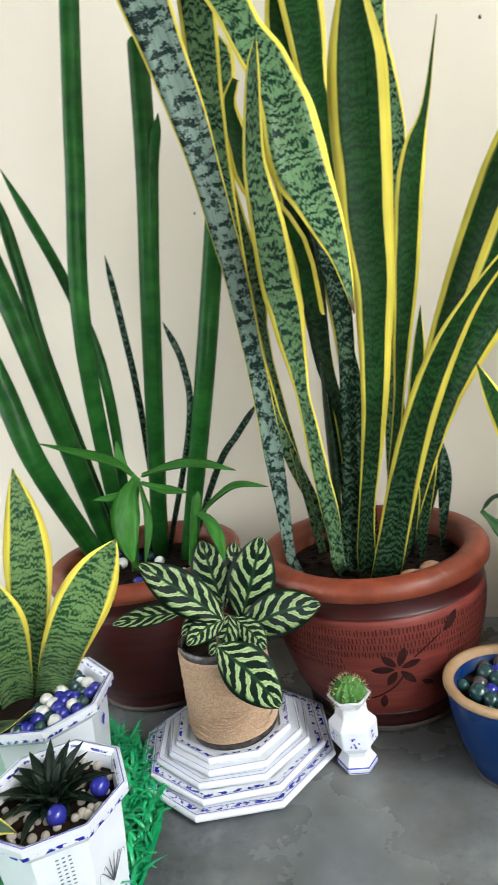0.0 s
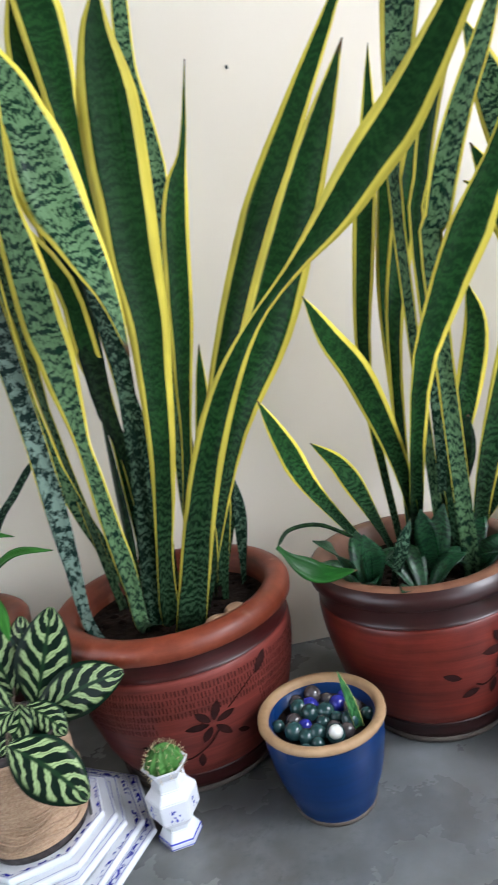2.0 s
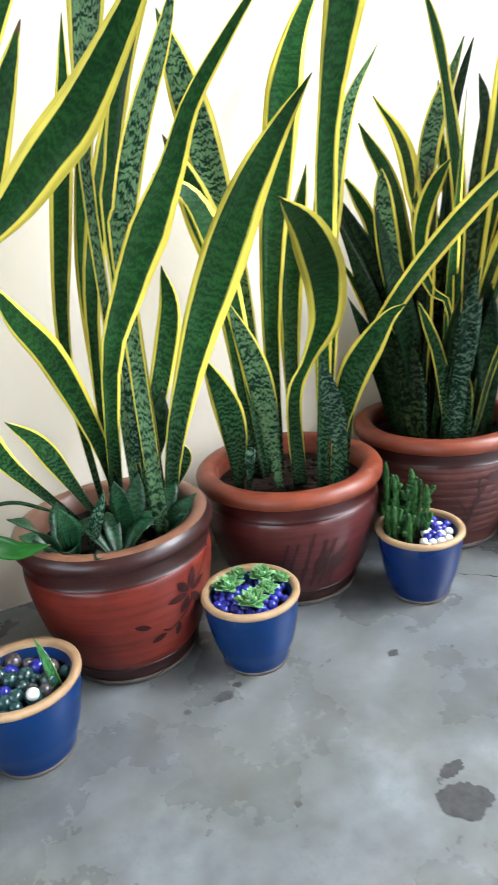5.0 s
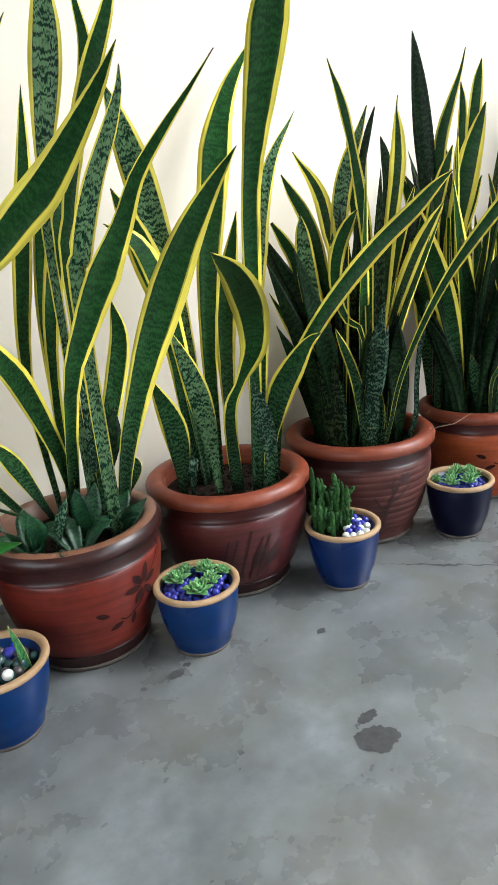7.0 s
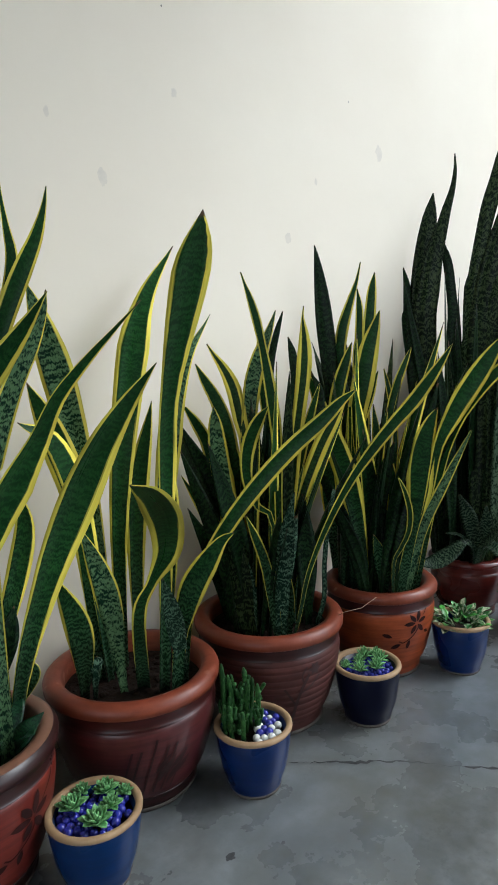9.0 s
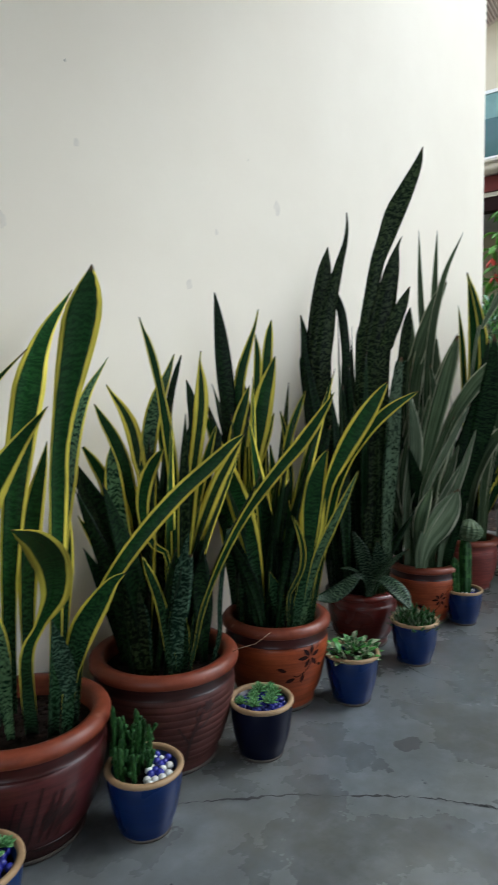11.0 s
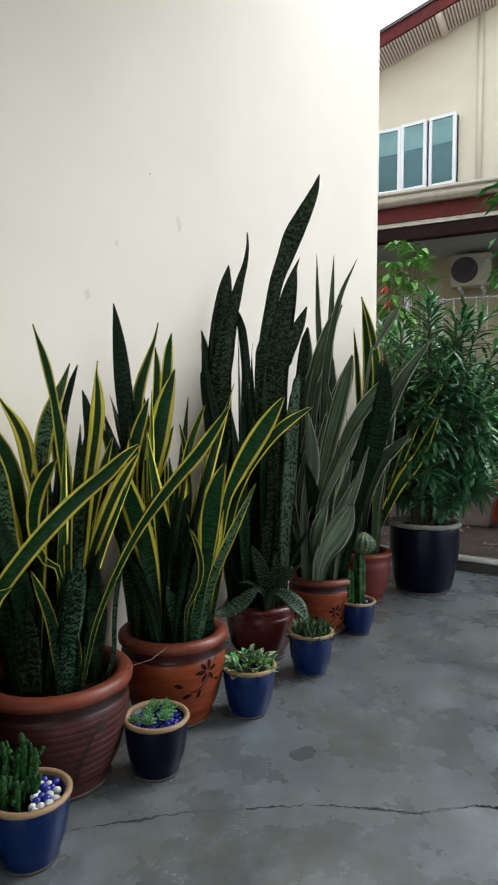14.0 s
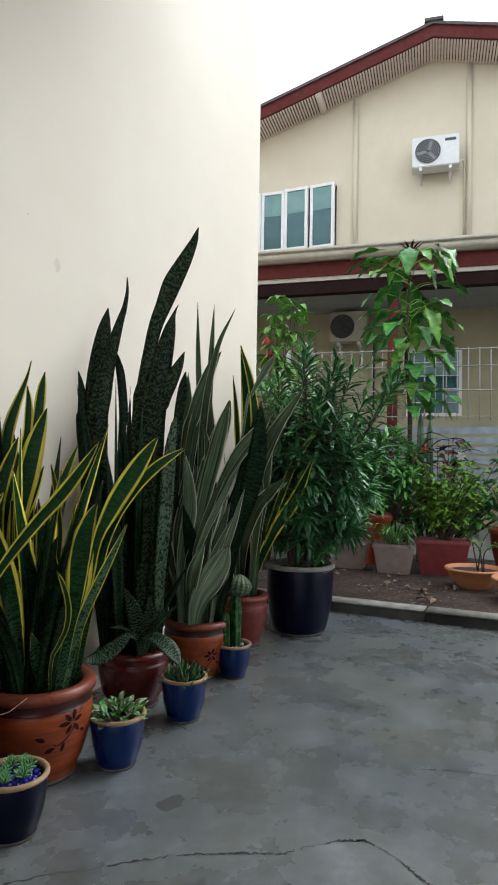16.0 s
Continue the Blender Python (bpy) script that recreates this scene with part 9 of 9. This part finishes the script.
leafy("hibiscus", "light green shoot rising behind the dark shrub", (4.9, 0.0, 0.03), ((4.9, 0.02, 1.90), (0.10, 0.09, 0.16)), LIME, 70, 0.15, 0.06, 59, stems=4, droop=0.5)
leafy("ti_plant", "dark red-brown leaves by the wall corner", (5.1, 0.25, 0.03), ((5.1, 0.22, 1.1), (0.12, 0.2, 0.40)), WINE, 26, 0.22, 0.06, 58, stems=4, droop=0.2)
shrub("schefflera", "glossy green star-leaved plant in the orange pot", (5.85, -0.30, 0.40), ((5.58, -0.38, 0.80), (0.20, 0.34, 0.20)), STAR, 44, 12, 0.19, 0.032, 61, droop=0.3)
shrub("schefflera", "glossy green star-leaved plant in front of the fence", (5.9, -0.15, 0.03), ((5.85, -0.24, 0.98), (0.22, 0.46, 0.38)), STAR, 95, 12, 0.15, 0.026, 62, droop=0.2)

tree = thing("young_tree", "slim young tree with large drooping lobed green leaves", "tree")
bm = bmesh.new()
tube(bm, spline([(6.15, -0.50, 0.03), (6.16, -0.54, 1.2), (6.15, -0.50, 2.0), (6.17, -0.53, 2.85)], 14), 0.028, 0.010, 8)
part("trunk", bm, BARK, tree)
rnd = random.Random(71)
for k in range(84):
    z = 2.82 - 1.45 * rnd.random() ** 1.5
    a = k * 2.4 + rnd.uniform(-0.4, 0.4)
    o = Vector((6.16, -0.53, z))
    reach = rnd.uniform(0.06, 0.30) * (1.0 if z > 1.9 else 0.7)
    d = Vector((math.cos(a), math.sin(a), 0))
    knee = o + d * reach + Vector((0, 0, 0.04 + 0.18 * reach))
    L = rnd.uniform(0.28, 0.46)
    drop = rnd.uniform(0.25, 1.0)
    tip = knee + d * L * (1.1 - 0.6 * drop) + Vector((0, 0, -L * drop))
    mid = knee.lerp(tip, 0.5) + d * 0.03 + Vector((0, 0, 0.035))
    part("petiole", tube(bmesh.new(), [o, o.lerp(knee, 0.5) + Vector((0, 0, 0.02)), knee], 0.004, 0.003, 5), HERB, tree)
    blade(tree, BROAD if k % 3 else LIME, L * rnd.uniform(0.36, 0.52), (d.x * 0.8, d.y * 0.8, 0.8), [knee, mid, tip], steps=9, foot=0.06, wide_at=0.42, thick=0.0012, wave=0.22, tail=1.2, cup=0.15)
for k in range(9):
    a = k * 0.7
    d = Vector((math.cos(a), math.sin(a), 1.0))
    blade(tree, WINE, 0.03, (-d.x, -d.y, 0.5), [(6.17, -0.53, 2.80), Vector((6.17, -0.53, 2.86)) + d * 0.05, Vector((6.17, -0.53, 2.88)) + Vector((d.x, d.y, 0.6)) * 0.12], steps=4, foot=0.4)
fsp = thing("snake_plant", "pale-edged snake plant in a clay pot by the fence", "plant", (5.95, -1.45, 0.32))
rnd = random.Random(73)
for k in range(12):
    a = rnd.uniform(0, 6.28)
    d = Vector((math.cos(a), math.sin(a), 0))
    L = rnd.uniform(0.3, 0.55)
    blade(fsp, LAUR_PALE, 0.06, (-1, -0.4, 0.2), [d * 0.06, d * 0.1 + Vector((0, 0, L * 0.5)), d * (0.1 + L * 0.25) + Vector((0, 0, L))])

for ci, (cx, cy, cz) in enumerate(((6.25, -0.62, 1.38), (6.28, -0.70, 1.30))):
    cc = thing("column_cactus", "pale grey-green upright cactus column by the fence", "cactus", (cx, cy, 0.03), group="column cacti by the fence")
    part("stem", ribbed(0.035, cz, 7, 0.25, rows=12, flat=0), CACTUS_PALE, cc)
    part("top", ribbed(0.036, 0.06, 7, 0.25, rows=6, z0=cz - 0.012), CACTUS_PALE, cc)
fl_at = thing("red_flower", "round coral-red flower among the fence plants", "flower", (6.1, -0.68, 1.02))
for k in range(14):
    d = Vector((math.cos(k * 2.4) * math.cos(k * 0.1), math.sin(k * 2.4) * math.cos(k * 0.1), math.sin(k * 0.1)))
    blade(fl_at, PETAL_RED, 0.035, (-d.x, -d.y, 1), [(0, 0, 0), d * 0.03, d * 0.055], steps=4, foot=0.4)
wf = thing("white_flower", "small white flower on the herbs in the trough", "flower", (5.45, -1.06, 0.98))
for k in range(6):
    d = Vector((-0.4, math.cos(k * 1.05), math.sin(k * 1.05))).normalized()
    blade(wf, M_WHITE, 0.025, (-1, 0, 0.3), [(0, 0, 0), d * 0.02, d * 0.04], steps=4, foot=0.4)
for hx, hy, hz in ((4.98, 0.40, 1.92), (4.95, 0.36, 1.80)):
    rf = thing("red_flower", "hanging red flower by the wall corner", "flower", (hx, hy, hz), group="red flowers by the wall corner")
    for k in range(5):
        d = Vector((math.cos(k * 1.26) * 0.6, math.sin(k * 1.26) * 0.6, -0.8))
        blade(rf, PETAL_RED, 0.035, (d.x, d.y, 0.2), [(0, 0, 0), d * 0.04, d * 0.08], steps=4, foot=0.4)

# ---- the next house ----
HM = pose(9.8, 0, 0, 0, 0, 8)
house = thing("house", "cream two-storey house with a maroon gable roof and porch", "house")
house.matrix_world = HM


def wall_boxes(y0, y1, z0, z1, holes, paint, t=0.25):
    ys = sorted({y0, y1, *[h[0] for h in holes], *[h[1] for h in holes]})
    zs = sorted({z0, z1, *[h[2] for h in holes], *[h[3] for h in holes]})
    for a, b in zip(ys, ys[1:]):
        for c, d in zip(zs, zs[1:]):
            my, mz = (a + b) / 2, (c + d) / 2
            if not any(h[0] < my < h[1] and h[2] < mz < h[3] for h in holes):
                part("wall_section", boxed(0, t, a, b, c, d), paint, house, smooth=False)


# Wall under the porch roof, with the porch's shade in its colour.
wall_boxes(-7.0, 6.0, 0.0, 3.5, [(-0.62, 0.16, 1.61, 2.59)], HOUSE_SHADED)
wall_boxes(-7.0, 6.0, 3.5, 5.62, [(1.24, 2.80, 4.22, 5.20)], HOUSE_CREAM)
SL, SR, RY, RZ = 0.318, 0.215, -0.18, 6.98
bm = bmesh.new()
v = [(RY + (RZ - 5.62) / SL, 5.62), (RY, RZ), (RY - (RZ - 5.62) / SR, 5.62)]
fa, fb = [bm.verts.new((0, y, z)) for y, z in v], [bm.verts.new((0.25, y, z)) for y, z in v]
bm.faces.new(fa)
bm.faces.new(fb[::-1])
for i in range(len(v)):
    j = (i + 1) % len(v)
    bm.faces.new((fa[i], fa[j], fb[j], fb[i]))
part("gable_wall", bm, HOUSE_CREAM, house, smooth=False)
for yy in (0.955, -0.70):
    part("pilaster", boxed(-0.035, -0.002, yy - 0.04, yy + 0.04, 3.6, RZ - (SL * (yy - RY) if yy > RY else SR * (RY - yy)) - 0.02, bevel=0.008), HOUSE_CREAM, house)


def roof_line(y, up):
    return RZ + up + 0.05 - (0.335 * (y - RY) if y > RY else SR * (RY - y))


for side, (ya, yb) in (("left", (RY, 5.2)), ("right", (-7.2, RY))):
    bm = bmesh.new()
    q = [(ya, roof_line(ya, 0.068)), (yb, roof_line(yb, 0.068)), (yb, roof_line(yb, 0.112)), (ya, roof_line(ya, 0.112))]
    A, B = [bm.verts.new((-0.60, *p)) for p in q], [bm.verts.new((7.0, *p)) for p in q]
    bm.faces.new(A)
    bm.faces.new(B[::-1])
    for i in range(4):
        bm.faces.new((A[i], A[(i + 1) % 4], B[(i + 1) % 4], B[i]))
    part("roof", bm, ROOF, house, "grey-brown tiled roof slope", smooth=False)
    bm = bmesh.new()
    q = [(ya, roof_line(ya, -0.10)), (yb, roof_line(yb, -0.10)), (yb, roof_line(yb, 0.065)), (ya, roof_line(ya, 0.065))]
    A, B = [bm.verts.new((-0.57, *p)) for p in q], [bm.verts.new((-0.54, *p)) for p in q]
    bm.faces.new(A)
    bm.faces.new(B[::-1])
    for i in range(4):
        bm.faces.new((A[i], A[(i + 1) % 4], B[(i + 1) % 4], B[i]))
    part("fascia_board", bm, MAROON, house, "maroon painted fascia board", smooth=False)
bm = bmesh.new()
box(bm, -0.62, 0.2, RY - 0.14, RY + 0.12, roof_line(RY, 0.10), roof_line(RY, 0.145))
part("ridge_tile", bm, ROOF, house, smooth=False)
slat_mesh = {}
y = 4.2
while y > -2.6:
    sl = 0.335 if y > RY else -SR
    if sl not in slat_mesh:
        b = boxed(-0.535, -0.004, -0.0135, 0.0135, -0.012, 0.0)
        me = bpy.data.meshes.new("soffit_slat")
        b.to_mesh(me)
        b.free()
        me.materials.append(SLAT)
        slat_mesh[sl] = me
    ob = new("soffit_slat", slat_mesh[sl])
    ob.parent = house
    ob.matrix_local = pose(0, y, roof_line(y, -0.10) - 0.005, math.degrees(math.atan(-sl)), 0, 0)
    y -= 0.041
bm = bmesh.new()
for ya, yb in ((RY, 5.0), (-7.0, RY)):
    q = [(ya, roof_line(ya, -0.075)), (yb, roof_line(yb, -0.075)), (yb, roof_line(yb, -0.06)), (ya, roof_line(ya, -0.06))]
    A, B = [bm.verts.new((-0.535, *p)) for p in q], [bm.verts.new((0.0, *p)) for p in q]
    for i in range(4):
        bm.faces.new((A[i], A[(i + 1) % 4], B[(i + 1) % 4], B[i]))
part("soffit_backing", bm, MAROON, house, "dark gap board behind the slats", smooth=False)
part("brace", boxed(-0.53, -0.02, 1.42, 1.49, 6.33, 6.42), SLAT, house, "cream timber brace")


def sash(y0, y1, z0, z1, swing=0.0, bars=0, label="white aluminium casement window with a teal blind"):
    """A white framed pane, hinged at its top or side by swing degrees."""
    w = thing("window_sash", label, "window")
    fr = 0.045
    bm = bmesh.new()
    for a, b, c, d in ((y0, y1, z0, z0 + fr), (y0, y1, z1 - fr, z1), (y0, y0 + fr, z0 + fr, z1 - fr), (y1 - fr, y1, z0 + fr, z1 - fr)):
        box(bm, -0.05, 0.0, a, b, c, d)
    f = part("frame", bm, HOUSE_WHITE, w, "white painted frame", smooth=False)
    p = part("pane", boxed(-0.03, -0.02, y0 + fr, y1 - fr, z0 + fr, z1 - fr), GLASS, w, "tinted glass pane", smooth=False)
    q = part("blind", boxed(-0.034, -0.0305, y0 + fr + 0.004, y1 - fr - 0.004, z0 + (z1 - z0) * 0.60, z1 - fr - 0.004), BLIND, w, "pale teal blind half drawn", smooth=False)
    for k in range(bars):
        yy = y0 + (y1 - y0) * (k + 1) / (bars + 1)
        part("grille_bar", boxed(-0.062, -0.052, yy - 0.006, yy + 0.006, z0, z1), HOUSE_WHITE, f, smooth=False)
    for k in range(bars + 2 if bars else 0):
        zz = z0 + (z1 - z0) * (k + 1) / (bars + 3)
        part("grille_bar", boxed(-0.072, -0.063, y0, y1, zz - 0.006, zz + 0.006), HOUSE_WHITE, f, smooth=False)
    w.matrix_world = HM @ (Matrix.Translation((0, y1, 0)) @ pose(0, 0, 0, 0, 0, swing) @ Matrix.Translation((0, -y1, 0)))
    return w


sash(2.44, 2.79, 4.22, 5.18)
sash(2.06, 2.43, 4.22, 5.18)
sash(1.67, 2.05, 4.22, 5.20, -7)
sash(1.25, 1.64, 4.22, 5.22, -9)
part("window_sill", boxed(-0.07, 0.0, 1.20, 2.82, 4.16, 4.215), HOUSE_WHITE, house, smooth=False)
part("window_reveal", boxed(0.20, 0.24, 1.24, 2.80, 4.22, 5.20), BLIND, house, "dim room behind the glass", smooth=False)
sash(-0.62, 0.16, 1.61, 2.59, 0, 2, "white framed window with a security grille")


# dark: puts porch shade into the case, fan guard and pipe colours.
def aircon(y0, y1, z0, z1, d, label, dark=False):
    ac = thing("air_conditioner", label, "air conditioner")
    part("case", boxed(-0.10 - d, -0.10, y0, y1, z0, z1, bevel=0.012), AC_WHITE if not dark else GUTTER, ac, smooth=False)
    h = z1 - z0
    yc = y1 - (y1 - y0) * 0.34
    fx = -0.104 - d
    fan = bmesh.new()
    r = h * 0.40
    bmesh.ops.create_circle(fan, cap_ends=True, segments=36, radius=r, matrix=pose(fx, yc, (z0 + z1) / 2, 0, -90, 0))
    fan_ob = part("fan_opening", fan, AC_DARK, ac, "dark fan opening")
    bm = bmesh.new()
    for k in range(7):
        rr = r * (k + 1) / 7
        tube(bm, [(fx - 0.004, yc + rr * math.cos(a * math.pi / 14), (z0 + z1) / 2 + rr * math.sin(a * math.pi / 14)) for a in range(29)], 0.004, sides=4)
    part("fan_guard", bm, AC_GREY if not dark else AC_DARK, fan_ob, "round wire guard")
    for k in range(3):
        bl = boxed(fx - 0.002, fx - 0.0005, -0.02, 0.02, 0.02, r * 0.9, m=Matrix.Translation((0, yc, (z0 + z1) / 2)) @ pose(0, 0, 0, 120 * k + 20, 0, 0))
        part("fan_blade", bl, AC_GREY if not dark else AC_DARK, fan_ob, smooth=False)
    if not dark:
        part("name_bar", boxed(fx - 0.001, fx + 0.002, y0 + (y1 - y0) * 0.07, y0 + (y1 - y0) * 0.30, z1 - h * 0.22, z1 - h * 0.13), AC_DARK, ac, "plain dark name bar", smooth=False)
    for yy in (y0 + 0.12, y1 - 0.12):
        bm = boxed(-0.10 - d, 0.0, yy - 0.02, yy + 0.02, z0 - 0.05, z0 - 0.012)
        tube(bm, [(-0.01, yy, z0 - 0.13), (-d * 0.7, yy, z0 - 0.05)], 0.014, sides=6)
        part("bracket", bm, AC_WHITE, ac, "white wall bracket", smooth=False)
    bm = bmesh.new()
    tube(bm, [(-0.2, y0 + 0.01, z0 + h * 0.2), (-0.15, y0 - 0.06, z0 + h * 0.3), (-0.04, y0 - 0.08, z0 + h * 0.1), (-0.03, y0 - 0.08, z0 - 1.0)], 0.014, sides=6)
    part("pipe", bm, AC_DARK if dark else HOUSE_CREAM, ac, "insulated pipe")
    ac.matrix_world = HM
    return ac


aircon(-0.55, 0.10, 5.18, 5.62, 0.25, "white outdoor air conditioner on wall brackets")
aircon(0.72, 1.26, 2.70, 3.14, 0.25, "shaded outdoor air conditioner under the porch", True)

porch = thing("porch", "porch with a cream gutter and dark maroon beams along the house", "porch")
porch.matrix_world = HM
part("roof_sheet", boxed(-1.85, 0.0, -7.0, 5.0, 0, 0.03, m=Matrix.Translation((0, 0, 3.92)) @ pose(0, 0, 0, 0, -10, 0)), ROOF, porch, smooth=False)
# Out-of-view end walls, added to keep sky light out of the porch.
for yy in (-3.6, 3.3):
    part("unseen_side_block", boxed(-1.72, -0.003, yy - 0.1, yy + 0.1, 0.0, 3.44), HOUSE_CREAM, porch, smooth=False)
part("gutter", boxed(-1.90, -1.74, -7.0, 5.0, 3.45, 3.585, bevel=0.02), GUTTER, porch, "dusty cream rain gutter")
part("gutter_lip", boxed(-1.925, -1.90, -7.0, 5.0, 3.55, 3.60, bevel=0.008), GUTTER, porch)
part("upper_beam", boxed(-1.78, -1.70, -7.0, 5.0, 3.27, 3.448), MAROON, porch, "maroon beam", smooth=False)
part("pale_strip", boxed(-1.76, -1.69, -7.0, 5.0, 3.215, 3.268), GUTTER, porch, "dusty pale strip", smooth=False)
part("lower_beam", boxed(-1.74, -1.60, -7.0, 5.0, 3.06, 3.213), DARK_TIMBER, porch, "dark brown beam", smooth=False)
part("porch_ceiling", boxed(-1.598, -0.004, -7.0, 5.0, 3.20, 3.24), CEILING_W, porch, "white ceiling", smooth=False)
part("post", boxed(-1.73, -1.61, 0.20, 0.32, 0.0, 3.058, bevel=0.006), MAROON, porch, "maroon post")
part("post", boxed(-1.73, -1.61, -3.6, -3.48, 0.0, 3.058, bevel=0.006), MAROON, porch, "maroon post")

fence = thing("fence", "white wire mesh fence above blue-grey louvres", "fence")
fence.matrix_world = HM
wire_v, wire_h = None, None
for k in range(42):
    y = 1.32 - k * 0.112
    if wire_v is None:
        b = bmesh.new()
        tube(b, [(0, 0, 1.38), (0, 0, 2.16)], 0.0055, sides=6)
        ob = part("upright_wire", b, STEEL, fence)
        wire_v = ob.data
    else:
        ob = new("upright_wire", wire_v)
        ob.parent = fence
    ob.matrix_local = pose(-2.6, y, 0)
for z in (2.14, 1.96, 1.70, 1.42):
    b = bmesh.new()
    tube(b, [(-2.606, 1.35, z), (-2.606, -3.4, z)], 0.0065, sides=6)
    part("cross_wire", b, STEEL, fence)
for yy in (1.37, -1.35, -3.40):
    part("post", boxed(-2.63, -2.57, yy - 0.025, yy + 0.025, 0.0, 2.2, bevel=0.004), STEEL, fence)
for k in range(8):
    part("louvre", boxed(-2.62, -2.60, -3.38, 1.34, 0.50 + k * 0.105, 0.575 + k * 0.105, bevel=0.004), SLAT_BLUE, fence, smooth=False)
